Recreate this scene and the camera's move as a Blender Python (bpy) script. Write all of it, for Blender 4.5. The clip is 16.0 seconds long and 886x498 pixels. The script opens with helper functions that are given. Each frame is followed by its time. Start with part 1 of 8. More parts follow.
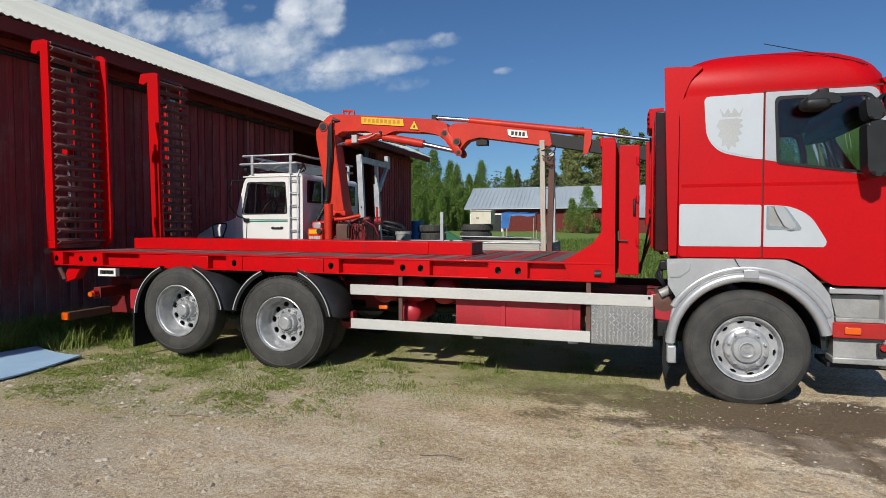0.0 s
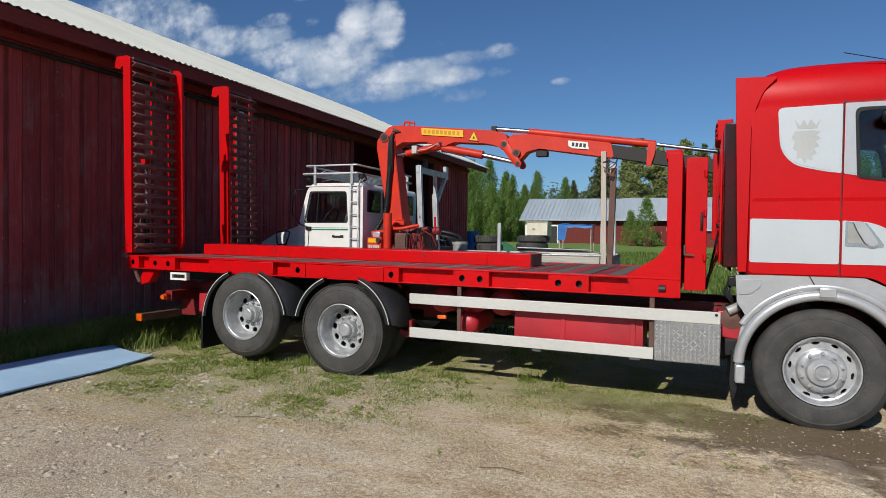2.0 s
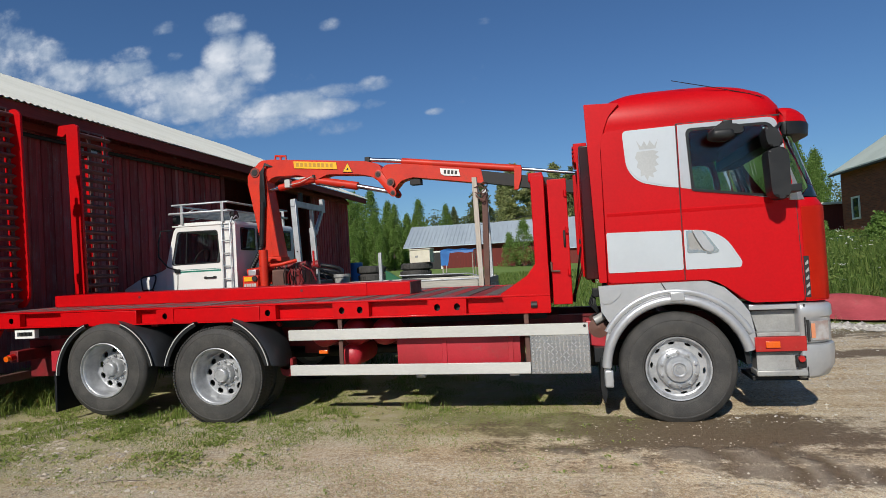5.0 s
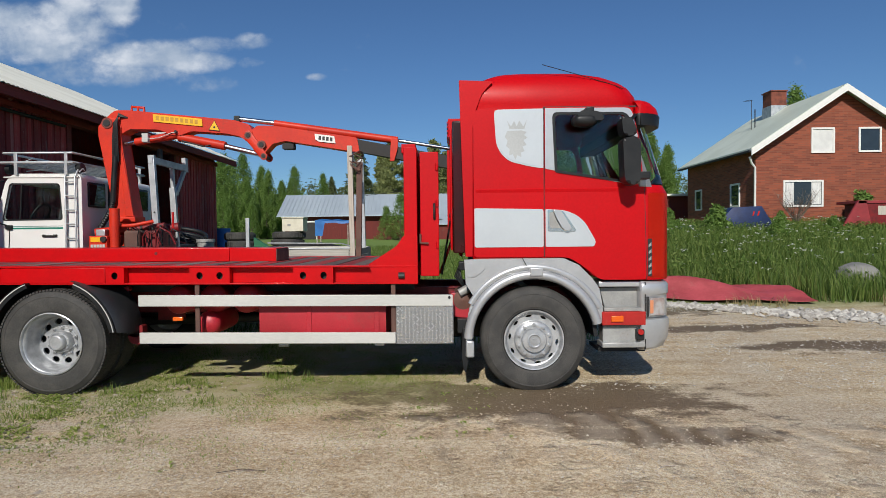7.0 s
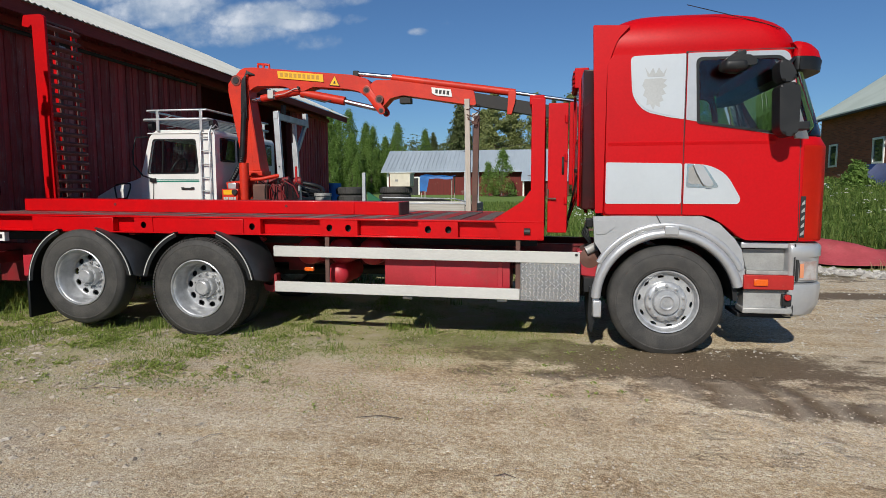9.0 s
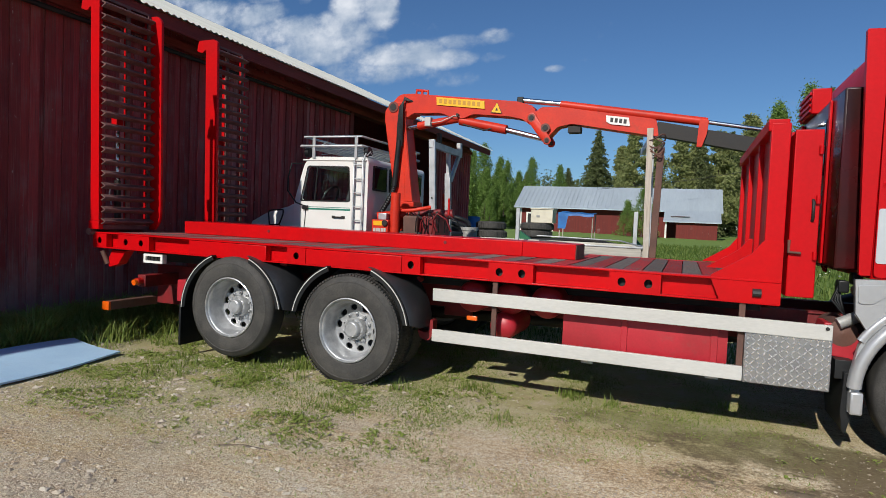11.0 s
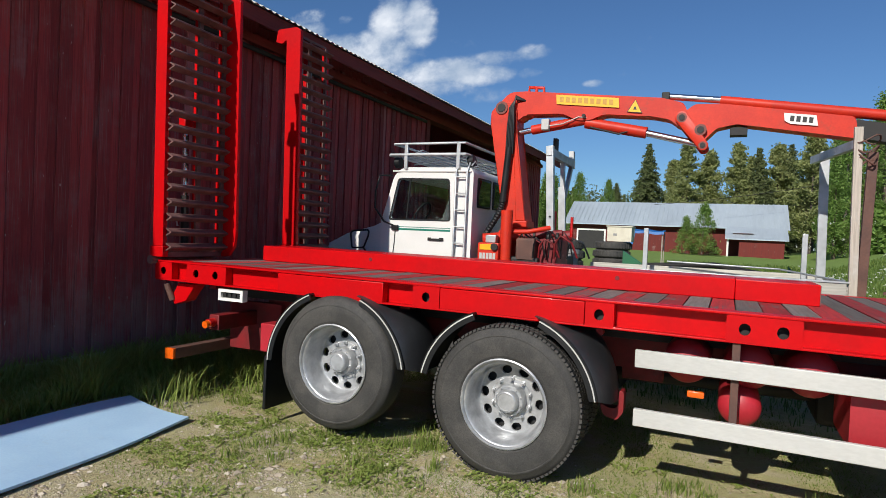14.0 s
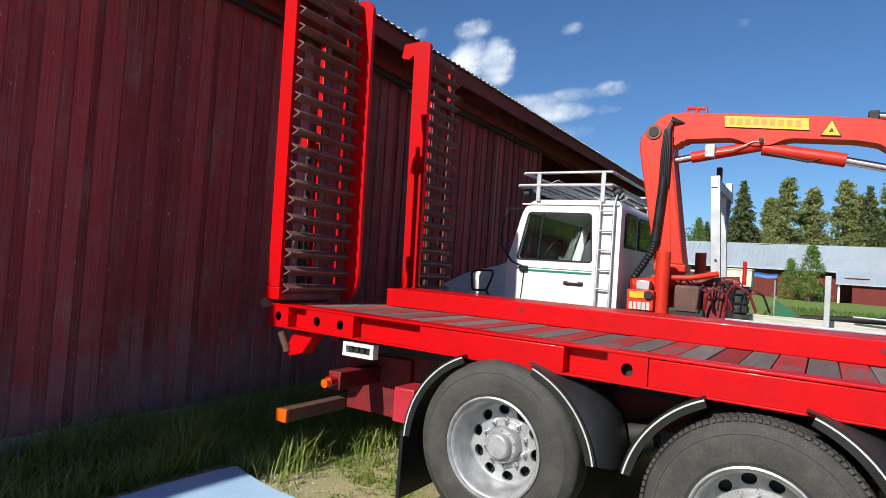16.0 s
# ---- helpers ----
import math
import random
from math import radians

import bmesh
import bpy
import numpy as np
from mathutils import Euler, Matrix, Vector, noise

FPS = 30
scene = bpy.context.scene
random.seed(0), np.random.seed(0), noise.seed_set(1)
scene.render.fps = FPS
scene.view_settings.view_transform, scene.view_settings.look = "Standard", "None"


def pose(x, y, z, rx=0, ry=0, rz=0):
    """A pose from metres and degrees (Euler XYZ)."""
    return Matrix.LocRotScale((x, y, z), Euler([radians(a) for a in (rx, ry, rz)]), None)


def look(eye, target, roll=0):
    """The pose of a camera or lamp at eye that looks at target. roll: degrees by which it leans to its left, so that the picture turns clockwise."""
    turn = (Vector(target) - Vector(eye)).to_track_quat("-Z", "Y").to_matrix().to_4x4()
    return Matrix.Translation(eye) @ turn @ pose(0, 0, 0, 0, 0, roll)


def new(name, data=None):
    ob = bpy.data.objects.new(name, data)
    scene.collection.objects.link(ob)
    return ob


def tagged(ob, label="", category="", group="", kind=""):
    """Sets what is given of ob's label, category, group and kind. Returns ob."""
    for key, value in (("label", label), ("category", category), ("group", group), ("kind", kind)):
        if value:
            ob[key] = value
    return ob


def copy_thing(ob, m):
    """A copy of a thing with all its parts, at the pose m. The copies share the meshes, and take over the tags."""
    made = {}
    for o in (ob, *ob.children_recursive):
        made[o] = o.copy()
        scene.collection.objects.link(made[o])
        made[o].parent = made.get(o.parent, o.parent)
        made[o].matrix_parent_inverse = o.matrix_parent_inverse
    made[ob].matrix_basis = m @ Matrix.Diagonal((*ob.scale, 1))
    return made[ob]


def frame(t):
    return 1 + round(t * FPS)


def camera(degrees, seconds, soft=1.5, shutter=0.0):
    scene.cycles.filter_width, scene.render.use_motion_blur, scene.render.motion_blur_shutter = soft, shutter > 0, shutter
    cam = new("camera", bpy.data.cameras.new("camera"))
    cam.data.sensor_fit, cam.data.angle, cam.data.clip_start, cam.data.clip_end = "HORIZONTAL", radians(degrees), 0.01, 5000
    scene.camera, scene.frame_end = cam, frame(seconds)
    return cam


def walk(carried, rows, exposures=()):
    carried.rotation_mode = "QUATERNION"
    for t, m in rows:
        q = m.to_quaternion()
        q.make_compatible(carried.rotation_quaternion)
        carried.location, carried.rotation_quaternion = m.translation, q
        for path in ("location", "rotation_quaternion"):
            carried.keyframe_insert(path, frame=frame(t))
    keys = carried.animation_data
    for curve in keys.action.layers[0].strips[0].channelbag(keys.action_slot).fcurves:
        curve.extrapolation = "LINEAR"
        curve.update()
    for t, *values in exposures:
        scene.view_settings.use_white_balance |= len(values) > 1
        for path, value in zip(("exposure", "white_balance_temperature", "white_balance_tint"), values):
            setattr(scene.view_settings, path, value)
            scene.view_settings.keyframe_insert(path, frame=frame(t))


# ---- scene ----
cam = camera(72.0, 16.0, soft=0.6)
PATH = [
    (0, (-0.334, 0.395, 1.599), (-0.94, 2.3, 1.527), -0.1),
    (0.5, (-0.345, 0.388, 1.595), (-1.009, 2.273, 1.52), -0.4),
    (1, (-0.35, 0.379, 1.594), (-1.046, 2.252, 1.528), -0.4),
    (1.5, (-0.366, 0.37, 1.6), (-1.119, 2.221, 1.544), -0.2),
    (2, (-0.385, 0.357, 1.606), (-1.157, 2.202, 1.566), 0.8),
    (2.5, (-0.392, 0.367, 1.601), (-1.177, 2.206, 1.554), 0.4),
    (3, (-0.375, 0.372, 1.596), (-1.097, 2.237, 1.569), -0.4),
    (5.5, (-0.271, 0.364, 1.595), (-0.6, 2.336, 1.645), -2.7),
    (6, (-0.255, 0.374, 1.581), (-0.466, 2.363, 1.596), -1.3),
    (6.5, (-0.24, 0.385, 1.569), (-0.303, 2.383, 1.541), 0.3),
    (7, (-0.22, 0.396, 1.559), (-0.239, 2.395, 1.509), -0.6),
    (7.5, (-0.234, 0.393, 1.573), (-0.345, 2.389, 1.508), -1.0),
    (8, (-0.276, 0.404, 1.561), (-0.465, 2.393, 1.462), -0.1),
    (8.5, (-0.372, 0.423, 1.551), (-0.651, 2.4, 1.428), 0.4),
    (9, (-0.492, 0.47, 1.544), (-0.83, 2.432, 1.354), -0.1),
    (9.5, (-0.604, 0.615, 1.541), (-1.115, 2.541, 1.366), -0.9),
    (10, (-0.76, 0.856, 1.562), (-1.457, 2.725, 1.43), 1.1),
    (12.5, (-2.045, 1.833, 1.593), (-2.787, 3.688, 1.517), 2.9),
    (13, (-2.311, 2.004, 1.61), (-3.013, 3.873, 1.498), 2.9),
    (13.5, (-2.564, 2.244, 1.631), (-3.41, 4.056, 1.58), 3.7),
    (14, (-2.813, 2.41, 1.639), (-3.659, 4.222, 1.596), 2.6),
    (14.5, (-3.154, 2.506, 1.682), (-4.045, 4.296, 1.683), 2.7),
    (15, (-3.398, 2.64, 1.66), (-4.432, 4.353, 1.652), 0.8),
    (15.5, (-3.641, 2.84, 1.678), (-4.795, 4.473, 1.709), 1.6),
    (16, (-3.918, 3.019, 1.676), (-4.979, 4.713, 1.734), 4.0),
]
EXPOSURES = [(0.0, 0.0), (10.0, 0.0), (12.5, 0.17), (14.0, 0.22), (15.0, 0.36), (16.0, 0.52)]
walk(cam, [(t, look(eye, target, roll)) for t, eye, target, roll in PATH], EXPOSURES)

# ---- world, sun and exposure ----
SUN_WAY = Vector((-0.125, -1.0, 0.69)).normalized()
world = bpy.data.worlds.new("sky")
scene.world = world
world.use_nodes = True
wn = world.node_tree.nodes
sky = wn.new("ShaderNodeTexSky")
sky.sky_type, sky.sun_disc = "NISHITA", False
sky.sun_elevation, sky.sun_rotation = math.asin(SUN_WAY.z), math.pi + 0.124
sky.air_density, sky.dust_density, sky.ozone_density = 1.0, 0.1, 2.5
wn["Background"].inputs["Strength"].default_value = 0.057
tint = wn.new("ShaderNodeMix")
tint.data_type, tint.blend_type = "RGBA", "MULTIPLY"
tint.inputs["Factor"].default_value, tint.inputs[7].default_value = 1.0, (0.68, 0.97, 1.30, 1)
world.node_tree.links.new(sky.outputs[0], tint.inputs[6])
world.node_tree.links.new(tint.outputs[2], wn["Background"].inputs["Color"])
sun = new("sun", bpy.data.lights.new("sun", "SUN"))
sun.data.energy, sun.data.angle, sun.data.color = 4.3, radians(0.53), (1.0, 0.95, 0.87)
sun.matrix_world = look(SUN_WAY * 60, (0, 0, 0))


# ---- materials ----
def wire(tree, a, b):
    tree.links.new(a, b)


def blank(name):
    m = bpy.data.materials.new(name)
    m.use_nodes = True
    t = m.node_tree
    return m, t, t.nodes["Principled BSDF"]


def noise_node(t, vec, scale, detail=4.0, rough=0.55):
    n = t.nodes.new("ShaderNodeTexNoise")
    n.inputs["Scale"].default_value, n.inputs["Detail"].default_value, n.inputs["Roughness"].default_value = scale, detail, rough
    wire(t, vec, n.inputs["Vector"])
    return n.outputs["Fac"]


def ramp(t, fac, stops):
    n = t.nodes.new("ShaderNodeValToRGB")
    els = n.color_ramp.elements
    while len(els) < len(stops):
        els.new(0.5)
    for e, (p, c) in zip(els, stops):
        e.position, e.color = p, (*c, 1) if len(c) == 3 else c
    wire(t, fac, n.inputs["Fac"])
    return n.outputs["Color"]


def mix(t, fac, a, b, kind="MIX"):
    n = t.nodes.new("ShaderNodeMix")
    n.data_type, n.blend_type = "RGBA", kind
    for sock, v in ((n.inputs["Factor"], fac), (n.inputs[6], a), (n.inputs[7], b)):
        if isinstance(v, (int, float)):
            sock.default_value = v
        elif isinstance(v, tuple):
            sock.default_value = (*v, 1)
        else:
            wire(t, v, sock)
    return n.outputs[2]


def maths(t, op, a, b=0.0, clamp=False):
    n = t.nodes.new("ShaderNodeMath")
    n.operation, n.use_clamp = op, clamp
    for sock, v in ((n.inputs[0], a), (n.inputs[1], b)):
        if isinstance(v, (int, float)):
            sock.default_value = v
        else:
            wire(t, v, sock)
    return n.outputs[0]


def smooth_band(t, v, a, b):
    n = t.nodes.new("ShaderNodeMapRange")
    n.interpolation_type = "SMOOTHSTEP"
    n.inputs["From Min"].default_value, n.inputs["From Max"].default_value = a, b
    wire(t, v, n.inputs["Value"])
    return n.outputs["Result"]


def position(t):
    return t.nodes.new("ShaderNodeNewGeometry").outputs["Position"]


def stretch(t, vec, x, y, z):
    n = t.nodes.new("ShaderNodeMapping")
    n.inputs["Scale"].default_value = (x, y, z)
    wire(t, vec, n.inputs["Vector"])
    return n.outputs["Vector"]


def bump(t, bsdf, height, strength, distance):
    n = t.nodes.new("ShaderNodeBump")
    n.inputs["Strength"].default_value, n.inputs["Distance"].default_value = strength, distance
    wire(t, height, n.inputs["Height"])
    wire(t, n.outputs["Normal"], bsdf.inputs["Normal"])


def surface(name, col, other, rough=0.5, metal=0.0, coat=0.0, patch=2.0, grain=60.0, relief=0.15, depth=0.002, dirt=0.0, dirt_col=(0.12, 0.1, 0.08), stretch_by=(1, 1, 1), speck=0.1, spec=0.5):
    """Two colours mixed in broad patches and in fine grain, with relief and, if wanted, dirt."""
    m, t, b = blank(name)
    p = stretch(t, position(t), *stretch_by)
    broad, fine = noise_node(t, p, patch, 5), noise_node(t, p, grain, 3)
    c = mix(t, smooth_band(t, broad, 0.35, 0.68), col, other)
    c = mix(t, speck, c, ramp(t, fine, [(0.3, (0.0, 0.0, 0.0)), (0.7, (1, 1, 1))]), "SOFT_LIGHT")
    if dirt:
        spot = smooth_band(t, noise_node(t, p, patch * 3.1, 8, 0.7), 0.62 - 0.2 * dirt, 0.75)
        c = mix(t, maths(t, "MULTIPLY", spot, dirt), c, dirt_col)
    wire(t, c, b.inputs["Base Color"])
    r = maths(t, "ADD", maths(t, "MULTIPLY", broad, 0.25), rough - 0.12, True)
    wire(t, r, b.inputs["Roughness"])
    b.inputs["Metallic"].default_value, b.inputs["Specular IOR Level"].default_value = metal, spec
    b.inputs["Coat Weight"].default_value, b.inputs["Coat Roughness"].default_value = coat, 0.05
    if relief:
        bump(t, b, fine, relief, depth)
    return m


def glassy(name, col, rough=0.03):
    m, t, b = blank(name)
    n = noise_node(t, position(t), 3.0, 4)
    wire(t, mix(t, n, col, tuple(0.6 * c for c in col)), b.inputs["Base Color"])
    wire(t, maths(t, "MULTIPLY", n, rough * 2), b.inputs["Roughness"])
    b.inputs["Specular IOR Level"].default_value = 0.7
    return m


def clear_glass(name, tint):
    m, t, b = blank(name)
    b.inputs["Base Color"].default_value = (*tint, 1)
    b.inputs["Transmission Weight"].default_value, b.inputs["Roughness"].default_value, b.inputs["IOR"].default_value = 1.0, 0.01, 1.45
    return m


RED = surface("truck_red_paint", (0.50, 0.0018, 0.005), (0.45, 0.0018, 0.005), 0.45, spec=0.16, coat=0.03, patch=1.2, grain=40, relief=0.03, dirt=0.12, dirt_col=(0.3, 0.03, 0.03))
BED_RED = surface("bed_red_paint", (0.53, 0.0012, 0.0035), (0.45, 0.0012, 0.0035), 0.42, spec=0.18, coat=0.04, patch=2.5, grain=26, relief=0.22, depth=0.003, dirt=0.15, dirt_col=(0.3, 0.02, 0.02))
HEAD_RED = surface("scuffed_red_paint", (0.46, 0.006, 0.010), (0.34, 0.012, 0.014), 0.5, spec=0.25, patch=2.2, grain=30, relief=0.12, depth=0.003, dirt=0.75, dirt_col=(0.15, 0.045, 0.045), stretch_by=(1, 1, 0.6))
TANK_RED = surface("faded_red_paint", (0.42, 0.018, 0.030), (0.33, 0.015, 0.022), 0.45, patch=3, grain=50, relief=0.06, dirt=0.35)
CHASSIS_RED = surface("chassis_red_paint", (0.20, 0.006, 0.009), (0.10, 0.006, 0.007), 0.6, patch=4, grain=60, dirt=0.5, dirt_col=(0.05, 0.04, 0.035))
CRANE = surface("crane_orange_paint", (0.61, 0.034, 0.012), (0.50, 0.026, 0.012), 0.45, patch=2.6, grain=45, relief=0.06, dirt=0.5, dirt_col=(0.22, 0.05, 0.03), spec=0.3)
GREASE = surface("greasy_orange", (0.20, 0.035, 0.02), (0.09, 0.03, 0.022), 0.5, patch=9, grain=60, relief=0.1, dirt=0.6, dirt_col=(0.03, 0.022, 0.018))
SILVER = surface("silver_paint", (0.50, 0.51, 0.52), (0.42, 0.43, 0.44), 0.34, metal=0.45, coat=0.2, patch=4, grain=30, relief=0.0, dirt=0.3, dirt_col=(0.34, 0.32, 0.29), speck=0.03)
PANEL = surface("pale_silver_panel", (0.51, 0.55, 0.575), (0.47, 0.505, 0.53), 0.34, metal=0.15, coat=0.2, patch=1.5, grain=30, relief=0.0, speck=0.03)
FRONT_RED = surface("sunfaded_red_plastic", (0.72, 0.024, 0.005), (0.66, 0.019, 0.005), 0.42, spec=0.25, coat=0.06, patch=1.5, grain=30, relief=0.02, speck=0.04)
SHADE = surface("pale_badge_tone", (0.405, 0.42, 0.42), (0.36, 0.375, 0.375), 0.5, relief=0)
STEPGREY = surface("scuffed_grey_step", (0.36, 0.36, 0.345), (0.27, 0.27, 0.26), 0.5, metal=0.2, patch=5, grain=60, dirt=0.4, dirt_col=(0.2, 0.16, 0.12))
RAIL = surface("off_white_rail", (0.53, 0.53, 0.50), (0.46, 0.46, 0.43), 0.45, patch=2.2, grain=80, relief=0.05, dirt=0.15, dirt_col=(0.4, 0.36, 0.28), stretch_by=(0.3, 1, 1))
RUBBER = surface("tyre_rubber", (0.040, 0.039, 0.037), (0.062, 0.059, 0.054), 0.7, patch=7, grain=120, relief=0.2, depth=0.003, dirt=0.22, dirt_col=(0.16, 0.145, 0.12), speck=0.25, spec=0.4)
PLASTIC = surface("black_plastic", (0.010, 0.011, 0.012), (0.017, 0.018, 0.019), 0.45, spec=0.3, patch=4, grain=120, relief=0.1, dirt=0.15, dirt_col=(0.05, 0.047, 0.044))
GUARD = surface("dusty_guard_plastic", (0.020, 0.021, 0.023), (0.032, 0.034, 0.037), 0.38, spec=0.5, patch=3, grain=60, relief=0.1, dirt=0.2, dirt_col=(0.08, 0.075, 0.07))
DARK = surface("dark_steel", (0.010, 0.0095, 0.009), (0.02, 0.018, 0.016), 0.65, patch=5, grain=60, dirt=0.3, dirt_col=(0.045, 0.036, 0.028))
RIM = surface("silver_rim_paint", (0.50, 0.51, 0.52), (0.34, 0.35, 0.36), 0.36, metal=0.45, coat=0.15, patch=9, grain=60, relief=0.02, speck=0.05, dirt=0.35, dirt_col=(0.2, 0.18, 0.16))
FADED_RED = surface("faded_red_strip", (0.42, 0.022, 0.018), (0.36, 0.020, 0.017), 0.55, spec=0.25, patch=5, grain=40, relief=0.05, dirt=0.3, dirt_col=(0.3, 0.12, 0.09))
SALMON = surface("salmon_lens", (0.62, 0.25, 0.13), (0.55, 0.20, 0.10), 0.3, coat=0.3, relief=0)
CHROME = surface("chrome_rod", (0.75, 0.76, 0.78), (0.65, 0.66, 0.68), 0.18, metal=1.0, patch=4, grain=60, relief=0)
ZINC = surface("galvanised_steel", (0.50, 0.52, 0.53), (0.36, 0.38, 0.39), 0.45, metal=0.55, patch=5, grain=40, relief=0.06, dirt=0.25, dirt_col=(0.22, 0.2, 0.17))
ALU = surface("checker_aluminium", (0.50, 0.51, 0.52), (0.38, 0.39, 0.40), 0.30, metal=0.85, patch=8, grain=70, relief=0.03)
LUG = surface("worn_bright_lugs", (0.86, 0.87, 0.88), (0.75, 0.76, 0.77), 0.25, metal=0.8, patch=8, grain=70, relief=0.0)
RUST = surface("rusty_brown_steel", (0.13, 0.060, 0.042), (0.09, 0.045, 0.035), 0.7, patch=4, grain=50, relief=0.2, dirt=0.4)
RUNG = surface("worn_ramp_steel", (0.165, 0.080, 0.070), (0.105, 0.047, 0.042), 0.6, patch=6, grain=50, relief=0.2, dirt=0.3, dirt_col=(0.2, 0.03, 0.03))
AMBER = surface("amber_lens", (0.78, 0.13, 0.006), (0.68, 0.10, 0.006), 0.25, coat=0.4, relief=0)
REDLENS = surface("red_lens", (0.5, 0.01, 0.01), (0.4, 0.01, 0.01), 0.25, coat=0.4, relief=0)
CLEARLENS = surface("lamp_lens", (0.55, 0.55, 0.55), (0.4, 0.3, 0.28), 0.15, metal=0.4, patch=12, relief=0)
WHITE = surface("white_vehicle_paint", (0.74, 0.74, 0.71), (0.68, 0.68, 0.65), 0.35, coat=0.2, patch=1.6, grain=60, relief=0.03, dirt=0.12, dirt_col=(0.4, 0.38, 0.33))
WHITEBOX = surface("plain_white_plastic", (0.75, 0.74, 0.70), (0.7, 0.69, 0.64), 0.5, patch=5, relief=0.02)
GREEN = surface("green_stripe", (0.01, 0.18, 0.13), (0.01, 0.16, 0.11), 0.4, relief=0)
YELLOW = surface("yellow_sign", (0.82, 0.46, 0.01), (0.76, 0.40, 0.01), 0.4, patch=4, relief=0)
OCHRE = surface("ochre_bars", (0.50, 0.26, 0.02), (0.45, 0.22, 0.02), 0.45, relief=0)
INK = surface("black_print", (0.015, 0.015, 0.015), (0.02, 0.02, 0.02), 0.5, relief=0)
GLASS = glassy("dark_cab_glass", (0.012, 0.016, 0.020))
CABGLASS = clear_glass("tinted_cab_glass", (0.62, 0.74, 0.74))
SEAT = surface("dark_seat_cloth", (0.05, 0.05, 0.055), (0.035, 0.035, 0.04), 0.85)


def timber(name, col, other, grey, along, foot=0.0, worn=0.5, grain=14.0):
    """Weathered boards: grain along one axis, each board its own tone, and paint worn through to grey wood."""
    m, t, b = blank(name)
    info = t.nodes.new("ShaderNodeObjectInfo")
    p = position(t)
    s = [grain * 4, grain * 4, grain * 4]
    s["xyz".index(along)] = grain * 0.18
    n = t.nodes.new("ShaderNodeCombineXYZ")
    wire(t, maths(t, "MULTIPLY", info.outputs["Random"], 37.0), n.inputs[0])
    v = t.nodes.new("ShaderNodeVectorMath")
    wire(t, p, v.inputs[0])
    wire(t, n.outputs[0], v.inputs[1])
    streak = noise_node(t, stretch(t, v.outputs[0], *s), 1.0, 6, 0.6)
    broad = noise_node(t, v.outputs[0], 1.6, 6, 0.65)
    c = mix(t, smooth_band(t, streak, 0.3, 0.72), col, other)
    tone = maths(t, "ADD", maths(t, "MULTIPLY", info.outputs["Random"], 0.70), 0.65)
    k = t.nodes.new("ShaderNodeVectorMath")
    k.operation = "SCALE"
    wire(t, c, k.inputs[0])
    wire(t, tone, k.inputs["Scale"])
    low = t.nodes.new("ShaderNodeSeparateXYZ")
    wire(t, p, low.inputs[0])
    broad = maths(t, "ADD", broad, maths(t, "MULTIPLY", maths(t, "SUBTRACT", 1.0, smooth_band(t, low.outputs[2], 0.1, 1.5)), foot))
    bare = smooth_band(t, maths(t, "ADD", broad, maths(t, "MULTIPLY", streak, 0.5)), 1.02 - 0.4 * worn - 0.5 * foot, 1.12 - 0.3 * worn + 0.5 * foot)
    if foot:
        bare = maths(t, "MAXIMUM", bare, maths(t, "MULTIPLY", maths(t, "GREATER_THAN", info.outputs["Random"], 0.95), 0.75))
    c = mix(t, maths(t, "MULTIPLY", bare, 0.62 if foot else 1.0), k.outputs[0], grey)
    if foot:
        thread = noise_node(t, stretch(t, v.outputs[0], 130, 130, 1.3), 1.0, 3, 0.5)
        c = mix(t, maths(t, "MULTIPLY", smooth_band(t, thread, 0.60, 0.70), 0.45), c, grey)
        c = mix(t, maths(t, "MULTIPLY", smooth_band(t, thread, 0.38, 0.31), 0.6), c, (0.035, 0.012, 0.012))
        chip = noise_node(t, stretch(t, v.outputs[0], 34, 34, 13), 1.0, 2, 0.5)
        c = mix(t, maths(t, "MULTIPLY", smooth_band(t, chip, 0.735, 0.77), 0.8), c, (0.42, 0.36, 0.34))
    wire(t, c, b.inputs["Base Color"])
    b.inputs["Roughness"].default_value = 0.85
    bump(t, b, streak, 0.5, 0.004)
    return m


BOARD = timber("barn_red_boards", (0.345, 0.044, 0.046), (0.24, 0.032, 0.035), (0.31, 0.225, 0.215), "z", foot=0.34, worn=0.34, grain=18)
TRIM = timber("barn_red_trim", (0.20, 0.028, 0.026), (0.14, 0.022, 0.020), (0.14, 0.09, 0.08), "y", worn=0.3)
DECK_RED = timber("red_deck_boards", (0.40, 0.020, 0.022), (0.24, 0.016, 0.018), (0.15, 0.10, 0.09), "y", worn=0.62)
DECK_GREY = timber("grey_deck_boards", (0.17, 0.145, 0.13), (0.105, 0.09, 0.08), (0.24, 0.075, 0.065), "y", worn=0.52)
GREYWOOD = timber("weathered_wood", (0.42, 0.38, 0.32), (0.28, 0.25, 0.21), (0.5, 0.48, 0.44), "z", worn=0.5)
BEDWOOD = timber("pale_bed_boards", (0.40, 0.385, 0.34), (0.27, 0.26, 0.225), (0.46, 0.45, 0.42), "x", worn=0.5)
FAR_RED = timber("far_barn_boards", (0.16, 0.022, 0.016), (0.12, 0.018, 0.014), (0.2, 0.1, 0.09), "z", worn=0.35, grain=4)
BARK = timber("bark", (0.16, 0.12, 0.09), (0.09, 0.07, 0.05), (0.3, 0.28, 0.25), "z", worn=0.5, grain=5)


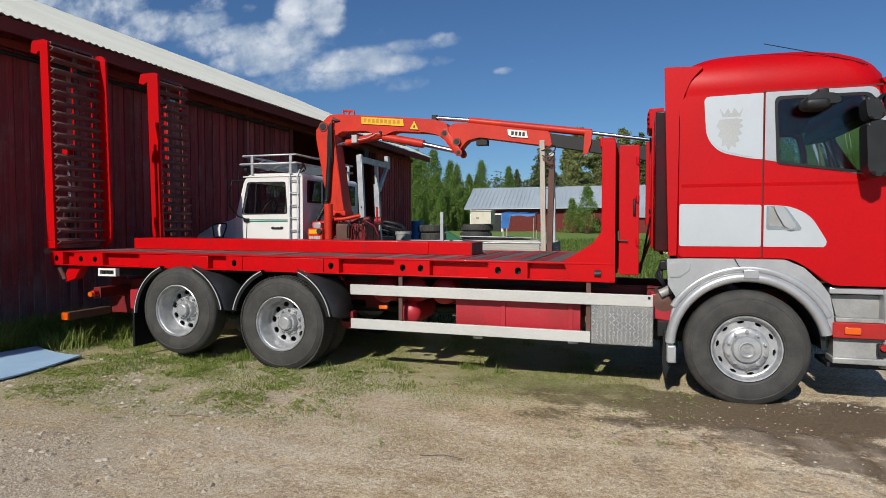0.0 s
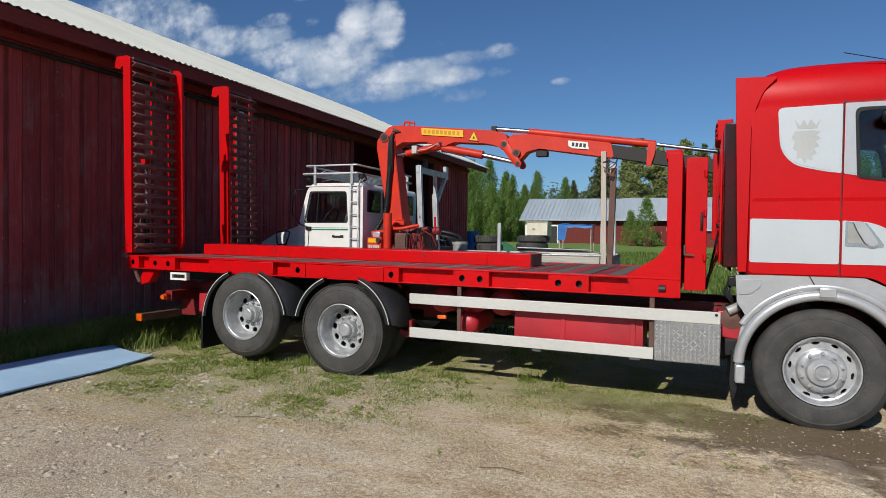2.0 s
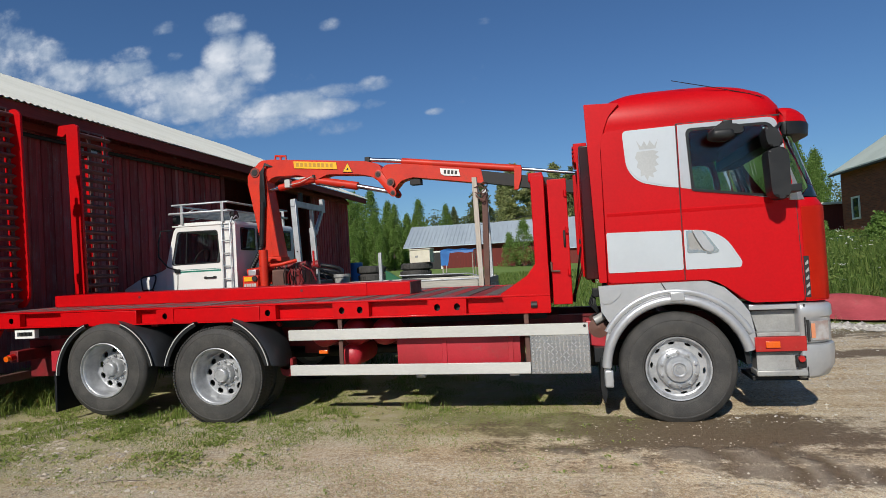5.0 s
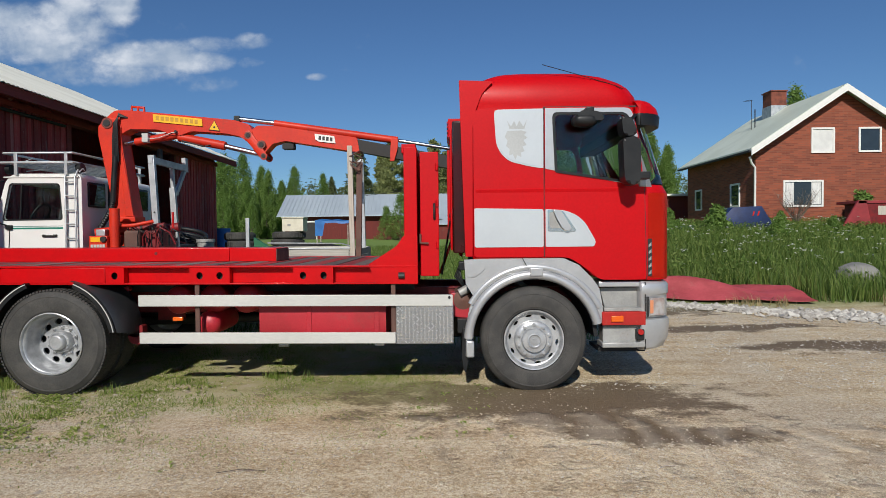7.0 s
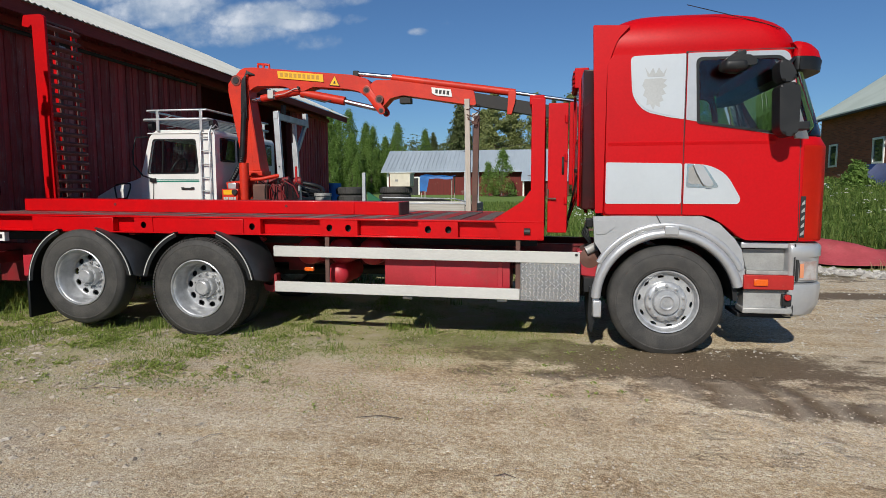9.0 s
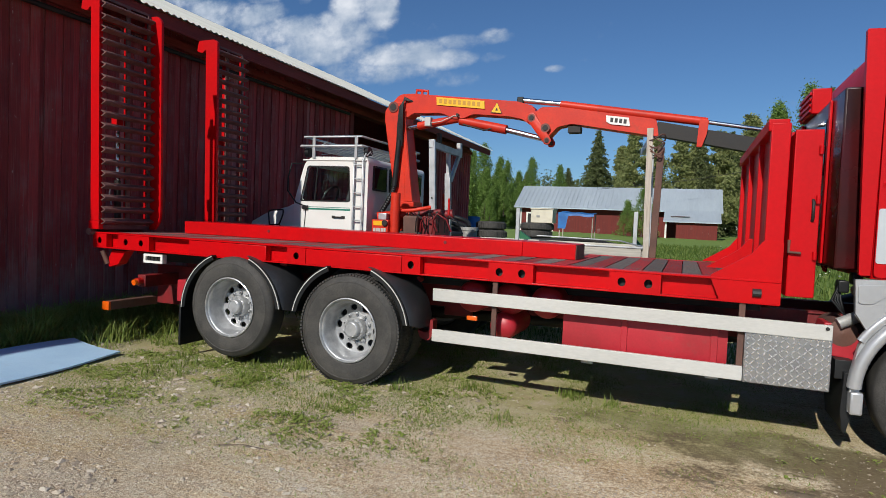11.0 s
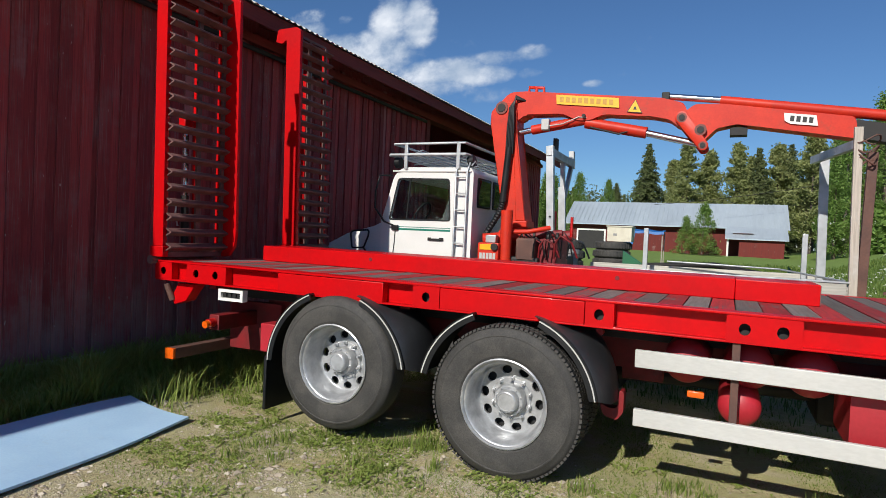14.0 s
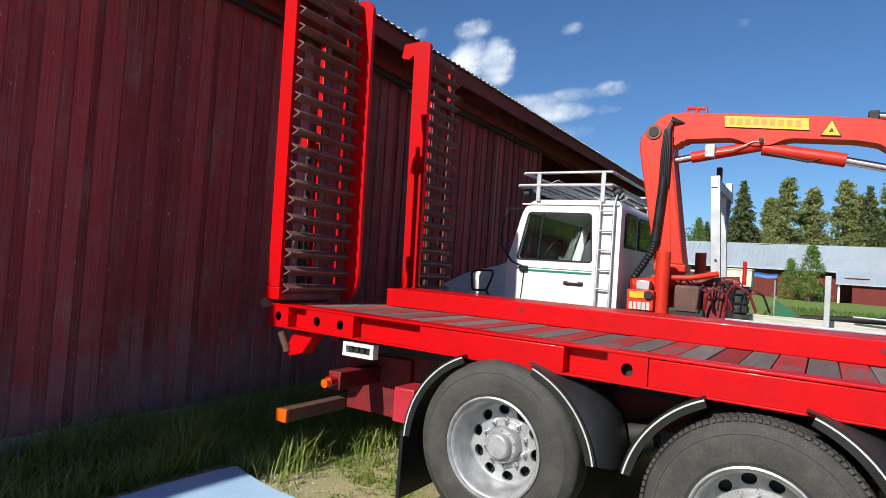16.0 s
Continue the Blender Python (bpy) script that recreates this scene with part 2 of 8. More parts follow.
def leaf_material(name, a, b_, c_, thin=0.42):
    m, t, b = blank(name)
    isl = t.nodes.new("ShaderNodeNewGeometry").outputs["Random Per Island"]
    col = ramp(t, isl, [(0.0, a), (0.5, b_), (1.0, c_)])
    wire(t, col, b.inputs["Base Color"])
    b.inputs["Roughness"].default_value = 0.6
    b.inputs["Specular IOR Level"].default_value = 0.3
    tr = t.nodes.new("ShaderNodeBsdfTranslucent")
    wire(t, col, tr.inputs["Color"])
    ms = t.nodes.new("ShaderNodeMixShader")
    ms.inputs[0].default_value = thin
    wire(t, b.outputs[0], ms.inputs[1])
    wire(t, tr.outputs[0], ms.inputs[2])
    wire(t, ms.outputs[0], t.nodes["Material Output"].inputs["Surface"])
    return m


LEAF_BIRCH = leaf_material("birch_leaves", (0.12, 0.205, 0.04), (0.17, 0.28, 0.06), (0.25, 0.36, 0.10))
LEAF_SPRUCE = leaf_material("spruce_needles", (0.10, 0.125, 0.05), (0.145, 0.175, 0.07), (0.20, 0.235, 0.095))
LEAF_PINE = leaf_material("pine_needles", (0.20, 0.235, 0.085), (0.27, 0.305, 0.115), (0.36, 0.38, 0.155))
GRASS = leaf_material("grass_blades", (0.13, 0.20, 0.03), (0.21, 0.29, 0.055), (0.33, 0.37, 0.11))
MEADOW = leaf_material("meadow_blades", (0.080, 0.140, 0.026), (0.132, 0.205, 0.040), (0.235, 0.29, 0.08))
WEED = leaf_material("broad_weed_leaves", (0.19, 0.26, 0.05), (0.27, 0.34, 0.075), (0.37, 0.42, 0.14))
DRY = leaf_material("dry_straw", (0.34, 0.27, 0.13), (0.42, 0.34, 0.18), (0.30, 0.24, 0.10))
FLOWER = leaf_material("white_flowers", (0.70, 0.71, 0.64), (0.75, 0.76, 0.70), (0.6, 0.62, 0.5))
STONE = leaf_material("pale_stones", (0.30, 0.28, 0.245), (0.42, 0.395, 0.35), (0.58, 0.555, 0.50), 0.0)
PEBBLE = leaf_material("yard_pebbles", (0.30, 0.25, 0.19), (0.44, 0.375, 0.29), (0.58, 0.52, 0.43), 0.0)


def ground_material():
    m, t, b = blank("yard_ground")
    p = position(t)
    sep = t.nodes.new("ShaderNodeSeparateXYZ")
    wire(t, p, sep.inputs[0])
    x, y = sep.outputs[0], sep.outputs[1]
    big, mid = noise_node(t, p, 0.55, 5, 0.6), noise_node(t, p, 2.3, 6, 0.65)
    fine, grit = noise_node(t, p, 26, 5, 0.7), noise_node(t, p, 95, 3, 0.7)
    dirt = ramp(t, mid, [(0.25, (0.41, 0.31, 0.195)), (0.5, (0.56, 0.455, 0.31)), (0.78, (0.69, 0.58, 0.42))])
    streaks = noise_node(t, stretch(t, p, 0.5, 3.2, 1), 1.0, 6, 0.6)
    dirt = mix(t, 0.5, dirt, ramp(t, streaks, [(0.32, (0.2, 0.17, 0.14)), (0.66, (0.82, 0.82, 0.82))]), "SOFT_LIGHT")
    dirt = mix(t, 0.8, dirt, ramp(t, fine, [(0.36, (0.08, 0.08, 0.08)), (0.68, (0.9, 0.9, 0.9))]), "SOFT_LIGHT")
    dirt = mix(t, 0.55, dirt, ramp(t, grit, [(0.38, (0.20, 0.19, 0.18)), (0.60, (0.90, 0.89, 0.87))]), "OVERLAY")
    # grey gravel by the road edge
    gravel = maths(t, "MULTIPLY", smooth_band(t, x, 0.5, 3.0), smooth_band(t, maths(t, "ADD", big, mid), 0.85, 1.15))
    dirt = mix(t, maths(t, "MULTIPLY", gravel, 0.32), dirt, ramp(t, grit, [(0.3, (0.22, 0.19, 0.155)), (0.7, (0.64, 0.60, 0.53))]))
    stony = maths(t, "MULTIPLY", maths(t, "SUBTRACT", 1.0, smooth_band(t, x, -4.5, -0.8)), smooth_band(t, maths(t, "ADD", big, streaks), 0.82, 1.10))
    dirt = mix(t, maths(t, "MULTIPLY", stony, 0.48), dirt, ramp(t, grit, [(0.36, (0.17, 0.14, 0.11)), (0.62, (0.66, 0.61, 0.53))]))
    # damp mud round the front wheel and in the ruts
    wob = maths(t, "ADD", maths(t, "MULTIPLY", maths(t, "SUBTRACT", mid, 0.5), 2.0), maths(t, "ADD", maths(t, "MULTIPLY", maths(t, "SUBTRACT", streaks, 0.5), 1.2), maths(t, "MULTIPLY", maths(t, "SUBTRACT", fine, 0.5), 0.7)))

    def blot(cx, cy, rx, ry):
        dx = maths(t, "DIVIDE", maths(t, "SUBTRACT", x, cx), rx)
        dy = maths(t, "DIVIDE", maths(t, "SUBTRACT", y, cy), ry)
        d = maths(t, "SQRT", maths(t, "ADD", maths(t, "MULTIPLY", dx, dx), maths(t, "MULTIPLY", dy, dy)))
        return maths(t, "SUBTRACT", 1.0, smooth_band(t, maths(t, "ADD", d, wob), 0.62, 1.05))

    wet = blot(0.7, 6.1, 1.9, 0.85)
    for spot in ((-0.9, 6.55, 1.5, 0.32), (1.35, 5.05, 1.0, 0.28), (4.9, 8.6, 1.5, 0.45), (4.2, 10.2, 1.6, 0.4), (0.9, 5.5, 0.8, 0.4), (3.2, 12.2, 2.2, 0.8)):
        wet = maths(t, "MAXIMUM", wet, blot(*spot))
    dirt = mix(t, maths(t, "MULTIPLY", wet, 0.92), dirt, mix(t, fine, (0.085, 0.058, 0.034), (0.20, 0.145, 0.09)))
    # ripples left by tyres
    wave = t.nodes.new("ShaderNodeTexWave")
    wave.inputs["Scale"].default_value, wave.inputs["Distortion"].default_value = 0.9, 7.0
    wave.inputs["Detail"].default_value, wave.inputs["Detail Scale"].default_value = 3.0, 1.6
    wire(t, p, wave.inputs["Vector"])
    ruts = maths(t, "MAXIMUM", blot(2.3, 4.7, 2.6, 0.8), blot(0.6, 5.2, 1.6, 0.5))
    ruts = maths(t, "MULTIPLY", ruts, wave.outputs["Fac"])
    dirt = mix(t, maths(t, "MULTIPLY", ruts, 0.28), dirt, (0.72, 0.63, 0.49))
    # moss and short grass in the strip under and beside the truck, and past the yard
    strip = maths(t, "MULTIPLY", smooth_band(t, y, 5.2, 7.0), maths(t, "SUBTRACT", 1.0, smooth_band(t, x, -1.2, 0.8)))
    rear = maths(t, "SUBTRACT", 1.0, smooth_band(t, x, -5.6, -2.9))
    rear = maths(t, "MULTIPLY", rear, smooth_band(t, y, 3.4, 5.6))
    field = smooth_band(t, y, 11.5, 14.5)
    wild = maths(t, "MAXIMUM", maths(t, "MULTIPLY", strip, 0.95), maths(t, "MULTIPLY", rear, 0.85))
    wild = maths(t, "MULTIPLY", wild, smooth_band(t, maths(t, "ADD", maths(t, "MULTIPLY", mid, 0.7), maths(t, "MULTIPLY", fine, 0.3)), 0.34, 0.56))
    barnside = maths(t, "SUBTRACT", 1.0, smooth_band(t, x, -8.1, -6.9))
    wild = maths(t, "MAXIMUM", wild, maths(t, "MAXIMUM", field, barnside))
    green = mix(t, fine, (0.20, 0.21, 0.065), (0.46, 0.45, 0.19))
    green = mix(t, smooth_band(t, mid, 0.46, 0.70), green, (0.44, 0.38, 0.25))
    lawn = mix(t, mid, (0.11, 0.18, 0.038), (0.20, 0.28, 0.07))
    green = mix(t, field, green, lawn)
    wire(t, mix(t, wild, dirt, green), b.inputs["Base Color"])
    r = maths(t, "SUBTRACT", 0.95, maths(t, "MULTIPLY", wet, 0.3))
    wire(t, r, b.inputs["Roughness"])
    b.inputs["Specular IOR Level"].default_value = 0.25
    h = maths(t, "ADD", maths(t, "MULTIPLY", fine, 0.7), maths(t, "ADD", maths(t, "MULTIPLY", grit, 0.35), maths(t, "ADD", mid, maths(t, "MULTIPLY", ruts, 1.6))))
    bump(t, b, h, 0.9, 0.024)
    return m


GROUND = ground_material()

# ---- mesh helpers ----
AT = {}


def box(bm, x0, x1, y0, y1, z0, z1, bev=0.0):
    vs = [bm.verts.new((x, y, z)) for x in (x0, x1) for y in (y0, y1) for z in (z0, z1)]
    fs = [bm.faces.new([vs[i] for i in q]) for q in ((0, 1, 3, 2), (4, 6, 7, 5), (0, 4, 5, 1), (2, 3, 7, 6), (0, 2, 6, 4), (1, 5, 7, 3))]
    if bev:
        es = list({e for f in fs for e in f.edges})
        bmesh.ops.bevel(bm, geom=es, offset=bev, segments=2, affect="EDGES", profile=0.5)
    return vs


def prism(bm, pts, axis, a, b, bev=0.0):
    """A flat outline, (x, z) for axis y, (y, z) for x, (x, y) for z, drawn out from a to b along the axis."""
    def at(u, v, w):
        return {"y": (u, w, v), "x": (w, u, v), "z": (u, v, w)}[axis]
    lo = [bm.verts.new(at(u, v, a)) for u, v in pts]
    hi = [bm.verts.new(at(u, v, b)) for u, v in pts]
    fs = [bm.faces.new(lo), bm.faces.new(hi[::-1])]
    for i in range(len(pts)):
        j = (i + 1) % len(pts)
        fs.append(bm.faces.new((lo[i], hi[i], hi[j], lo[j])))
    if bev:
        bmesh.ops.bevel(bm, geom=list(fs[0].edges) + list(fs[1].edges), offset=bev, segments=2, affect="EDGES", profile=0.5)
    return lo + hi


def arc(cx, cz, r, a0, a1, n):
    return [(cx + r * math.cos(radians(a0 + (a1 - a0) * i / n)), cz + r * math.sin(radians(a0 + (a1 - a0) * i / n))) for i in range(n + 1)]


def rounded(pts, r, n=4):
    """An outline with its corners rounded; r is one radius or one for each corner."""
    out = []
    for i, p in enumerate(pts):
        q = r[i] if isinstance(r, (list, tuple)) else r
        p, a, b = Vector(p), Vector(pts[i - 1]), Vector(pts[(i + 1) % len(pts)])
        if q <= 0:
            out.append(tuple(p))
            continue
        u, v = (a - p), (b - p)
        q = min(q, 0.48 * u.length, 0.48 * v.length)
        s, e = p + u.normalized() * q, p + v.normalized() * q
        for k in range(n + 1):
            w = k / n
            out.append(tuple(s.lerp(p, w).lerp(p.lerp(e, w), w)))
    return out


def tube(bm, pts, r, seg=8, cap=True):
    pts = [Vector(p) for p in pts]
    rings, up = [], None
    for i, p in enumerate(pts):
        way = (pts[min(i + 1, len(pts) - 1)] - pts[max(i - 1, 0)]).normalized()
        if up is None:
            up = way.orthogonal().normalized()
        up = (up - way * up.dot(way)).normalized()
        side = way.cross(up)
        q = r[i] if isinstance(r, (list, tuple)) else r
        rings.append([bm.verts.new(p + q * (math.cos(2 * math.pi * k / seg) * up + math.sin(2 * math.pi * k / seg) * side)) for k in range(seg)])
    for a, b in zip(rings, rings[1:]):
        for k in range(seg):
            bm.faces.new((a[k], a[(k + 1) % seg], b[(k + 1) % seg], b[k]))
    if cap:
        bm.faces.new(rings[0][::-1])
        bm.faces.new(rings[-1])


def beam(bm, p, q, w, h, up=(0, 0, 1), bev=0.0):
    """A square-edged bar from p to q, w wide and h high."""
    p, q, up = Vector(p), Vector(q), Vector(up)
    way = (q - p).normalized()
    side = way.cross(up).normalized()
    top = side.cross(way).normalized()
    vs = [bm.verts.new(c + side * (w / 2 * s) + top * (h / 2 * k)) for c in (p, q) for s, k in ((-1, -1), (1, -1), (1, 1), (-1, 1))]
    fs = [bm.faces.new([vs[i] for i in f]) for f in ((0, 1, 2, 3), (7, 6, 5, 4), (0, 4, 5, 1), (1, 5, 6, 2), (2, 6, 7, 3), (3, 7, 4, 0))]
    if bev:
        bmesh.ops.bevel(bm, geom=list({e for f in fs for e in f.edges}), offset=bev, segments=2, affect="EDGES", profile=0.5)


def lathe(bm, prof, c, seg=48, a0=0.0, a1=360.0):
    """A profile of (radius, way along +y) turned round the y axis through c."""
    full = abs(a1 - a0) >= 360
    cols = []
    for k in range(seg + (0 if full else 1)):
        a = radians(a0 + (a1 - a0) * k / seg)
        cols.append([bm.verts.new((c[0] + r * math.cos(a), c[1] + h, c[2] + r * math.sin(a))) for r, h in prof])
    for k in range(seg):
        p, q = cols[k], cols[(k + 1) % len(cols)]
        for i in range(len(prof) - 1):
            bm.faces.new((p[i], p[i + 1], q[i + 1], q[i]))


def holed_disc(bm, c, y, r0, r1, n, hr, hole_mid, turn=0.0, deep=0.02, oval=1.0):
    """A ring-shaped plate, facing -y, with n round holes through it."""
    for s in range(n):
        a0, a1 = 2 * math.pi * (s + turn) / n, 2 * math.pi * (s + 1 + turn) / n
        am = (a0 + a1) / 2
        edge = [(a0 + (a1 - a0) * k / 6, r1) for k in range(6)] + [(a1, r1 + (r0 - r1) * k / 4) for k in range(4)]
        edge += [(a1 + (a0 - a1) * k / 6, r0) for k in range(6)] + [(a0, r0 + (r1 - r0) * k / 4) for k in range(4)]
        out = [(r * math.cos(a), r * math.sin(a)) for a, r in edge]
        mx, mz = hole_mid * math.cos(am), hole_mid * math.sin(am)
        o, f, g = [], [], []
        for u, v in out:
            d = math.atan2(v - mz, u - mx)
            o.append(bm.verts.new((c[0] + u, y, c[2] + v)))
            f0 = d - am
            pr, pt = hr * math.cos(f0), hr * oval * math.sin(f0)
            hx, hz = mx + pr * math.cos(am) - pt * math.sin(am), mz + pr * math.sin(am) + pt * math.cos(am)
            f.append(bm.verts.new((c[0] + hx, y, c[2] + hz)))
            g.append(bm.verts.new((c[0] + hx, y + deep, c[2] + hz)))
        m = len(o)
        for k in range(m):
            j = (k + 1) % m
            bm.faces.new((o[k], o[j], f[j], f[k]))
            bm.faces.new((f[k], f[j], g[j], g[k]))


def holed_plate(bm, x0, x1, z0, z1, y, deep, holes, rim=0.012):
    """A plate facing -y with round holes (x, z, r); its edges run deep in."""
    cuts = [x0] + [(a[0] + b[0]) / 2 for a, b in zip(holes, holes[1:])] + [x1]
    for (hx, hz, r), u0, u1 in zip(holes, cuts, cuts[1:]):
        edge = [(u0 + (u1 - u0) * k / 4, z0) for k in range(4)] + [(u1, z0 + (z1 - z0) * k / 4) for k in range(4)]
        edge += [(u1 + (u0 - u1) * k / 4, z1) for k in range(4)] + [(u0, z1 + (z0 - z1) * k / 4) for k in range(4)]
        o, f, g = [], [], []
        for u, v in edge:
            d = math.atan2(v - hz, u - hx)
            o.append(bm.verts.new((u, y, v)))
            f.append(bm.verts.new((hx + r * math.cos(d), y, hz + r * 1.15 * math.sin(d))))
            g.append(bm.verts.new((hx + r * math.cos(d), y + rim, hz + r * 1.15 * math.sin(d))))
        for k in range(16):
            j = (k + 1) % 16
            bm.faces.new((o[k], o[j], f[j], f[k]))
            bm.faces.new((f[k], f[j], g[j], g[k]))
    for pts in (((x0, z0), (x1, z0)), ((x1, z0), (x1, z1)), ((x1, z1), (x0, z1)), ((x0, z1), (x0, z0))):
        (a, b), (c, d) = pts
        bm.faces.new([bm.verts.new(q) for q in ((a, y, b), (c, y, d), (c, y + deep, d), (a, y + deep, b))])


def loft(bm, rings, cap=True):
    vs = [[bm.verts.new(p) for p in ring] for ring in rings]
    n = len(vs[0])
    for a, b in zip(vs, vs[1:]):
        for k in range(n):
            bm.faces.new((a[k], a[(k + 1) % n], b[(k + 1) % n], b[k]))
    if cap:
        bm.faces.new(vs[0][::-1])
        bm.faces.new(vs[-1])


def plan_ring(z, xb, xf, y0, y1, rb, rf, n=5):
    """A level outline with rounded corners, tight at the back and wide at the front."""
    pts = []
    for cx, cy, r, a in ((xb + rb, y0 + rb, rb, 180), (xf - rf, y0 + rf, rf, 270), (xf - rf, y1 - rf, rf, 0), (xb + rb, y1 - rb, rb, 90)):
        pts += [(cx + r * math.cos(radians(a + 90 * k / n)), cy + r * math.sin(radians(a + 90 * k / n)), z) for k in range(n + 1)]
    return pts


def root(name, loc, label, category, group="", kind=""):
    ob = new(name)
    ob.location = loc
    AT[ob] = Vector(loc)
    return tagged(ob, label, category, group, kind)


def part(name, bm, mat, parent=None, label="", smooth=20, fix=True):
    if fix:
        bmesh.ops.recalc_face_normals(bm, faces=bm.faces)
    me = bpy.data.meshes.new(name)
    bm.to_mesh(me)
    bm.free()
    return mesh_part(name, me, mat, parent, label, smooth)


def mesh_part(name, me, mat, parent=None, label="", smooth=38):
    co = np.empty(len(me.vertices) * 3, np.float32)
    me.vertices.foreach_get("co", co)
    co = co.reshape(-1, 3)
    lo, hi = co.min(0), co.max(0)
    c = Vector(((lo[0] + hi[0]) / 2, (lo[1] + hi[1]) / 2, lo[2])).freeze()
    me.transform(Matrix.Translation(-c))
    if smooth:
        me.shade_smooth()
        me.set_sharp_from_angle(angle=radians(smooth))
    me.materials.append(mat)
    ob = new(name, me)
    AT[ob] = Vector(c)
    ob.location = Vector(c) - (AT[parent] if parent else Vector())
    if parent:
        ob.parent = parent
    if label:
        ob["label"] = label
    return ob


def B():
    return bmesh.new()


def boxed(name, dims, mat, parent, label="", bev=0.004):
    bm = B()
    box(bm, *dims, bev)
    return part(name, bm, mat, parent, label)


def pipe(name, pts, r, mat, parent, label="", seg=8):
    bm = B()
    tube(bm, pts, r, seg)
    return part(name, bm, mat, parent, label, 62)


def plate(name, pts, axis, a, b, mat, parent, label="", bev=0.0):
    bm = B()
    prism(bm, pts, axis, a, b, bev)
    return part(name, bm, mat, parent, label)


def ring_plate(name, outer, inner, a, b, mat, parent, label=""):
    """A flat frame facing y, with an opening right through it."""
    bm = B()
    edges = []
    for pts in (outer, inner):
        vs = [bm.verts.new((x, a, z)) for x, z in pts]
        edges += [bm.edges.new((vs[i], vs[(i + 1) % len(vs)])) for i in range(len(vs))]
    bmesh.ops.triangle_fill(bm, use_beauty=True, edges=edges)
    out = bmesh.ops.extrude_face_region(bm, geom=bm.faces[:])
    for v in out["geom"]:
        if isinstance(v, bmesh.types.BMVert):
            v.co.y = b
    return part(name, bm, mat, parent, label)


def smooth01(v):
    v = np.clip(v, 0, 1)
    return v * v * (3 - 2 * v)


def land(x, y):
    """The height of the ground: the yard, the bank on the house's side and the field's slow rise."""
    x, y = np.asarray(x, float), np.asarray(y, float)
    side = smooth01((x - 2.0) / 6.0)
    h = side * smooth01((y - 13.0) / 19.0) * 1.9 + (1 - side) * smooth01((y - 24) / 40.0) * 1.05
    h = h + 0.11 * smooth01((-7.0 - x) / 1.4) * smooth01((y - 1) / 3) + 0.02 * np.sin(x * 1.3 + 0.7 * y) * smooth01((np.abs(y - 6.4) - 1.0) / 2)
    return h + 0.012 * np.sin(3.1 * x) * np.cos(2.3 * y + x) * smooth01((np.abs(y - 6.6) - 0.3) / 1)



# ---- ground ----
def ground():
    def steps(lo, a, b, hi, fine):
        mid = list(np.arange(a, b + 1e-6, fine))
        low, d, v = [], fine, a
        while v > lo:
            d *= 1.25
            v -= d
            low.append(v)
        up, d, v = [], fine, b
        while v < hi:
            d *= 1.25
            v += d
            up.append(v)
        return np.array(low[::-1] + mid + up)
    xs, ys = steps(-2500, -10, 8, 2500, 0.16), steps(-600, 1, 15, 3500, 0.16)
    gx, gy = np.meshgrid(xs, ys)
    z = land(gx, gy)
    co = np.stack([gx, gy, z], -1).reshape(-1, 3)
    w, h = len(xs), len(ys)
    i = (np.arange(h - 1)[:, None] * w + np.arange(w - 1)).ravel()
    faces = np.stack([i, i + 1, i + w + 1, i + w], -1)
    me = bpy.data.meshes.new("ground")
    me.from_pydata(co.tolist(), [], faces.tolist())
    me.shade_smooth()
    me.materials.append(GROUND)
    tagged(new("ground", me), "dry sandy gravel yard with mud, moss and grass", "ground", kind="structure")


ground()

# ---- the big red barn beside the yard ----
WALL, EAVE, RIDGE, BARN0, BARN1 = -8.8, -8.2, -14.2, -6.0, 22.9
EAVE_Z, RIDGE_Z = 4.36, 7.05
barn = root("barn", (-14.2, 8.5, 0.0), "long dark red timber barn with corrugated metal roof", "barn")
wall_bm = B()
box(wall_bm, WALL - 0.16, WALL - 0.03, BARN0, 14.1, 0.1, 4.55)
box(wall_bm, WALL - 0.16, WALL - 0.03, 19.6, BARN1, 0.1, 4.55)
box(wall_bm, WALL - 0.16, WALL - 0.03, 14.1, 19.6, 4.16, 4.55)
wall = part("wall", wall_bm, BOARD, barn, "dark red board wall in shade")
bm = B()
box(bm, -19.6, WALL - 0.16, BARN1 - 0.1, BARN1, 0.15, 4.2)
box(bm, -19.6, WALL - 0.16, BARN0, BARN0 + 0.1, 0.15, 4.2)
box(bm, -19.7, -19.6, BARN0, BARN1, 0.15, 4.2)
for y in (BARN0, BARN1 - 0.1):
    prism(bm, [(-19.6, 4.2), (WALL - 0.16, 4.2), (RIDGE, RIDGE_Z - 0.2)], "y", y, y + 0.1)
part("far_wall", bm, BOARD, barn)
boxed("plinth", (WALL - 0.2, WALL + 0.03, BARN0, BARN1, -0.05, 0.24), STONE, barn, "pale concrete plinth")
boxed("top_plate", (WALL - 0.16, WALL + 0.07, BARN0, BARN1, 4.12, 4.24), TRIM, barn)
boxed("fascia", (EAVE - 0.03, EAVE + 0.01, BARN0 - 0.4, BARN1 + 0.5, EAVE_Z - 0.20, EAVE_Z - 0.01), TRIM, barn)
plate("soffit", [(EAVE - 0.03, EAVE_Z - 0.06), (EAVE - 0.03, EAVE_Z - 0.03), (WALL - 0.2, EAVE_Z + 0.24), (WALL - 0.2, EAVE_Z + 0.21)], "y", BARN0 - 0.4, BARN1 + 0.5, TRIM, barn)
for k in range(26):
    y = BARN0 + 0.3 + k * 1.13
    bm = B()
    beam(bm, (EAVE - 0.04, y, EAVE_Z - 0.10), (WALL - 0.1, y, EAVE_Z + 0.13), 0.07, 0.12)
    part("rafter_end", bm, TRIM, barn)
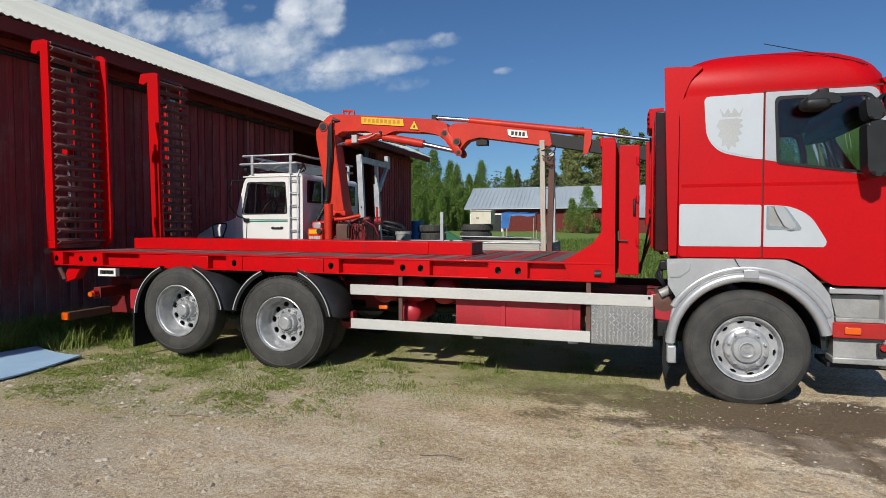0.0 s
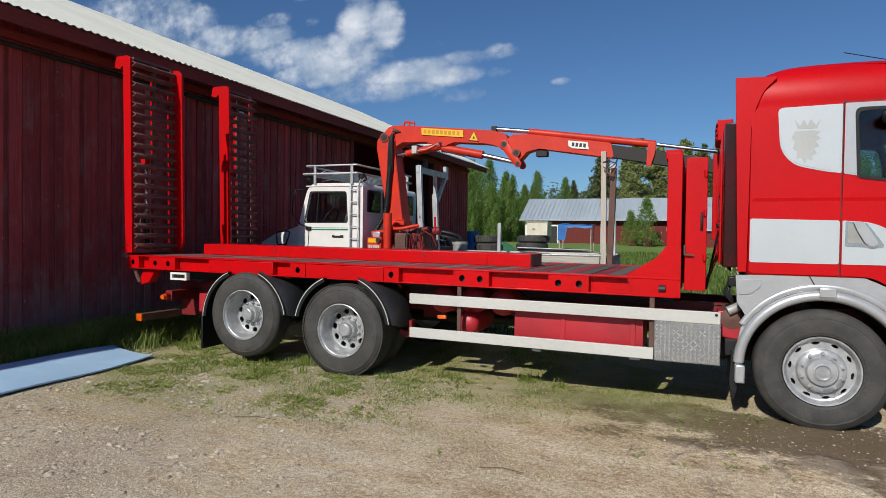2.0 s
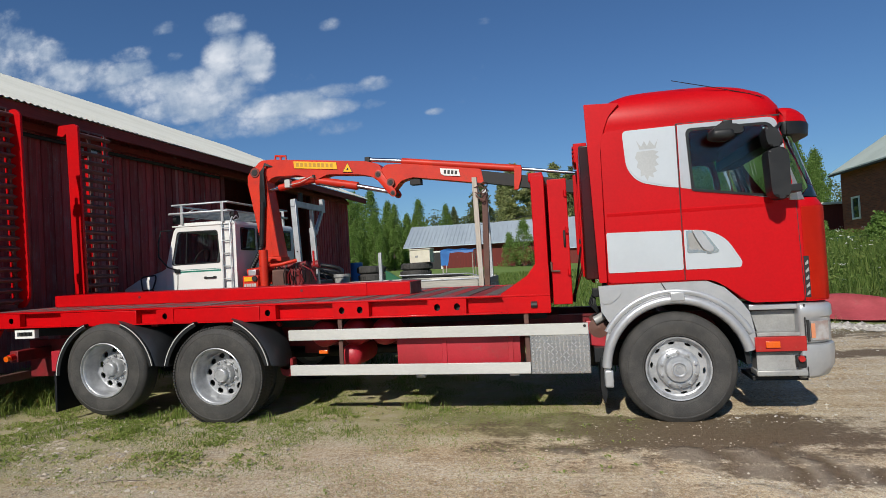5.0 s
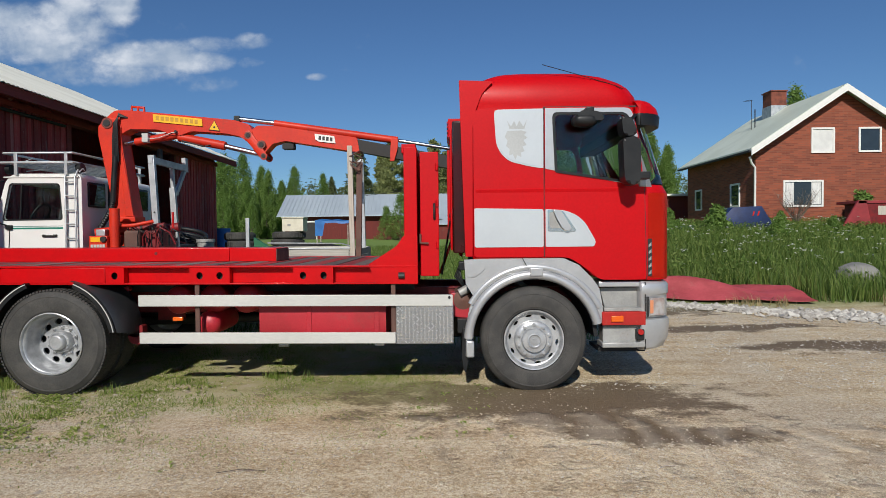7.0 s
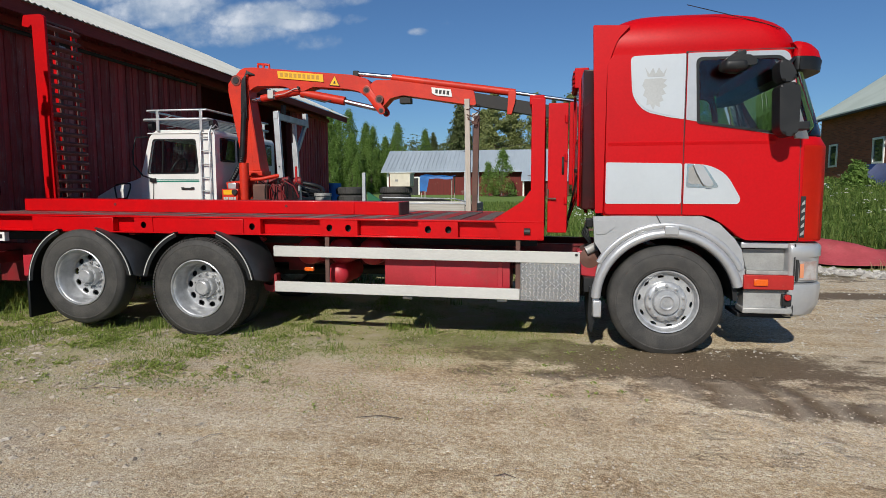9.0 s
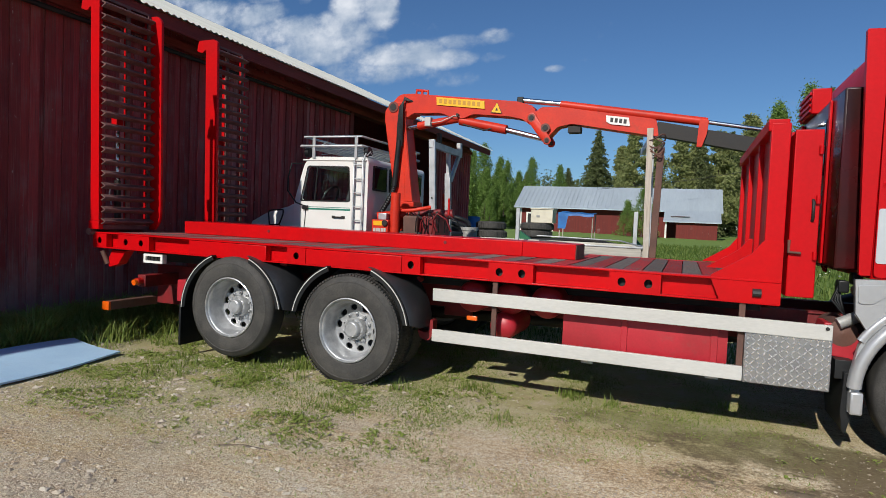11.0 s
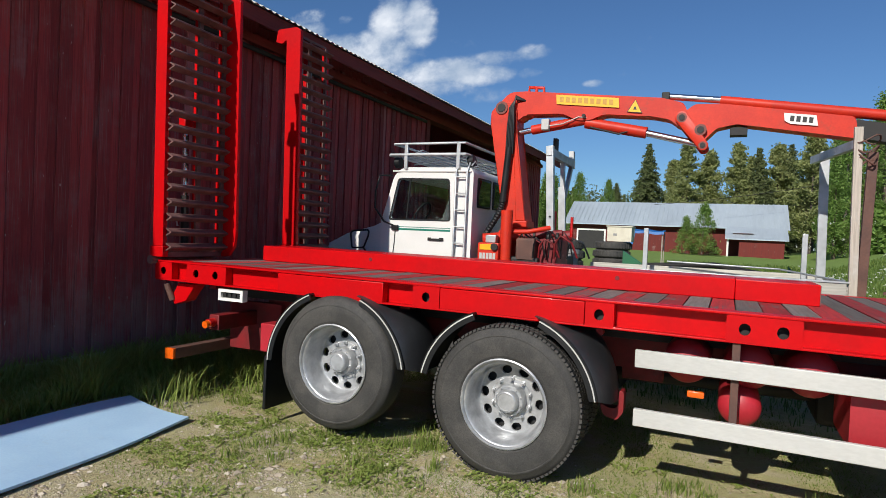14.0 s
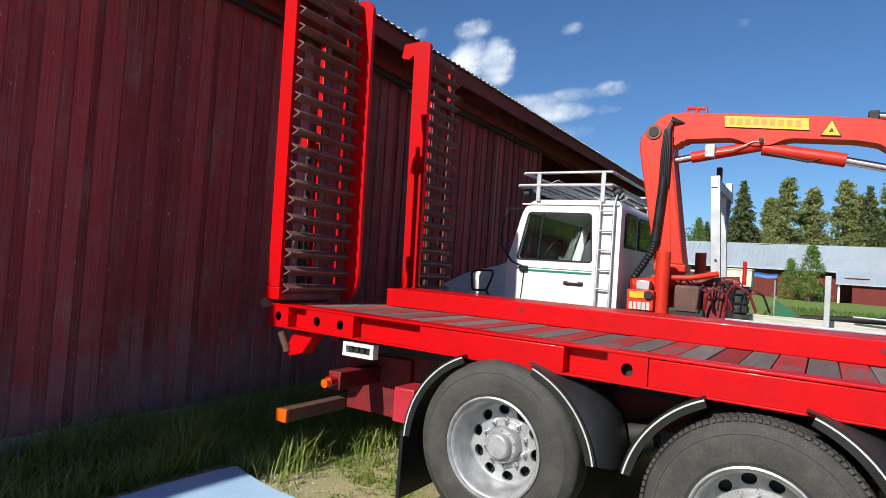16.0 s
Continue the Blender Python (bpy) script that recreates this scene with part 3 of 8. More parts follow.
ROOFING = surface("cream_roof_metal", (0.76, 0.755, 0.66), (0.68, 0.675, 0.58), 0.5, metal=0.0, patch=0.7, grain=20, relief=0.03, dirt=0.12, dirt_col=(0.45, 0.42, 0.35))


def corrugated(name, y0, y1, x0, z0, x1, z1, pitch, amp, mat, parent, along="y"):
    """Corrugated sheeting with waves that run down the slope, 6 mm thick."""
    n = int((y1 - y0) / pitch * 6)
    vs, fs = [], []
    for i in range(n + 1):
        y = y0 + (y1 - y0) * i / n
        w = amp * math.sin(2 * math.pi * (y - y0) / pitch)
        for x, z in ((x0, z0), (x1, z1)):
            for d in (0.0, -0.006):
                p = (x, y, z + w + d)
                vs.append(p if along == "y" else (p[1], p[0], p[2]))
    for i in range(n):
        a, b = 4 * i, 4 * i + 4
        fs += [(a, a + 2, b + 2, b), (a + 1, b + 1, b + 3, a + 3), (a, b, b + 1, a + 1)]
    me = bpy.data.meshes.new(name)
    me.from_pydata(vs, [], fs)
    return mesh_part(name, me, mat, parent, "corrugated metal roofing", 50)


corrugated("roof", BARN0 - 0.5, BARN1 + 0.6, EAVE + 0.06, EAVE_Z, RIDGE, RIDGE_Z, 0.12, 0.012, ROOFING, barn)
corrugated("roof", BARN0 - 0.5, BARN1 + 0.6, -20.2, EAVE_Z, RIDGE, RIDGE_Z, 0.3, 0.018, ROOFING, barn)
pipe("gutter_rail", [(WALL + 0.1, BARN0, 4.03), (WALL + 0.1, 13.9, 4.03)], 0.035, DARK, barn)
bm = B()
beam(bm, (WALL + 0.05, 9.55, 4.0), (WALL + 0.3, 9.55, 3.93), 0.06, 0.05)
box(bm, WALL + 0.22, WALL + 0.38, 9.45, 9.65, 3.84, 3.93, 0.015)
part("yard_lamp", bm, ZINC, barn, "small grey wall lamp under the eaves")
# an open bay with a dark inside
boxed("door_post", (WALL - 0.14, WALL + 0.02, 14.1, 14.26, 0.1, 4.15), TRIM, barn)
boxed("door_post", (WALL - 0.14, WALL + 0.02, 19.44, 19.6, 0.1, 4.15), TRIM, barn)

# ---- the far outbuilding with its tin roof ----
TIN = surface("pale_tin_roof", (0.52, 0.59, 0.63), (0.42, 0.48, 0.52), 0.42, metal=0.35, patch=0.35, grain=6, relief=0.05, dirt=0.2, dirt_col=(0.3, 0.28, 0.26), stretch_by=(1, 0.2, 0.2))
shed = root("outbuilding", (-8.0, 66.0, 1.0), "long low red outbuilding with pale tin roof", "outbuilding")
bm = B()
box(bm, -17.0, 1.4, 62.6, 62.75, 0.6, 3.5)
box(bm, -17.0, -16.85, 62.75, 69.0, 0.6, 3.5)
box(bm, 1.25, 1.4, 62.75, 69.0, 0.6, 3.5)
box(bm, -17.0, 1.4, 69.0, 69.15, 0.6, 3.5)
for x in (-17.0, 1.25):
    prism(bm, [(62.6, 3.5), (69.1, 3.5), (65.8, 5.6)], "x", x, x + 0.15)
part("wall", bm, FAR_RED, shed, "red board wall")
bm = B()
prism(bm, [(61.9, 3.42), (61.9, 3.5), (65.8, 5.85), (65.8, 5.75)], "x", -17.6, 1.9)
tin = part("roof", bm, TIN, shed, "pale standing-seam tin roof")
for k in range(46):
    x = -17.5 + k * 0.425
    bm = B()
    beam(bm, (x, 61.9, 3.53), (x, 65.8, 5.88), 0.05, 0.05)
    part("seam", bm, TIN, tin)
bm = B()
prism(bm, [(65.8, 5.75), (65.8, 5.85), (69.8, 3.5), (69.8, 3.42)], "x", -17.6, 1.9)
part("roof", bm, TIN, shed)
bm = B()
prism(bm, [(59.6, 2.45), (59.6, 2.52), (62.4, 3.75), (62.4, 3.65)], "x", -3.1, 1.7)
part("lean_to_roof", bm, TIN, shed, "lower tin roof, rusty in part")
boxed("rust_sheet", (-2.5, -0.9, 60.4, 61.6, 2.99, 3.02), RUST, shed, "rusted roof sheet")
boxed("lean_to_wall", (-2.0, 1.4, 59.9, 60.0, 0.6, 2.5), FAR_RED, shed)
boxed("post", (-2.95, -2.8, 59.9, 60.05, 0.6, 2.5), WHITEBOX, shed, "white corner post")
boxed("corner_board", (-17.1, -16.9, 62.5, 62.62, 0.7, 3.4), WHITEBOX, shed, "white corner board")
for x0, x1 in ((-16.4, -13.6),):
    bm = B()
    box(bm, x0, x1, 62.5, 62.6, 2.85, 3.0)
    box(bm, x0, x0 + 0.15, 62.5, 62.6, 0.9, 2.85)
    box(bm, x1 - 0.15, x1, 62.5, 62.6, 0.9, 2.85)
    part("door_frame", bm, WHITEBOX, shed, "white door frame")
    # solid dark panel in place of the shade inside the open doorway
    boxed("door", (x0 + 0.15, x1 - 0.15, 62.53, 62.59, 0.9, 2.85), DARK, shed, "dark panel standing in for the shaded open doorway")

# ---- the brick house ----
def brick_material():
    m, t, b = blank("red_brick")
    p = position(t)
    sep = t.nodes.new("ShaderNodeSeparateXYZ")
    wire(t, p, sep.inputs[0])
    comb = t.nodes.new("ShaderNodeCombineXYZ")
    wire(t, maths(t, "ADD", sep.outputs[0], sep.outputs[1]), comb.inputs[0])
    wire(t, sep.outputs[2], comb.inputs[1])
    br = t.nodes.new("ShaderNodeTexBrick")
    wire(t, comb.outputs[0], br.inputs["Vector"])
    for k, v in (("Scale", 1.0), ("Mortar Size", 0.009), ("Brick Width", 0.42), ("Row Height", 0.085), ("Bias", 0.0)):
        br.inputs[k].default_value = v
    br.inputs["Color1"].default_value, br.inputs["Color2"].default_value, br.inputs["Mortar"].default_value = (0.31, 0.074, 0.033, 1), (0.15, 0.034, 0.017, 1), (0.20, 0.085, 0.055, 1)
    c = mix(t, smooth_band(t, noise_node(t, p, 3, 5), 0.3, 0.75), br.outputs["Color"], (0.22, 0.07, 0.04))
    c = mix(t, 0.5, br.outputs["Color"], c)
    wire(t, c, b.inputs["Base Color"])
    b.inputs["Roughness"].default_value = 0.85
    bump(t, b, br.outputs["Fac"], -0.4, 0.01)
    return m


BRICK = brick_material()
HX0, HX1, HY0, HY1, HB, HE, HR = 15.6, 24.24, 32.0, 40.9, 1.6, 5.88, 8.75
house = root("house", (20.4, 37.5, 1.9), "red brick house with pale roof and white trim", "house")
bm = B()
prism(bm, [(HX0, HB - 0.6), (HX1, HB - 0.6), (HX1, HE), ((HX0 + HX1) / 2, HR), (HX0, HE)], "y", HY0, HY0 + 0.25)
prism(bm, [(HX0, HB - 0.6), (HX1, HB - 0.6), (HX1, HE), ((HX0 + HX1) / 2, HR), (HX0, HE)], "y", HY1 - 0.25, HY1)
box(bm, HX0, HX0 + 0.25, HY0 + 0.25, HY1 - 0.25, HB - 0.6, HE)
box(bm, HX1 - 0.25, HX1, HY0 + 0.25, HY1 - 0.25, HB - 0.6, HE)
part("wall", bm, BRICK, house, "red brick wall")
HM = (HX0 + HX1) / 2
HOUSE_ROOF = surface("pale_green_roof", (0.60, 0.65, 0.54), (0.52, 0.57, 0.47), 0.5, patch=0.5, grain=8, relief=0.04, dirt=0.2, dirt_col=(0.4, 0.4, 0.32))
SOOTY = surface("sooty_brick", (0.22, 0.062, 0.035), (0.12, 0.040, 0.028), 0.9, patch=3, grain=14, relief=0.3, depth=0.01, dirt=0.4)
for s in (-1, 1):
    bm = B()
    ex = HM + s * (HM - HX0 + 0.5)
    ez = HE - 0.5 * (HR - HE) / (HM - HX0)
    prism(bm, [(HM, HR + 0.05), (HM, HR + 0.17), (ex, ez + 0.17), (ex, ez + 0.05)], "y", HY0 - 0.55, HY1 + 0.3)
    part("roof", bm, HOUSE_ROOF, house, "pale green-white metal roof")
    bm = B()
    prism(bm, [(HM, HR - 0.20), (HM, HR + 0.14), (ex, ez + 0.14), (ex, ez - 0.20)], "y", HY0 - 0.6, HY0 - 0.56)
    part("bargeboard", bm, WHITEBOX, house, "white bargeboard")
    # gutter coloured dark to carry the shadow along the eave
    boxed("shadow_dark_gutter", (ex - 0.07, ex + 0.07, HY0 - 0.5, HY1 + 0.25, ez - 0.02, ez + 0.08), DARK, house)
pipe("downpipe", [(15.15, 31.7, 5.3), (15.3, 31.8, 5.0), (15.52, 31.9, 4.8), (15.52, 31.9, 1.7)], 0.06, WHITEBOX, house, "white downpipe", 8)
bm = B()
box(bm, 19.03, 19.93, 37.0, 38.0, 6.5, 9.80)
box(bm, 18.97, 19.99, 36.94, 38.06, 9.80, 9.87)
part("chimney", bm, SOOTY, house, "brick chimney with grey flashing")
boxed("flashing", (19.0, 19.96, 36.97, 38.03, 6.9, 8.98), ZINC, house)
bm = B()
tube(bm, [(18.06, 37.0, 7.4), (18.06, 37.0, 8.75)], 0.03, 6)
tube(bm, [(17.85, 37.0, 7.5), (17.85, 37.0, 9.3)], 0.016, 6)
tube(bm, [(17.45, 36.9, 9.22), (17.95, 37.1, 9.30)], 0.014, 6)
for q in (17.5, 17.6, 17.7, 17.8):
    tube(bm, [(q, 36.7, 9.24), (q, 37.3, 9.28)], 0.008, 4)
part("aerial", bm, DARK, house, "thin roof aerial")
DRAPE = surface("white_curtain", (0.66, 0.66, 0.63), (0.58, 0.58, 0.56), 0.8, relief=0.05)
HGLASS = glassy("house_glass", (0.03, 0.04, 0.05))


def house_window(x0, x1, z0, z1, blind):
    bm = B()
    for a in ((x0 + 0.09, x1 - 0.09, z0, z0 + 0.09), (x0 + 0.09, x1 - 0.09, z1 - 0.09, z1), (x0, x0 + 0.09, z0, z1), (x1 - 0.09, x1, z0, z1)):
        box(bm, a[0], a[1], HY0 - 0.06, HY0 + 0.05, a[2], a[3])
    w = part("window", bm, WHITEBOX, house, "white-framed window")
    boxed("pane", (x0 + 0.09, x1 - 0.09, HY0 - 0.012, HY0 - 0.006, z0 + 0.09, z1 - 0.09), DRAPE if blind == 1 else HGLASS, w, "drawn white blind" if blind == 1 else "")
    if blind == 2:
        bm = B()
        for c0, c1 in ((x0 + 0.12, x0 + 0.55), (x1 - 0.6, x1 - 0.12)):
            n = 12
            pts = [(c0 + (c1 - c0) * i / n, HY0 - 0.025 - 0.015 * math.sin(i * 2.1)) for i in range(n + 1)]
            for (a, b), (c, d) in zip(pts, pts[1:]):
                bm.faces.new([bm.verts.new(q) for q in ((a, b, z0 + 0.12), (c, d, z0 + 0.12), (c, d, z1 - 0.12), (a, b, z1 - 0.12))])
        part("curtain", bm, DRAPE, w, "white curtains", fix=False)


house_window(18.42, 19.62, 5.5, 6.8, 1)
house_window(20.84, 22.0, 5.52, 6.8, 0)
house_window(17.0, 19.05, 2.75, 4.12, 2)
for y0, y1 in ((33.65, 34.75), (38.6, 39.6)):
    bm = B()
    for a in ((y0 + 0.1, y1 - 0.1, 2.85, 2.95), (y0 + 0.1, y1 - 0.1, 4.05, 4.15), (y0, y0 + 0.1, 2.85, 4.15), (y1 - 0.1, y1, 2.85, 4.15)):
        box(bm, HX0 - 0.06, HX0 + 0.03, a[0], a[1], a[2], a[3])
    w = part("window", bm, WHITEBOX, house, "white-framed window")
    boxed("pane", (HX0 - 0.012, HX0 - 0.006, y0 + 0.1, y1 - 0.1, 2.95, 4.05), HGLASS, w)
annexe = root("garden_shed", (16.5, 44.0, 1.9), "small red shed with pale flat roof", "shed")
boxed("wall", (15.1, 18.0, 43.9, 46.0, 1.4, 4.05), FAR_RED, annexe)
boxed("roof", (14.9, 18.2, 43.6, 46.3, 4.05, 4.2), ROOFING, annexe)

# ---- the red flatbed lorry ----
Y0, Y1 = 6.43, 9.05
truck = root("flatbed_lorry", (-2.8, 7.7, 0.0), "bright red three-axle flatbed lorry with raised loading ramps", "lorry")


def tilt(z, x):
    """The bed lies a little higher at its rear."""
    return z - 0.0073 * (x + 4.17)


def sloped(bm):
    for v in bm.verts:
        v.co.z = tilt(v.co.z, v.co.x)
    return bm


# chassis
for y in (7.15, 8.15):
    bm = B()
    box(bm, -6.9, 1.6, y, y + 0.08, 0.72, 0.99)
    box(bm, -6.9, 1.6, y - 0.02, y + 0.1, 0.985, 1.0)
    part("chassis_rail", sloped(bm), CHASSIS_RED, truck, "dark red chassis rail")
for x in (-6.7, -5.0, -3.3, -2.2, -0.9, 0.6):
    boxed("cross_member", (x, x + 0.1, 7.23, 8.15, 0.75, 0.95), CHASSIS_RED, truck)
for x, z in ((-5.527, 0.62), (-4.167, 0.5), (0.612, 0.5)):
    bm = B()
    tube(bm, [(x, 6.75, z), (x, 8.75, z)], 0.075, 12)
    tube(bm, [(x - 0.16, 7.75, z), (x + 0.16, 7.75, z)], 0.19, 14)
    part("axle", bm, DARK, truck)
    for y in (7.05, 8.3):
        boxed("leaf_spring", (x - 0.55, x + 0.55, y, y + 0.09, z + 0.06, z + 0.16), DARK, truck)
boxed("gearbox", (-0.5, 1.4, 7.45, 8.0, 0.35, 0.85), DARK, truck, "", 0.05)
pipe("prop_shaft", [(-0.5, 7.7, 0.62), (-4.0, 7.72, 0.55)], 0.06, DARK, truck)

# bed rim with its stake pockets
ZB, ZT = 1.09, 1.275
POCKETS = [(-7.635, -7.42, [-7.53]), (-7.235, -6.765, [-7.12, -6.89]), (-4.92, -4.70, [-4.81]), (-3.64, -3.455, [-3.55]),
           (-2.80, -2.40, [-2.70, -2.50]), (-1.77, -1.37, [-1.67, -1.465]), (-0.95, -0.53, [-0.68])]
for side in (0, 1):
    y, d = (Y0, 1) if side == 0 else (Y1, -1)
    bm = B()
    a, b = sorted((y + 0.075 * d, y + 0.088 * d))
    box(bm, -7.63, -0.53, a, b, ZB + 0.01, ZT - 0.01)
    for x0, x1 in ((-6.19, -5.175), (-4.695, -3.645)):
        a, b = sorted((y + 0.004 * d, y + 0.05 * d))
        box(bm, x0, x1, a - (0.012 if d > 0 else 0.0), b + (0.02 if d > 0 else 0.0), ZB + 0.012, ZT - 0.02, 0.006)
    a, b = sorted((y - 0.012 * d, y + 0.13 * d))
    box(bm, -7.635, -0.53, a, b, ZT - 0.016, ZT, 0.004)
    a, b = sorted((y - 0.005 * d, y + 0.13 * d))
    box(bm, -7.63, -0.53, a, b, ZB, ZB + 0.014, 0.004)
    rim_part = part("bed_rim", sloped(bm), BED_RED, truck, "glossy red steel bed rim")
    for x0, x1, holes in POCKETS:
        bm = B()
        zz = (ZB + ZT) / 2 - 0.005
        if side == 0:
            holed_plate(bm, x0, x1, ZB + 0.012, ZT - 0.014, y - 0.006, 0.075, [(h, zz, 0.032) for h in holes])
        else:
            box(bm, x0, x1, y - 0.05, y + 0.004, ZB + 0.012, ZT - 0.014)
        part("stake_pocket", sloped(bm), BED_RED, rim_part, smooth=30)
    if side == 0:
        # dark blocks behind the holes stand in for the shade inside the pockets
        for x0, x1, holes in POCKETS:
            bm = B()
            box(bm, x0 + 0.01, x1 - 0.01, y + 0.060, y + 0.14, ZB + 0.02, ZT - 0.03)
            part("pocket_shade_block", sloped(bm), DARK, rim_part)
boxed("rear_beam", (-7.63, -7.5, Y0 + 0.066, Y1 - 0.066, 1.11, 1.27), BED_RED, truck)
# bearers take the darker chassis red, which puts under-bed shade into their colour
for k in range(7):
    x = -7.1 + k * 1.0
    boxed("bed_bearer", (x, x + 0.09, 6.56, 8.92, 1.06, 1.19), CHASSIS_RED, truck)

# added dark sheet: stops bounce and leaks, so the shade under the bed stays deep
boxed("deck_shade_sheet", (-7.4, -0.6, 6.60, 8.92, 1.195, 1.215), DARK, truck, "dark sheet added under the deck to deepen its shade", 0)
for y in (6.95, 8.40):
    boxed("subframe_beam", (-7.3, -0.6, y, y + 0.08, 0.96, 1.06), DARK, truck)
for x in (-4.9,):
    pipe("brake_chamber", [(x, 6.9, 0.72), (x + 0.16, 6.9, 0.76)], 0.09, DARK, truck, "", 12)
# deck boards across the bed
for k in range(44):
    x0 = -7.49 + k * 0.153
    bm = B()
    jig = random.uniform(-0.003, 0.004)
    box(bm, x0, x0 + 0.146, 6.555, Y1 - 0.07, 1.235, ZT - 0.002 + jig, 0.004)
    part("deck_board", sloped(bm), DECK_GREY if k % 2 else DECK_RED, truck, "worn grey board" if k % 2 else "red-painted board")

# headboard
bm = B()
box(bm, -0.62, -0.575, 6.5, 8.98, 1.27, 2.40)
head = part("headboard", bm, HEAD_RED, truck, "tall scuffed red steel headboard")
for z0, z1 in ((2.36, 2.45), (1.26, 1.34)):
    boxed("head_rail", (-0.68, -0.54, 6.44, 9.04, z0, z1), RED, head, "", 0.008)
for y in (6.43, 7.2, 8.05, 8.94):
    boxed("head_post", (-0.66, -0.53, y, y + 0.09, 1.1, 2.42), RED, head, "", 0.008)
for y in (6.425, 7.6, 8.96):
    bm = B()
    prism(bm, rounded([(-1.02, 1.262), (-0.95, 1.09) if y < 6.5 else (-0.95, 1.262), (-0.53, 1.07) if y < 6.5 else (-0.6, 1.262), (-0.53, 1.55), (-0.66, 1.55), (-0.74, 1.44)], 0.02), "y", y, y + 0.03, 0.004)
    part("gusset", bm, BED_RED, head)
bm = B()
tube(bm, [(-0.72, 6.419, 1.15), (-0.66, 6.419, 1.15)], 0.032, 10)
part("gusset_slot", bm, INK, head)
bm = B()
box(bm, -0.50, -0.315, 6.44, 6.50, 1.14, 2.37, 0.008)
box(bm, -0.50, -0.45, 6.50, 8.98, 1.14, 2.35, 0.006)
part("side_panel", bm, RED, head, "red end panel of the headboard")
for z in (2.22, 1.86, 1.45):
    pipe("hinge", [(-0.33, 6.43, z - 0.03), (-0.33, 6.43, z + 0.03)], 0.016, RED, head)
pipe("latch_handle", [(-0.36, 6.45, 1.70), (-0.36, 6.41, 1.72), (-0.36, 6.41, 1.84), (-0.36, 6.45, 1.86)], 0.011, DARK, head)
pipe("latch_bolt", [(-0.50, 6.42, 1.56), (-0.50, 6.42, 1.47), (-0.42, 6.42, 1.465)], 0.011, RUST, head)

# the long box beam that lies on the deck
beam_thing = root("steel_beam", (-4.7, 7.7, 1.28), "long red steel box beam lying on the deck", "beam")
bm = B()
box(bm, -7.22, -2.7515, 7.40, 7.95, 1.276, 1.43, 0.008)
part("body", sloped(bm), BED_RED, beam_thing)
bm = B()
box(bm, -2.75, -2.21, 7.40, 7.95, 1.276, 1.428, 0.006)
part("end_section", sloped(bm), BED_RED, beam_thing)
bm = B()
box(bm, -2.212, -2.205, 7.41, 7.94, 1.28, 1.42)
part("end_cap", sloped(bm), RUNG, beam_thing, "brown worn end cap")
for x in (-5.9, -3.6):
    bm = B()
    tube(bm, [(x, 7.402, 1.37), (x, 7.396, 1.37)], 0.018, 8)
    part("bolt", sloped(bm), CHASSIS_RED, beam_thing)


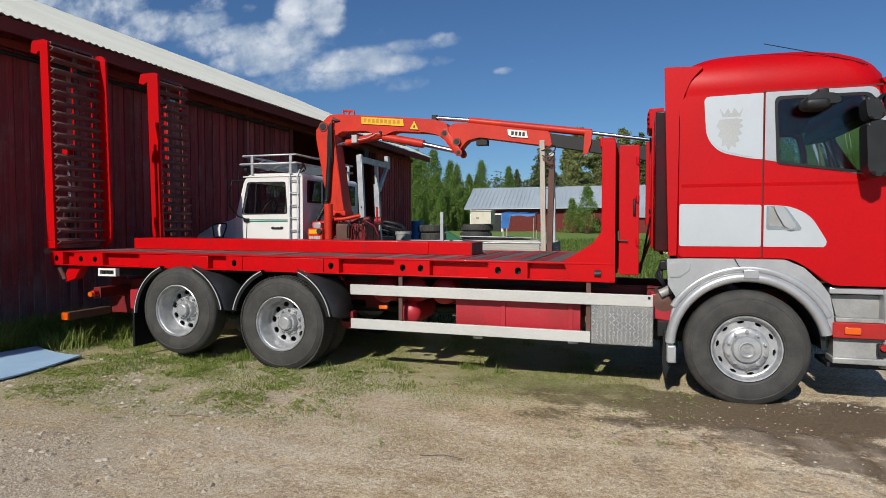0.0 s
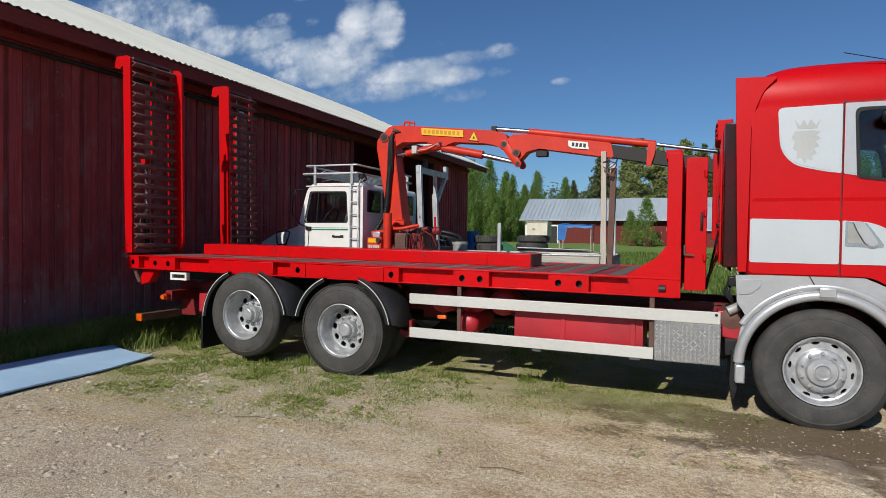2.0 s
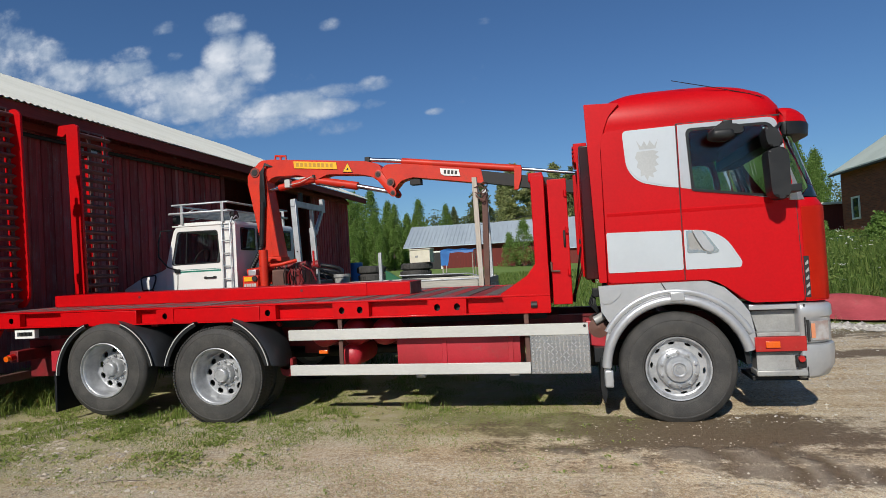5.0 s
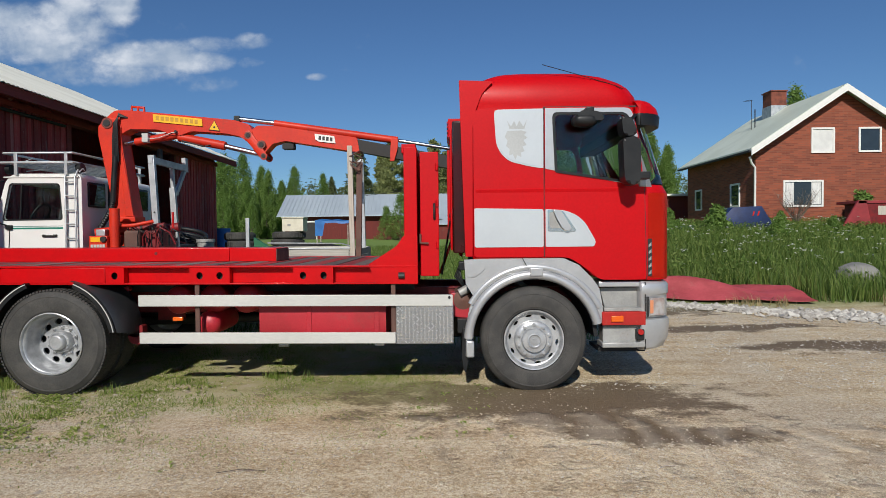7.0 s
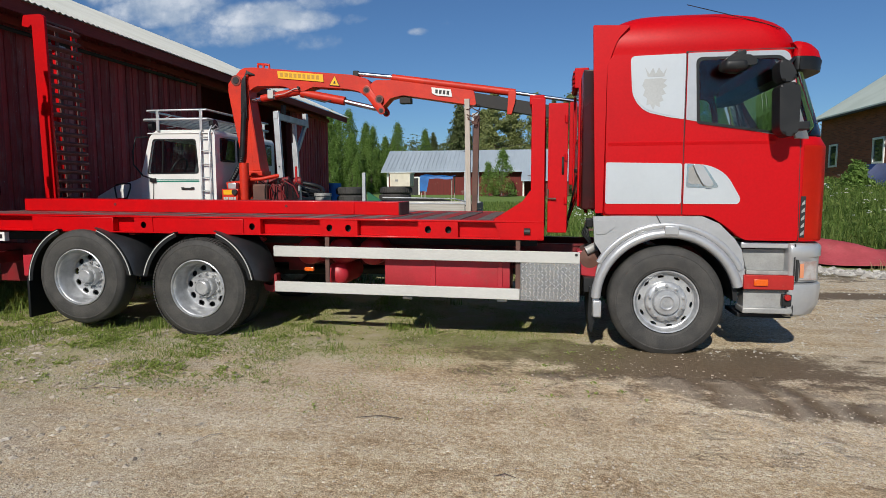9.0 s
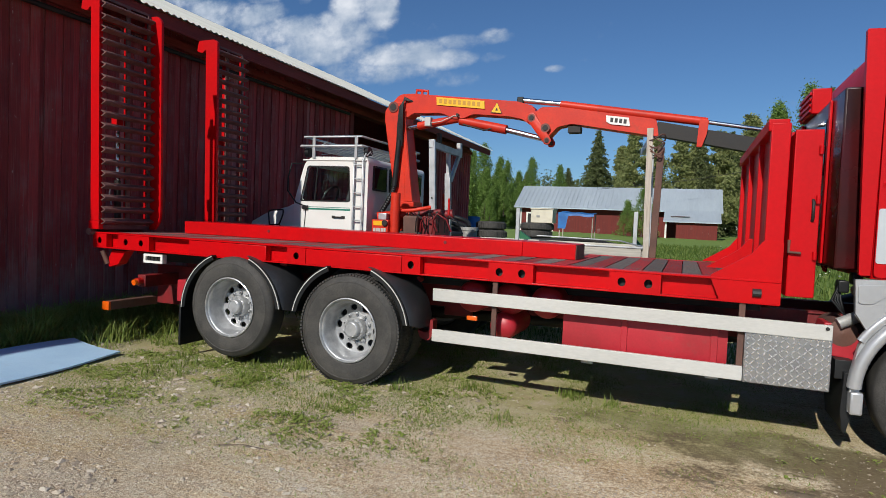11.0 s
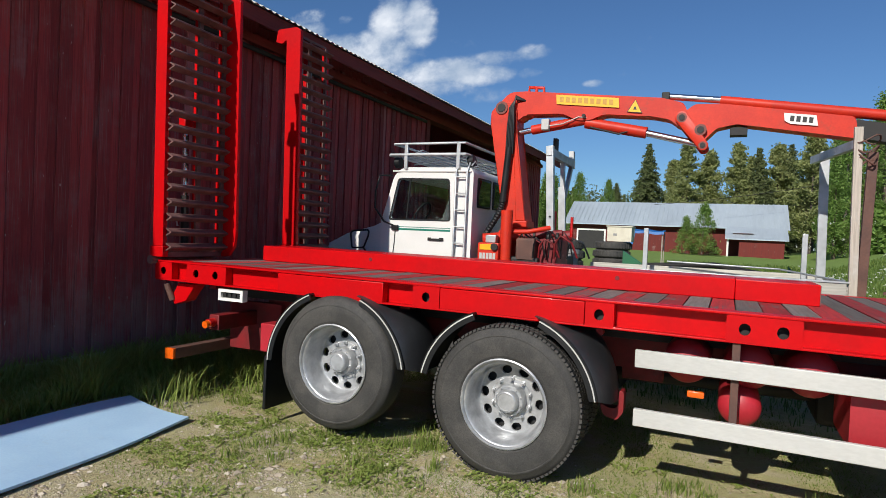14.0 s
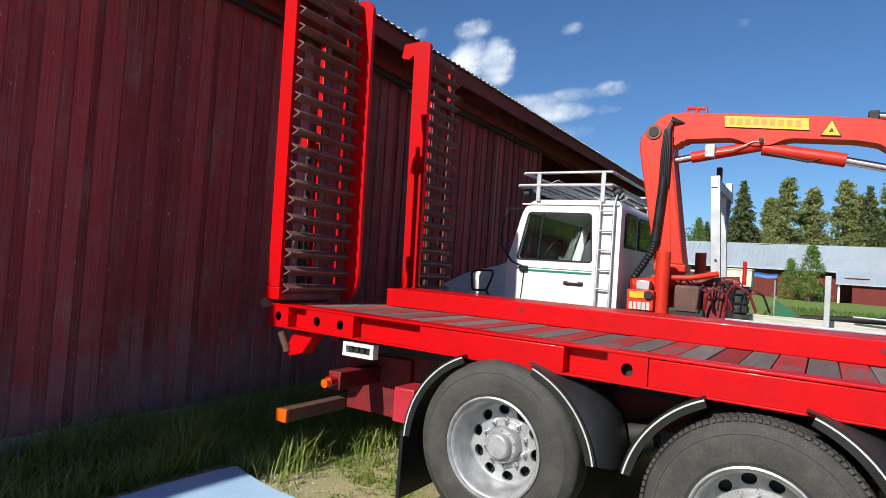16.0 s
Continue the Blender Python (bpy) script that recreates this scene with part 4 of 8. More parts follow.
# loading ramps, folded upright at the rear: a mirrored pair, each with a deep inner rail and a slim outer one
def loading_ramp(y0, y1, zlo, nose, near_front, far_front, outer_first):
    top, lean_by, back = 4.0, -0.02, -7.632
    deep, ys = (back + 0.05, y0 + 0.51) if outer_first else (back - 0.02, y0 + 0.41)

    def lean(bm):
        for v in bm.verts:
            v.co.x += lean_by * (v.co.z - 1.33)
        return bm
    r = root("loading_ramp", (-7.6, (y0 + y1) / 2, zlo), "red loading ramp with worn steel rungs, folded upright", "ramp", "ramps of the lorry")
    bm = B()
    prism(bm, rounded([(near_front, zlo + 0.10), (near_front, top - 0.02), (near_front - 0.05, top + 0.02), (back - 0.13, top + 0.015), (back - 0.16, top - 0.13), (back - 0.06, top - 0.16), (back, top - 0.10), (back, zlo + 0.10)], [0, 0.02, 0.03, 0.02, 0.01, 0.02, 0.05, 0]), "y", y0, y0 + 0.045, 0.003)
    part("side_rail", lean(bm), BED_RED, r)
    bm = B()
    box(bm, back - 0.02, near_front + 0.012, y0 - 0.012, y0 + 0.06, zlo, zlo + 0.098, 0.006)
    part("rail_foot", lean(bm), BED_RED, r, "thicker foot of the rail")
    bm = B()
    prism(bm, rounded([(far_front, zlo + 0.22), (far_front, top - 0.10), (far_front - 0.06, top - 0.03), (deep, top - 0.03), (deep, zlo), (far_front - 0.10, zlo), (far_front - 0.02, zlo + 0.10)], [0.03, 0.03, 0.03, 0.01, 0.01, 0.02, 0.05]), "y", y1 - 0.035, y1, 0.003)
    part("side_rail", lean(bm), BED_RED, r)
    n, ya, yb = 19, y0 + (0.0 if outer_first else 0.046), y1 - (0.036 if outer_first else 0.0)
    for k in range(n):
        z = 1.424 + 0.1375 * k
        bm = B()
        prism(bm, [(nose - 0.066, z + 0.037), (nose, z + 0.006), (nose, z - 0.006), (nose - 0.066, z - 0.037), (nose - 0.066, z - 0.027), (nose - 0.018, z), (nose - 0.066, z + 0.027)], "y", ya, yb)
        part("rung", lean(bm), RUNG, r, smooth=20)
    ym = (y0 + y1) / 2 + 0.02
    bm = B()
    box(bm, nose - 0.115, nose - 0.09, ym - 0.025, ym + 0.025, zlo + 0.04, top - 0.03)
    part("centre_bar", lean(bm), RUNG, r)
    bm = B()
    box(bm, back - 0.055, back - 0.004, ys - 0.02, ys + 0.02, zlo + 0.06, top - 0.22, 0.004)
    part("stringer", lean(bm), BED_RED, r)
    bm = B()
    box(bm, nose - 0.10, nose - 0.07, y1 - 0.075, y1 - 0.04, zlo + 0.04, top - 0.03)
    part("rung_stop", lean(bm), RUNG, r)
    for z0, z1 in ((top - 0.03, top), (zlo, zlo + 0.05)):
        bm = B()
        box(bm, back + 0.01, nose - 0.09, y0 + 0.047, y1 - 0.037, z0, z1)
        part("end_plate", lean(bm), RUNG, r)
    bm = B()
    yc = ys - 0.10
    box(bm, back - 0.11, back - 0.02, yc - 0.05, yc + 0.05, 2.58, 2.69, 0.01)
    part("cylinder_bracket", lean(bm), BED_RED, r)
    bm = B()
    tube(bm, [(back - 0.06, yc, 1.90), (back - 0.06, yc, 2.60)], 0.028, 12)
    part("piston_rod", lean(bm), CHROME, r, "bright piston rod")
    bm = B()
    tube(bm, [(back - 0.05, yc, 1.36), (back - 0.06, yc, 1.92)], 0.038, 10)
    part("hydraulic_cylinder", lean(bm), DARK, r, "dark hydraulic cylinder")
    bm = B()
    tube(bm, [(back - 0.06, yc - 0.03, 1.88), (back - 0.05, yc - 0.10, 1.87), (back - 0.05, yc - 0.12, 1.74), (back - 0.05, yc - 0.09, 1.62)], 0.009, 6)
    part("oil_line", lean(bm), ZINC, r)
    bm = B()
    tube(bm, [(-7.64, y0 - 0.02, zlo - 0.03), (-7.64, y1 + 0.02, zlo - 0.03)], 0.04, 12)
    part("hinge_tube", bm, RUNG, r)
    return r


loading_ramp(6.385, 7.12, 1.33, -7.397, -7.50, -7.30, True)
loading_ramp(8.19, 8.95, 1.35, -7.495, -7.43, -7.57, False)

# rear underrun bar, lamp board, hinge bracket, socket box
bm = B()
box(bm, -7.45, -7.35, 6.44, 8.95, 0.40, 0.50, 0.006)
bar = part("underrun_bar", bm, RUST, truck, "rusty brown underrun bar")
boxed("marker_lamp", (-7.455, -7.345, 6.405, 6.438, 0.40, 0.50), AMBER, bar, "amber marker lamp", 0.008)
for y in (7.1, 8.2):
    boxed("bar_bracket", (-7.34, -6.7, y, y + 0.07, 0.42, 0.9), CHASSIS_RED, truck)
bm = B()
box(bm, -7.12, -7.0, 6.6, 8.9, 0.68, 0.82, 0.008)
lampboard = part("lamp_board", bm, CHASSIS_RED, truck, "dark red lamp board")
pipe("tail_lamp", [(-7.06, 6.53, 0.745), (-7.06, 6.60, 0.75)], 0.042, REDLENS, lampboard, "round red and amber lamp", 12)
pipe("tail_lamp_lens", [(-7.06, 6.49, 0.738), (-7.06, 6.532, 0.742)], 0.034, AMBER, lampboard, "", 12)
bm = B()
prism(bm, [(-7.42, 1.09), (-7.2, 1.09), (-7.32, 0.93), (-7.46, 0.89), (-7.5, 0.95)], "y", 6.5, 6.62, 0.006)
part("hinge_bracket", bm, BED_RED, truck)
pipe("hinge_pin", [(-7.48, 6.5, 0.93), (-7.52, 6.46, 1.08)], 0.03, RUST, truck)
bm = B()
for a in ((-6.86, -6.58, 1.06, 1.085), (-6.86, -6.58, 0.985, 1.01), (-6.86, -6.83, 1.01, 1.06), (-6.61, -6.58, 1.01, 1.06)):
    box(bm, a[0], a[1], 6.44, 6.50, a[2], a[3])
sock = part("socket_box", bm, WHITEBOX, truck, "white socket box under the bed")
boxed("socket_back", (-6.84, -6.6, 6.47, 6.53, 0.99, 1.08), PLASTIC, sock)
for k in range(4):
    pipe("socket", [(-6.80 + k * 0.055, 6.455, 1.035), (-6.80 + k * 0.055, 6.475, 1.035)], 0.02, DARK, sock, "", 10)
boxed("red_box", (-6.42, -6.25, 6.5, 6.75, 0.58, 0.82), TANK_RED, truck, "small red box", 0.01)


# wheels
def tyre(parent, c, r, w, lug):
    """A tyre with rounded shoulders, standing across y from its outer face at c."""
    bm = B()
    prof = [(0.298, 0.022), (0.308, 0.006), (0.325, 0.001), (0.328, -0.002), (0.336, -0.003), (0.36, -0.006), (0.40, -0.009), (0.43, -0.009), (r - 0.075, -0.005), (r - 0.071, -0.008), (r - 0.062, -0.006), (r - 0.058, -0.001), (r - 0.035, 0.010), (r - 0.010, 0.03), (r, 0.055)]
    prof += [(r, w - 0.055), (r - 0.012, w - 0.03), (r - 0.05, w), (0.40, w + 0.004), (0.30, w - 0.01), (0.288, w - 0.03)]
    lathe(bm, prof, c, 64)
    ob = part("tyre", bm, RUBBER, parent, "dusty black tyre", 30)
    if lug:
        bm = B()
        n = 96
        for k in range(n):
            a = 2 * math.pi * k / n
            for h0, h1, da in ((0.014, 0.07, 0.0), (0.08, 0.13, 0.5), (0.14, 0.19, 0.0), (0.20, 0.26, 0.5)):
                b0 = a + da * 2 * math.pi / n
                q = []
                for rr in (r - 0.012, r + 0.004):
                    for aa, hh in ((b0 - 0.022, h0), (b0 + 0.022, h0), (b0 + 0.020, h1), (b0 - 0.020, h1)):
                        q.append(bm.verts.new((c[0] + rr * math.cos(aa), c[1] + hh, c[2] + rr * math.sin(aa))))
                for f in ((4, 5, 6, 7), (0, 1, 5, 4), (1, 2, 6, 5), (2, 3, 7, 6), (3, 0, 4, 7)):
                    bm.faces.new([q[i] for i in f])
        tagged(part("tread", bm, RUBBER, parent, smooth=30), kind="stuff")
    return ob


def nuts(parent, c, y, r, n, size, out):
    """Wheel nuts, each a part on one shared mesh."""
    bm = B()
    tube(bm, [(0, 0, 0), (0, -out * 0.45, 0)], size * 1.25, 6)
    tube(bm, [(0, -out * 0.4, 0), (0, -out, 0)], size * 0.75, 6)
    bmesh.ops.recalc_face_normals(bm, faces=bm.faces)
    me = bpy.data.meshes.new("wheel_nut")
    bm.to_mesh(me)
    bm.free()
    me.materials.append(RIM)
    for k in range(n):
        a = 2 * math.pi * (k + 0.5) / n
        ob = new("wheel_nut", me)
        ob.parent = parent
        ob.location = Vector((c[0] + r * math.cos(a), y, c[2] + r * math.sin(a))) - AT[parent]


def bolts(bm, c, y, r, n, size, out):
    for k in range(n):
        a = 2 * math.pi * (k + 0.5) / n
        x, z = c[0] + r * math.cos(a), c[2] + r * math.sin(a)
        tube(bm, [(x, y, z), (x, y - out * 0.45, z)], size * 1.25, 6)
        tube(bm, [(x, y - out * 0.4, z), (x, y - out, z)], size * 0.75, 6)


def rear_wheel(x, z, r, lug, turn):
    c = (x, 6.345, z)
    bm = B()
    lathe(bm, [(0.300, 0.03), (0.309, 0.008), (0.311, -0.006), (0.302, -0.011), (0.295, -0.004), (0.292, 0.012), (0.284, 0.016), (0.276, 0.03), (0.266, 0.055), (0.258, 0.10), (0.254, 0.175), (0.246, 0.19), (0.238, 0.195)], c, 56)
    holed_disc(bm, c, c[1] + 0.195, 0.145, 0.238, 10, 0.030, 0.204, turn, 0.02, 1.25)
    lathe(bm, [(0.146, 0.195), (0.14, 0.19), (0.10, 0.19)], c, 40)
    bmesh.ops.remove_doubles(bm, verts=bm.verts, dist=0.0008)
    rim = part("wheel", bm, RIM, truck, "silver dished wheel", 35)
    tyre(rim, c, r, 0.275, lug)
    nuts(rim, c, c[1] + 0.192, 0.140, 10, 0.014, 0.045)
    bm = B()
    lathe(bm, [(0.113, 0.19), (0.111, 0.13), (0.102, 0.118), (0.082, 0.116), (0.078, 0.080), (0.070, 0.068), (0.062, 0.064), (0.060, 0.068), (0.03, 0.068), (0.0, 0.068)], c, 32)
    bolts(bm, c, c[1] + 0.118, 0.093, 10, 0.006, 0.014)
    part("hub", bm, RIM, rim, "silver hub with bolts", 35)
    bm = B()
    lathe(bm, [(0.25, 0.26), (0.05, 0.26)], c, 24)
    part("brake_drum", bm, INK, rim)
    if lug:
        inner = B()
        ci = (x, 6.345 + 0.33, z)
        lathe(inner, [(0.29, 0.03), (0.27, 0.1), (0.26, 0.25)], ci, 32)
        ob = part("inner_wheel", inner, RIM, truck)
        tyre(ob, ci, r, 0.275, lug)
    # wheel on the truck's other side
    far = B()
    cf = (x, 8.76, z)
    lathe(far, [(0.287, 0.0), (0.25, 0.1), (0.05, 0.12)], cf, 24)
    ob = part("wheel", far, RIM, truck)
    tyre(ob, cf, r, 0.275, False)


rear_wheel(-5.56, 0.605, 0.525, False, 0.2)
rear_wheel(-4.15, 0.512, 0.535, True, 0.35)


def front_wheel(y, d):
    c = (0.612, y, 0.50)
    bm = B()
    if d > 0:
        lathe(bm, [(0.287, 0.03), (0.298, 0.006), (0.296, -0.006), (0.284, -0.004), (0.268, 0.02), (0.262, 0.05), (0.25, 0.055)], c, 56)
        holed_disc(bm, c, y + 0.055, 0.192, 0.251, 10, 0.0135, 0.236, 0.3, 0.025, 2.2)
        lathe(bm, [(0.193, 0.055), (0.190, 0.030), (0.183, 0.008), (0.165, -0.004), (0.135, -0.008), (0.125, -0.004)], c, 48)
        bmesh.ops.remove_doubles(bm, verts=bm.verts, dist=0.0008)
        rim = part("wheel", bm, RIM, truck, "silver front wheel", 30)
        nuts(rim, c, y - 0.004, 0.157, 10, 0.014, 0.032)
        bm = B()
        lathe(bm, [(0.126, -0.002), (0.122, -0.03), (0.112, -0.042), (0.075, -0.046), (0.073, -0.054), (0.062, -0.056), (0.05, -0.048), (0.03, -0.048), (0.028, -0.054), (0.0, -0.054)], c, 36)
        part("hub", bm, RIM, rim, "ringed silver hub cap", 25)
    else:
        lathe(bm, [(0.287, 0.0), (0.25, 0.1), (0.05, 0.12)], c, 24)
        rim = part("wheel", bm, RIM, truck)
    tyre(rim, c, 0.525, 0.30, False)


front_wheel(6.40, 1)
front_wheel(8.76, -1)


# rear mudguards with a pale edge, and mud flaps
def mudguard(cx, cz, r, a0, a1, curl=0.0):
    """A curved shell; its low end may curl out, away from the wheel."""
    def line(off):
        pts = arc(cx, cz, r + off, a0, a1, 18)
        if curl:
            x, z = pts[-1]
            pts += [(x + curl * 0.12, z - 0.05), (x + curl * 0.45, z - 0.085), (x + curl, z - 0.10)]
        return pts
    bm = B()
    prism(bm, line(0) + line(-0.016)[::-1], "y", 6.37, 6.72)
    g = part("mudguard", bm, PLASTIC, truck, "black plastic mudguard")
    bm = B()
    pts, ins = arc(cx, cz, r + 0.002, a0, a1, 18), arc(cx, cz, r - 0.055, a0, a1, 18)
    prism(bm, pts + ins[::-1], "y", 6.352, 6.37, 0.004)
    part("guard_lip", bm, PLASTIC, g)
    bm = B()
    prism(bm, arc(cx, cz, r - 0.010, a0, a1, 18) + arc(cx, cz, r - 0.019, a0, a1, 18)[::-1], "y", 6.347, 6.3515)
    part("edge_trim", bm, RAIL, g, "worn pale edge")
    return g


mudguard(-5.57, 0.53, 0.65, 178, 112)
mudguard(-5.57, 0.53, 0.65, 68, 10)
mudguard(-4.16, 0.51, 0.65, 168, 112)
mudguard(-4.16, 0.51, 0.65, 68, 10)
for cx, cz in ((-5.57, 0.53), (-4.16, 0.51)):
    bm = B()
    rows = []
    for f, y, drop in ((0.0, 6.365, 0.0), (0.35, 6.40, 0.0), (0.8, 6.50, 0.01), (1.0, 6.62, 0.0), (0.85, 6.76, -0.02)):
        row = []
        for k in range(15):
            u = k / 14
            a = radians(72 - 62 * u - 4 * f * u)
            r = 0.654 - 0.02 * u ** 4 + f * 0.095 * min(1.0, 2.2 * u) ** 1.2
            row.append(bm.verts.new((cx + r * math.cos(a), y, cz + r * math.sin(a) - drop)))
        rows.append(row)
    for q0, q1 in zip(rows, rows[1:]):
        for k in range(14):
            bm.faces.new((q0[k], q0[k + 1], q1[k + 1], q1[k]))
    bmesh.ops.remove_doubles(bm, verts=bm.verts, dist=0.0005)
    bmesh.ops.solidify(bm, geom=bm.faces[:], thickness=0.006)
    part("guard_skirt", bm, GUARD, truck, "flared black plastic skirt", 50)
boxed("mud_flap", (-6.25, -6.22, 6.36, 6.98, 0.13, 0.58), PLASTIC, truck, "black rubber mud flap", 0.008)

# side guards
bm = B()
box(bm, -3.31, -0.185, 6.405, 6.44, 0.873, 0.985, 0.006)
part("side_guard", sloped(bm), RAIL, truck, "off-white side guard rail")
bm = B()
box(bm, -3.305, -0.755, 6.405, 6.44, 0.502, 0.612, 0.006)
part("side_guard", sloped(bm), RAIL, truck, "off-white side guard rail")
for x in (-2.76, -0.80):
    boxed("guard_bracket", (x, x + 0.045, 6.445, 6.47, 0.5, 1.09), RUST, truck)
pipe("guard_screw", [(-0.22, 6.404, 0.93), (-0.22, 6.398, 0.93)], 0.014, DARK, truck)

# checker-plate battery box
bm = B()
box(bm, -0.752, -0.18, 6.42, 6.95, 0.468, 0.856, 0.006)
cbox = part("battery_box", bm, ALU, truck, "checker-plate aluminium box")
bm = B()
nx, nz = 15, 11
for i in range(nx):
    for k in range(nz):
        x, z = -0.73 + 0.53 * i / (nx - 1), 0.49 + 0.345 * k / (nz - 1)
        a = radians(45 if (i + k) % 2 else -45)
        d, n = Vector((math.cos(a), 0, math.sin(a))), Vector((-math.sin(a), 0, math.cos(a)))
        p = Vector((x, 6.419, z))
        ring = [p + d * 0.027, p + n * 0.008, p - d * 0.027, p - n * 0.008]
        vs = [bm.verts.new(q) for q in ring] + [bm.verts.new(p + Vector((0, -0.008, 0)) + 0.5 * (q - p)) for q in ring]
        for j in range(4):
            bm.faces.new((vs[j], vs[(j + 1) % 4], vs[4 + (j + 1) % 4], vs[4 + j]))
        bm.faces.new(vs[4:])
part("tread_pattern", bm, LUG, cbox, smooth=0)

# fuel tank, air tanks and small gear under the bed
bm = B()
prism(bm, rounded([(6.52, 0.54), (6.52, 0.88), (7.08, 0.88), (7.08, 0.54)], 0.04), "x", -2.14, -0.86, 0.008)
tank = part("fuel_tank", bm, TANK_RED, truck, "faded red fuel tank")
for x in (-1.66, -0.98):
    boxed("tank_strap", (x, x + 0.05, 6.508, 6.519, 0.55, 0.87), TANK_RED, tank)
boxed("tank_cradle", (-2.1, -0.86, 6.56, 7.1, 0.47, 0.53), DARK, truck)


def air_tank(x, y, z, r):
    bm = B()
    dome = [(r * math.sin(radians(10 * k)), 0.03 - 0.085 * math.cos(radians(10 * k))) for k in range(10)]
    lathe(bm, dome + [(r, 0.55), (r * 0.8, 0.6), (0, 0.62)], (x, y, z), 36)
    part("air_tank", bm, TANK_RED, truck, "red air tank", 45)


air_tank(-3.02, 6.66, 0.90, 0.145)
air_tank(-2.66, 6.66, 0.91, 0.145)
air_tank(-2.32, 6.66, 0.905, 0.145)
air_tank(-2.70, 6.62, 0.66, 0.125)
boxed("side_marker", (-3.0, -2.90, 6.47, 6.505, 0.71, 0.75), AMBER, truck, "amber side marker lamp", 0.008)
plate("guard_stay", rounded([(-3.56, 0.545), (-3.53, 0.46), (-3.44, 0.44), (-3.40, 0.50), (-3.40, 0.64), (-3.43, 0.65), (-3.44, 0.52), (-3.50, 0.52)], 0.015), "y", 6.66, 6.76, CHASSIS_RED, truck, "red steel guard stay", 0.006)
boxed("frame_plate", (-3.50, -3.20, 7.20, 7.26, 0.62, 1.08), CHASSIS_RED, truck, "dark red frame plate", 0.01)
pipe("red_cap", [(-3.60, 6.74, 1.015), (-3.60, 6.80, 1.015)], 0.028, TANK_RED, truck, "", 12)
for x in (-2.0, -1.0):
    boxed("catch", (x, x + 0.1, 6.7, 6.75, 0.40, 0.43), ZINC, truck)
boxed("exhaust_box", (-2.2, -1.2, 7.4, 8.0, 0.42, 0.7), DARK, truck, "", 0.05)

# gear between bed and cab
bm = B()
lathe(bm, [(0.0, -0.02), (0.10, 0.0), (0.11, 0.1), (0.11, 0.4)], (-0.08, 6.62, 0.88), 20)
part("air_filter", bm, RUST, truck)
pipe("hose", [(-0.12, 6.6, 0.95), (0.02, 6.62, 1.02), (0.08, 6.7, 1.1), (0.05, 6.9, 1.2)], 0.045, STEPGREY, truck, "dusty hose")
pipe("air_line", [(-0.3, 7.3, 1.1), (-0.2, 7.1, 1.7), (-0.05, 7.2, 1.4), (0.0, 7.3, 2.2)], 0.012, PLASTIC, truck)
pipe("air_line", [(-0.32, 7.5, 1.1), (-0.18, 7.35, 1.5), (-0.08, 7.4, 1.3), (0.0, 7.5, 2.0)], 0.018, REDLENS, truck)
bm = B()
prism(bm, [(-0.25, 0.72), (0.02, 0.68), (0.05, 0.85), (-0.02, 0.95), (-0.2, 0.95)], "y", 6.62, 6.9, 0.01)
part("cab_mount", bm, TANK_RED, truck)
boxed("junction_box", (-0.14, -0.03, 6.5, 6.64, 0.56, 0.70), PLASTIC, truck)
# red rear wall with its deep shade put into the colour
REAR_GLOSS = surface("glossy_shaded_rear_wall", (0.050, 0.004, 0.005), (0.020, 0.003, 0.003), 0.28, spec=0.25, coat=0.15, patch=2, grain=40, relief=0.02)
rear = boxed("rear_wall", (-0.175, 0.012, 6.60, 8.80, 1.36, 2.70), REAR_GLOSS, truck, "glossy rear wall of the cab, red darkened as in deep shade", 0.015)
for y0, y1, z0, d in ((6.98, 7.05, 1.38, 0.02), (8.24, 8.34, 1.38, 0.02), (8.62, 8.79, 1.62, 0.055)):
    boxed("rear_rib", (-0.178 - d, -0.177, y0, y1, z0, 2.68), RED, rear, "red upright rib", 0.006)
boxed("rear_window", (-0.186, -0.177, 7.16, 8.10, 2.10, 2.56), GLASS, rear, "dark rear window", 0.003)
boxed("rear_handle", (-0.21, -0.177, 7.30, 7.62, 1.74, 1.79), PLASTIC, rear, "", 0.008)
intake = boxed("air_intake", (-0.215, -0.06, 7.70, 8.30, 2.703, 2.93), RED, truck, "red louvred air intake behind the cab", 0.01)
for k in range(4):
    boxed("louvre", (-0.23, -0.217, 7.72, 8.28, 2.72 + 0.052 * k, 2.745 + 0.052 * k), RED, intake, "", 0.002)
for x, y, z in ((-0.12, 6.66, 1.18), (-0.02, 6.72, 1.24)):
    boxed("cable_clamp", (x, x + 0.07, y, y + 0.12, z, z + 0.09), PLASTIC, truck, "", 0.01)
for k in range(4):
    pipe("wiring", [(-0.10, 6.70 + 0.03 * k, 1.26), (-0.16 + 0.02 * k, 6.66, 1.12), (-0.06, 6.64 + 0.02 * k, 1.0), (-0.12 + 0.03 * k, 6.7, 0.86)], 0.009, PLASTIC, truck, "", 6)

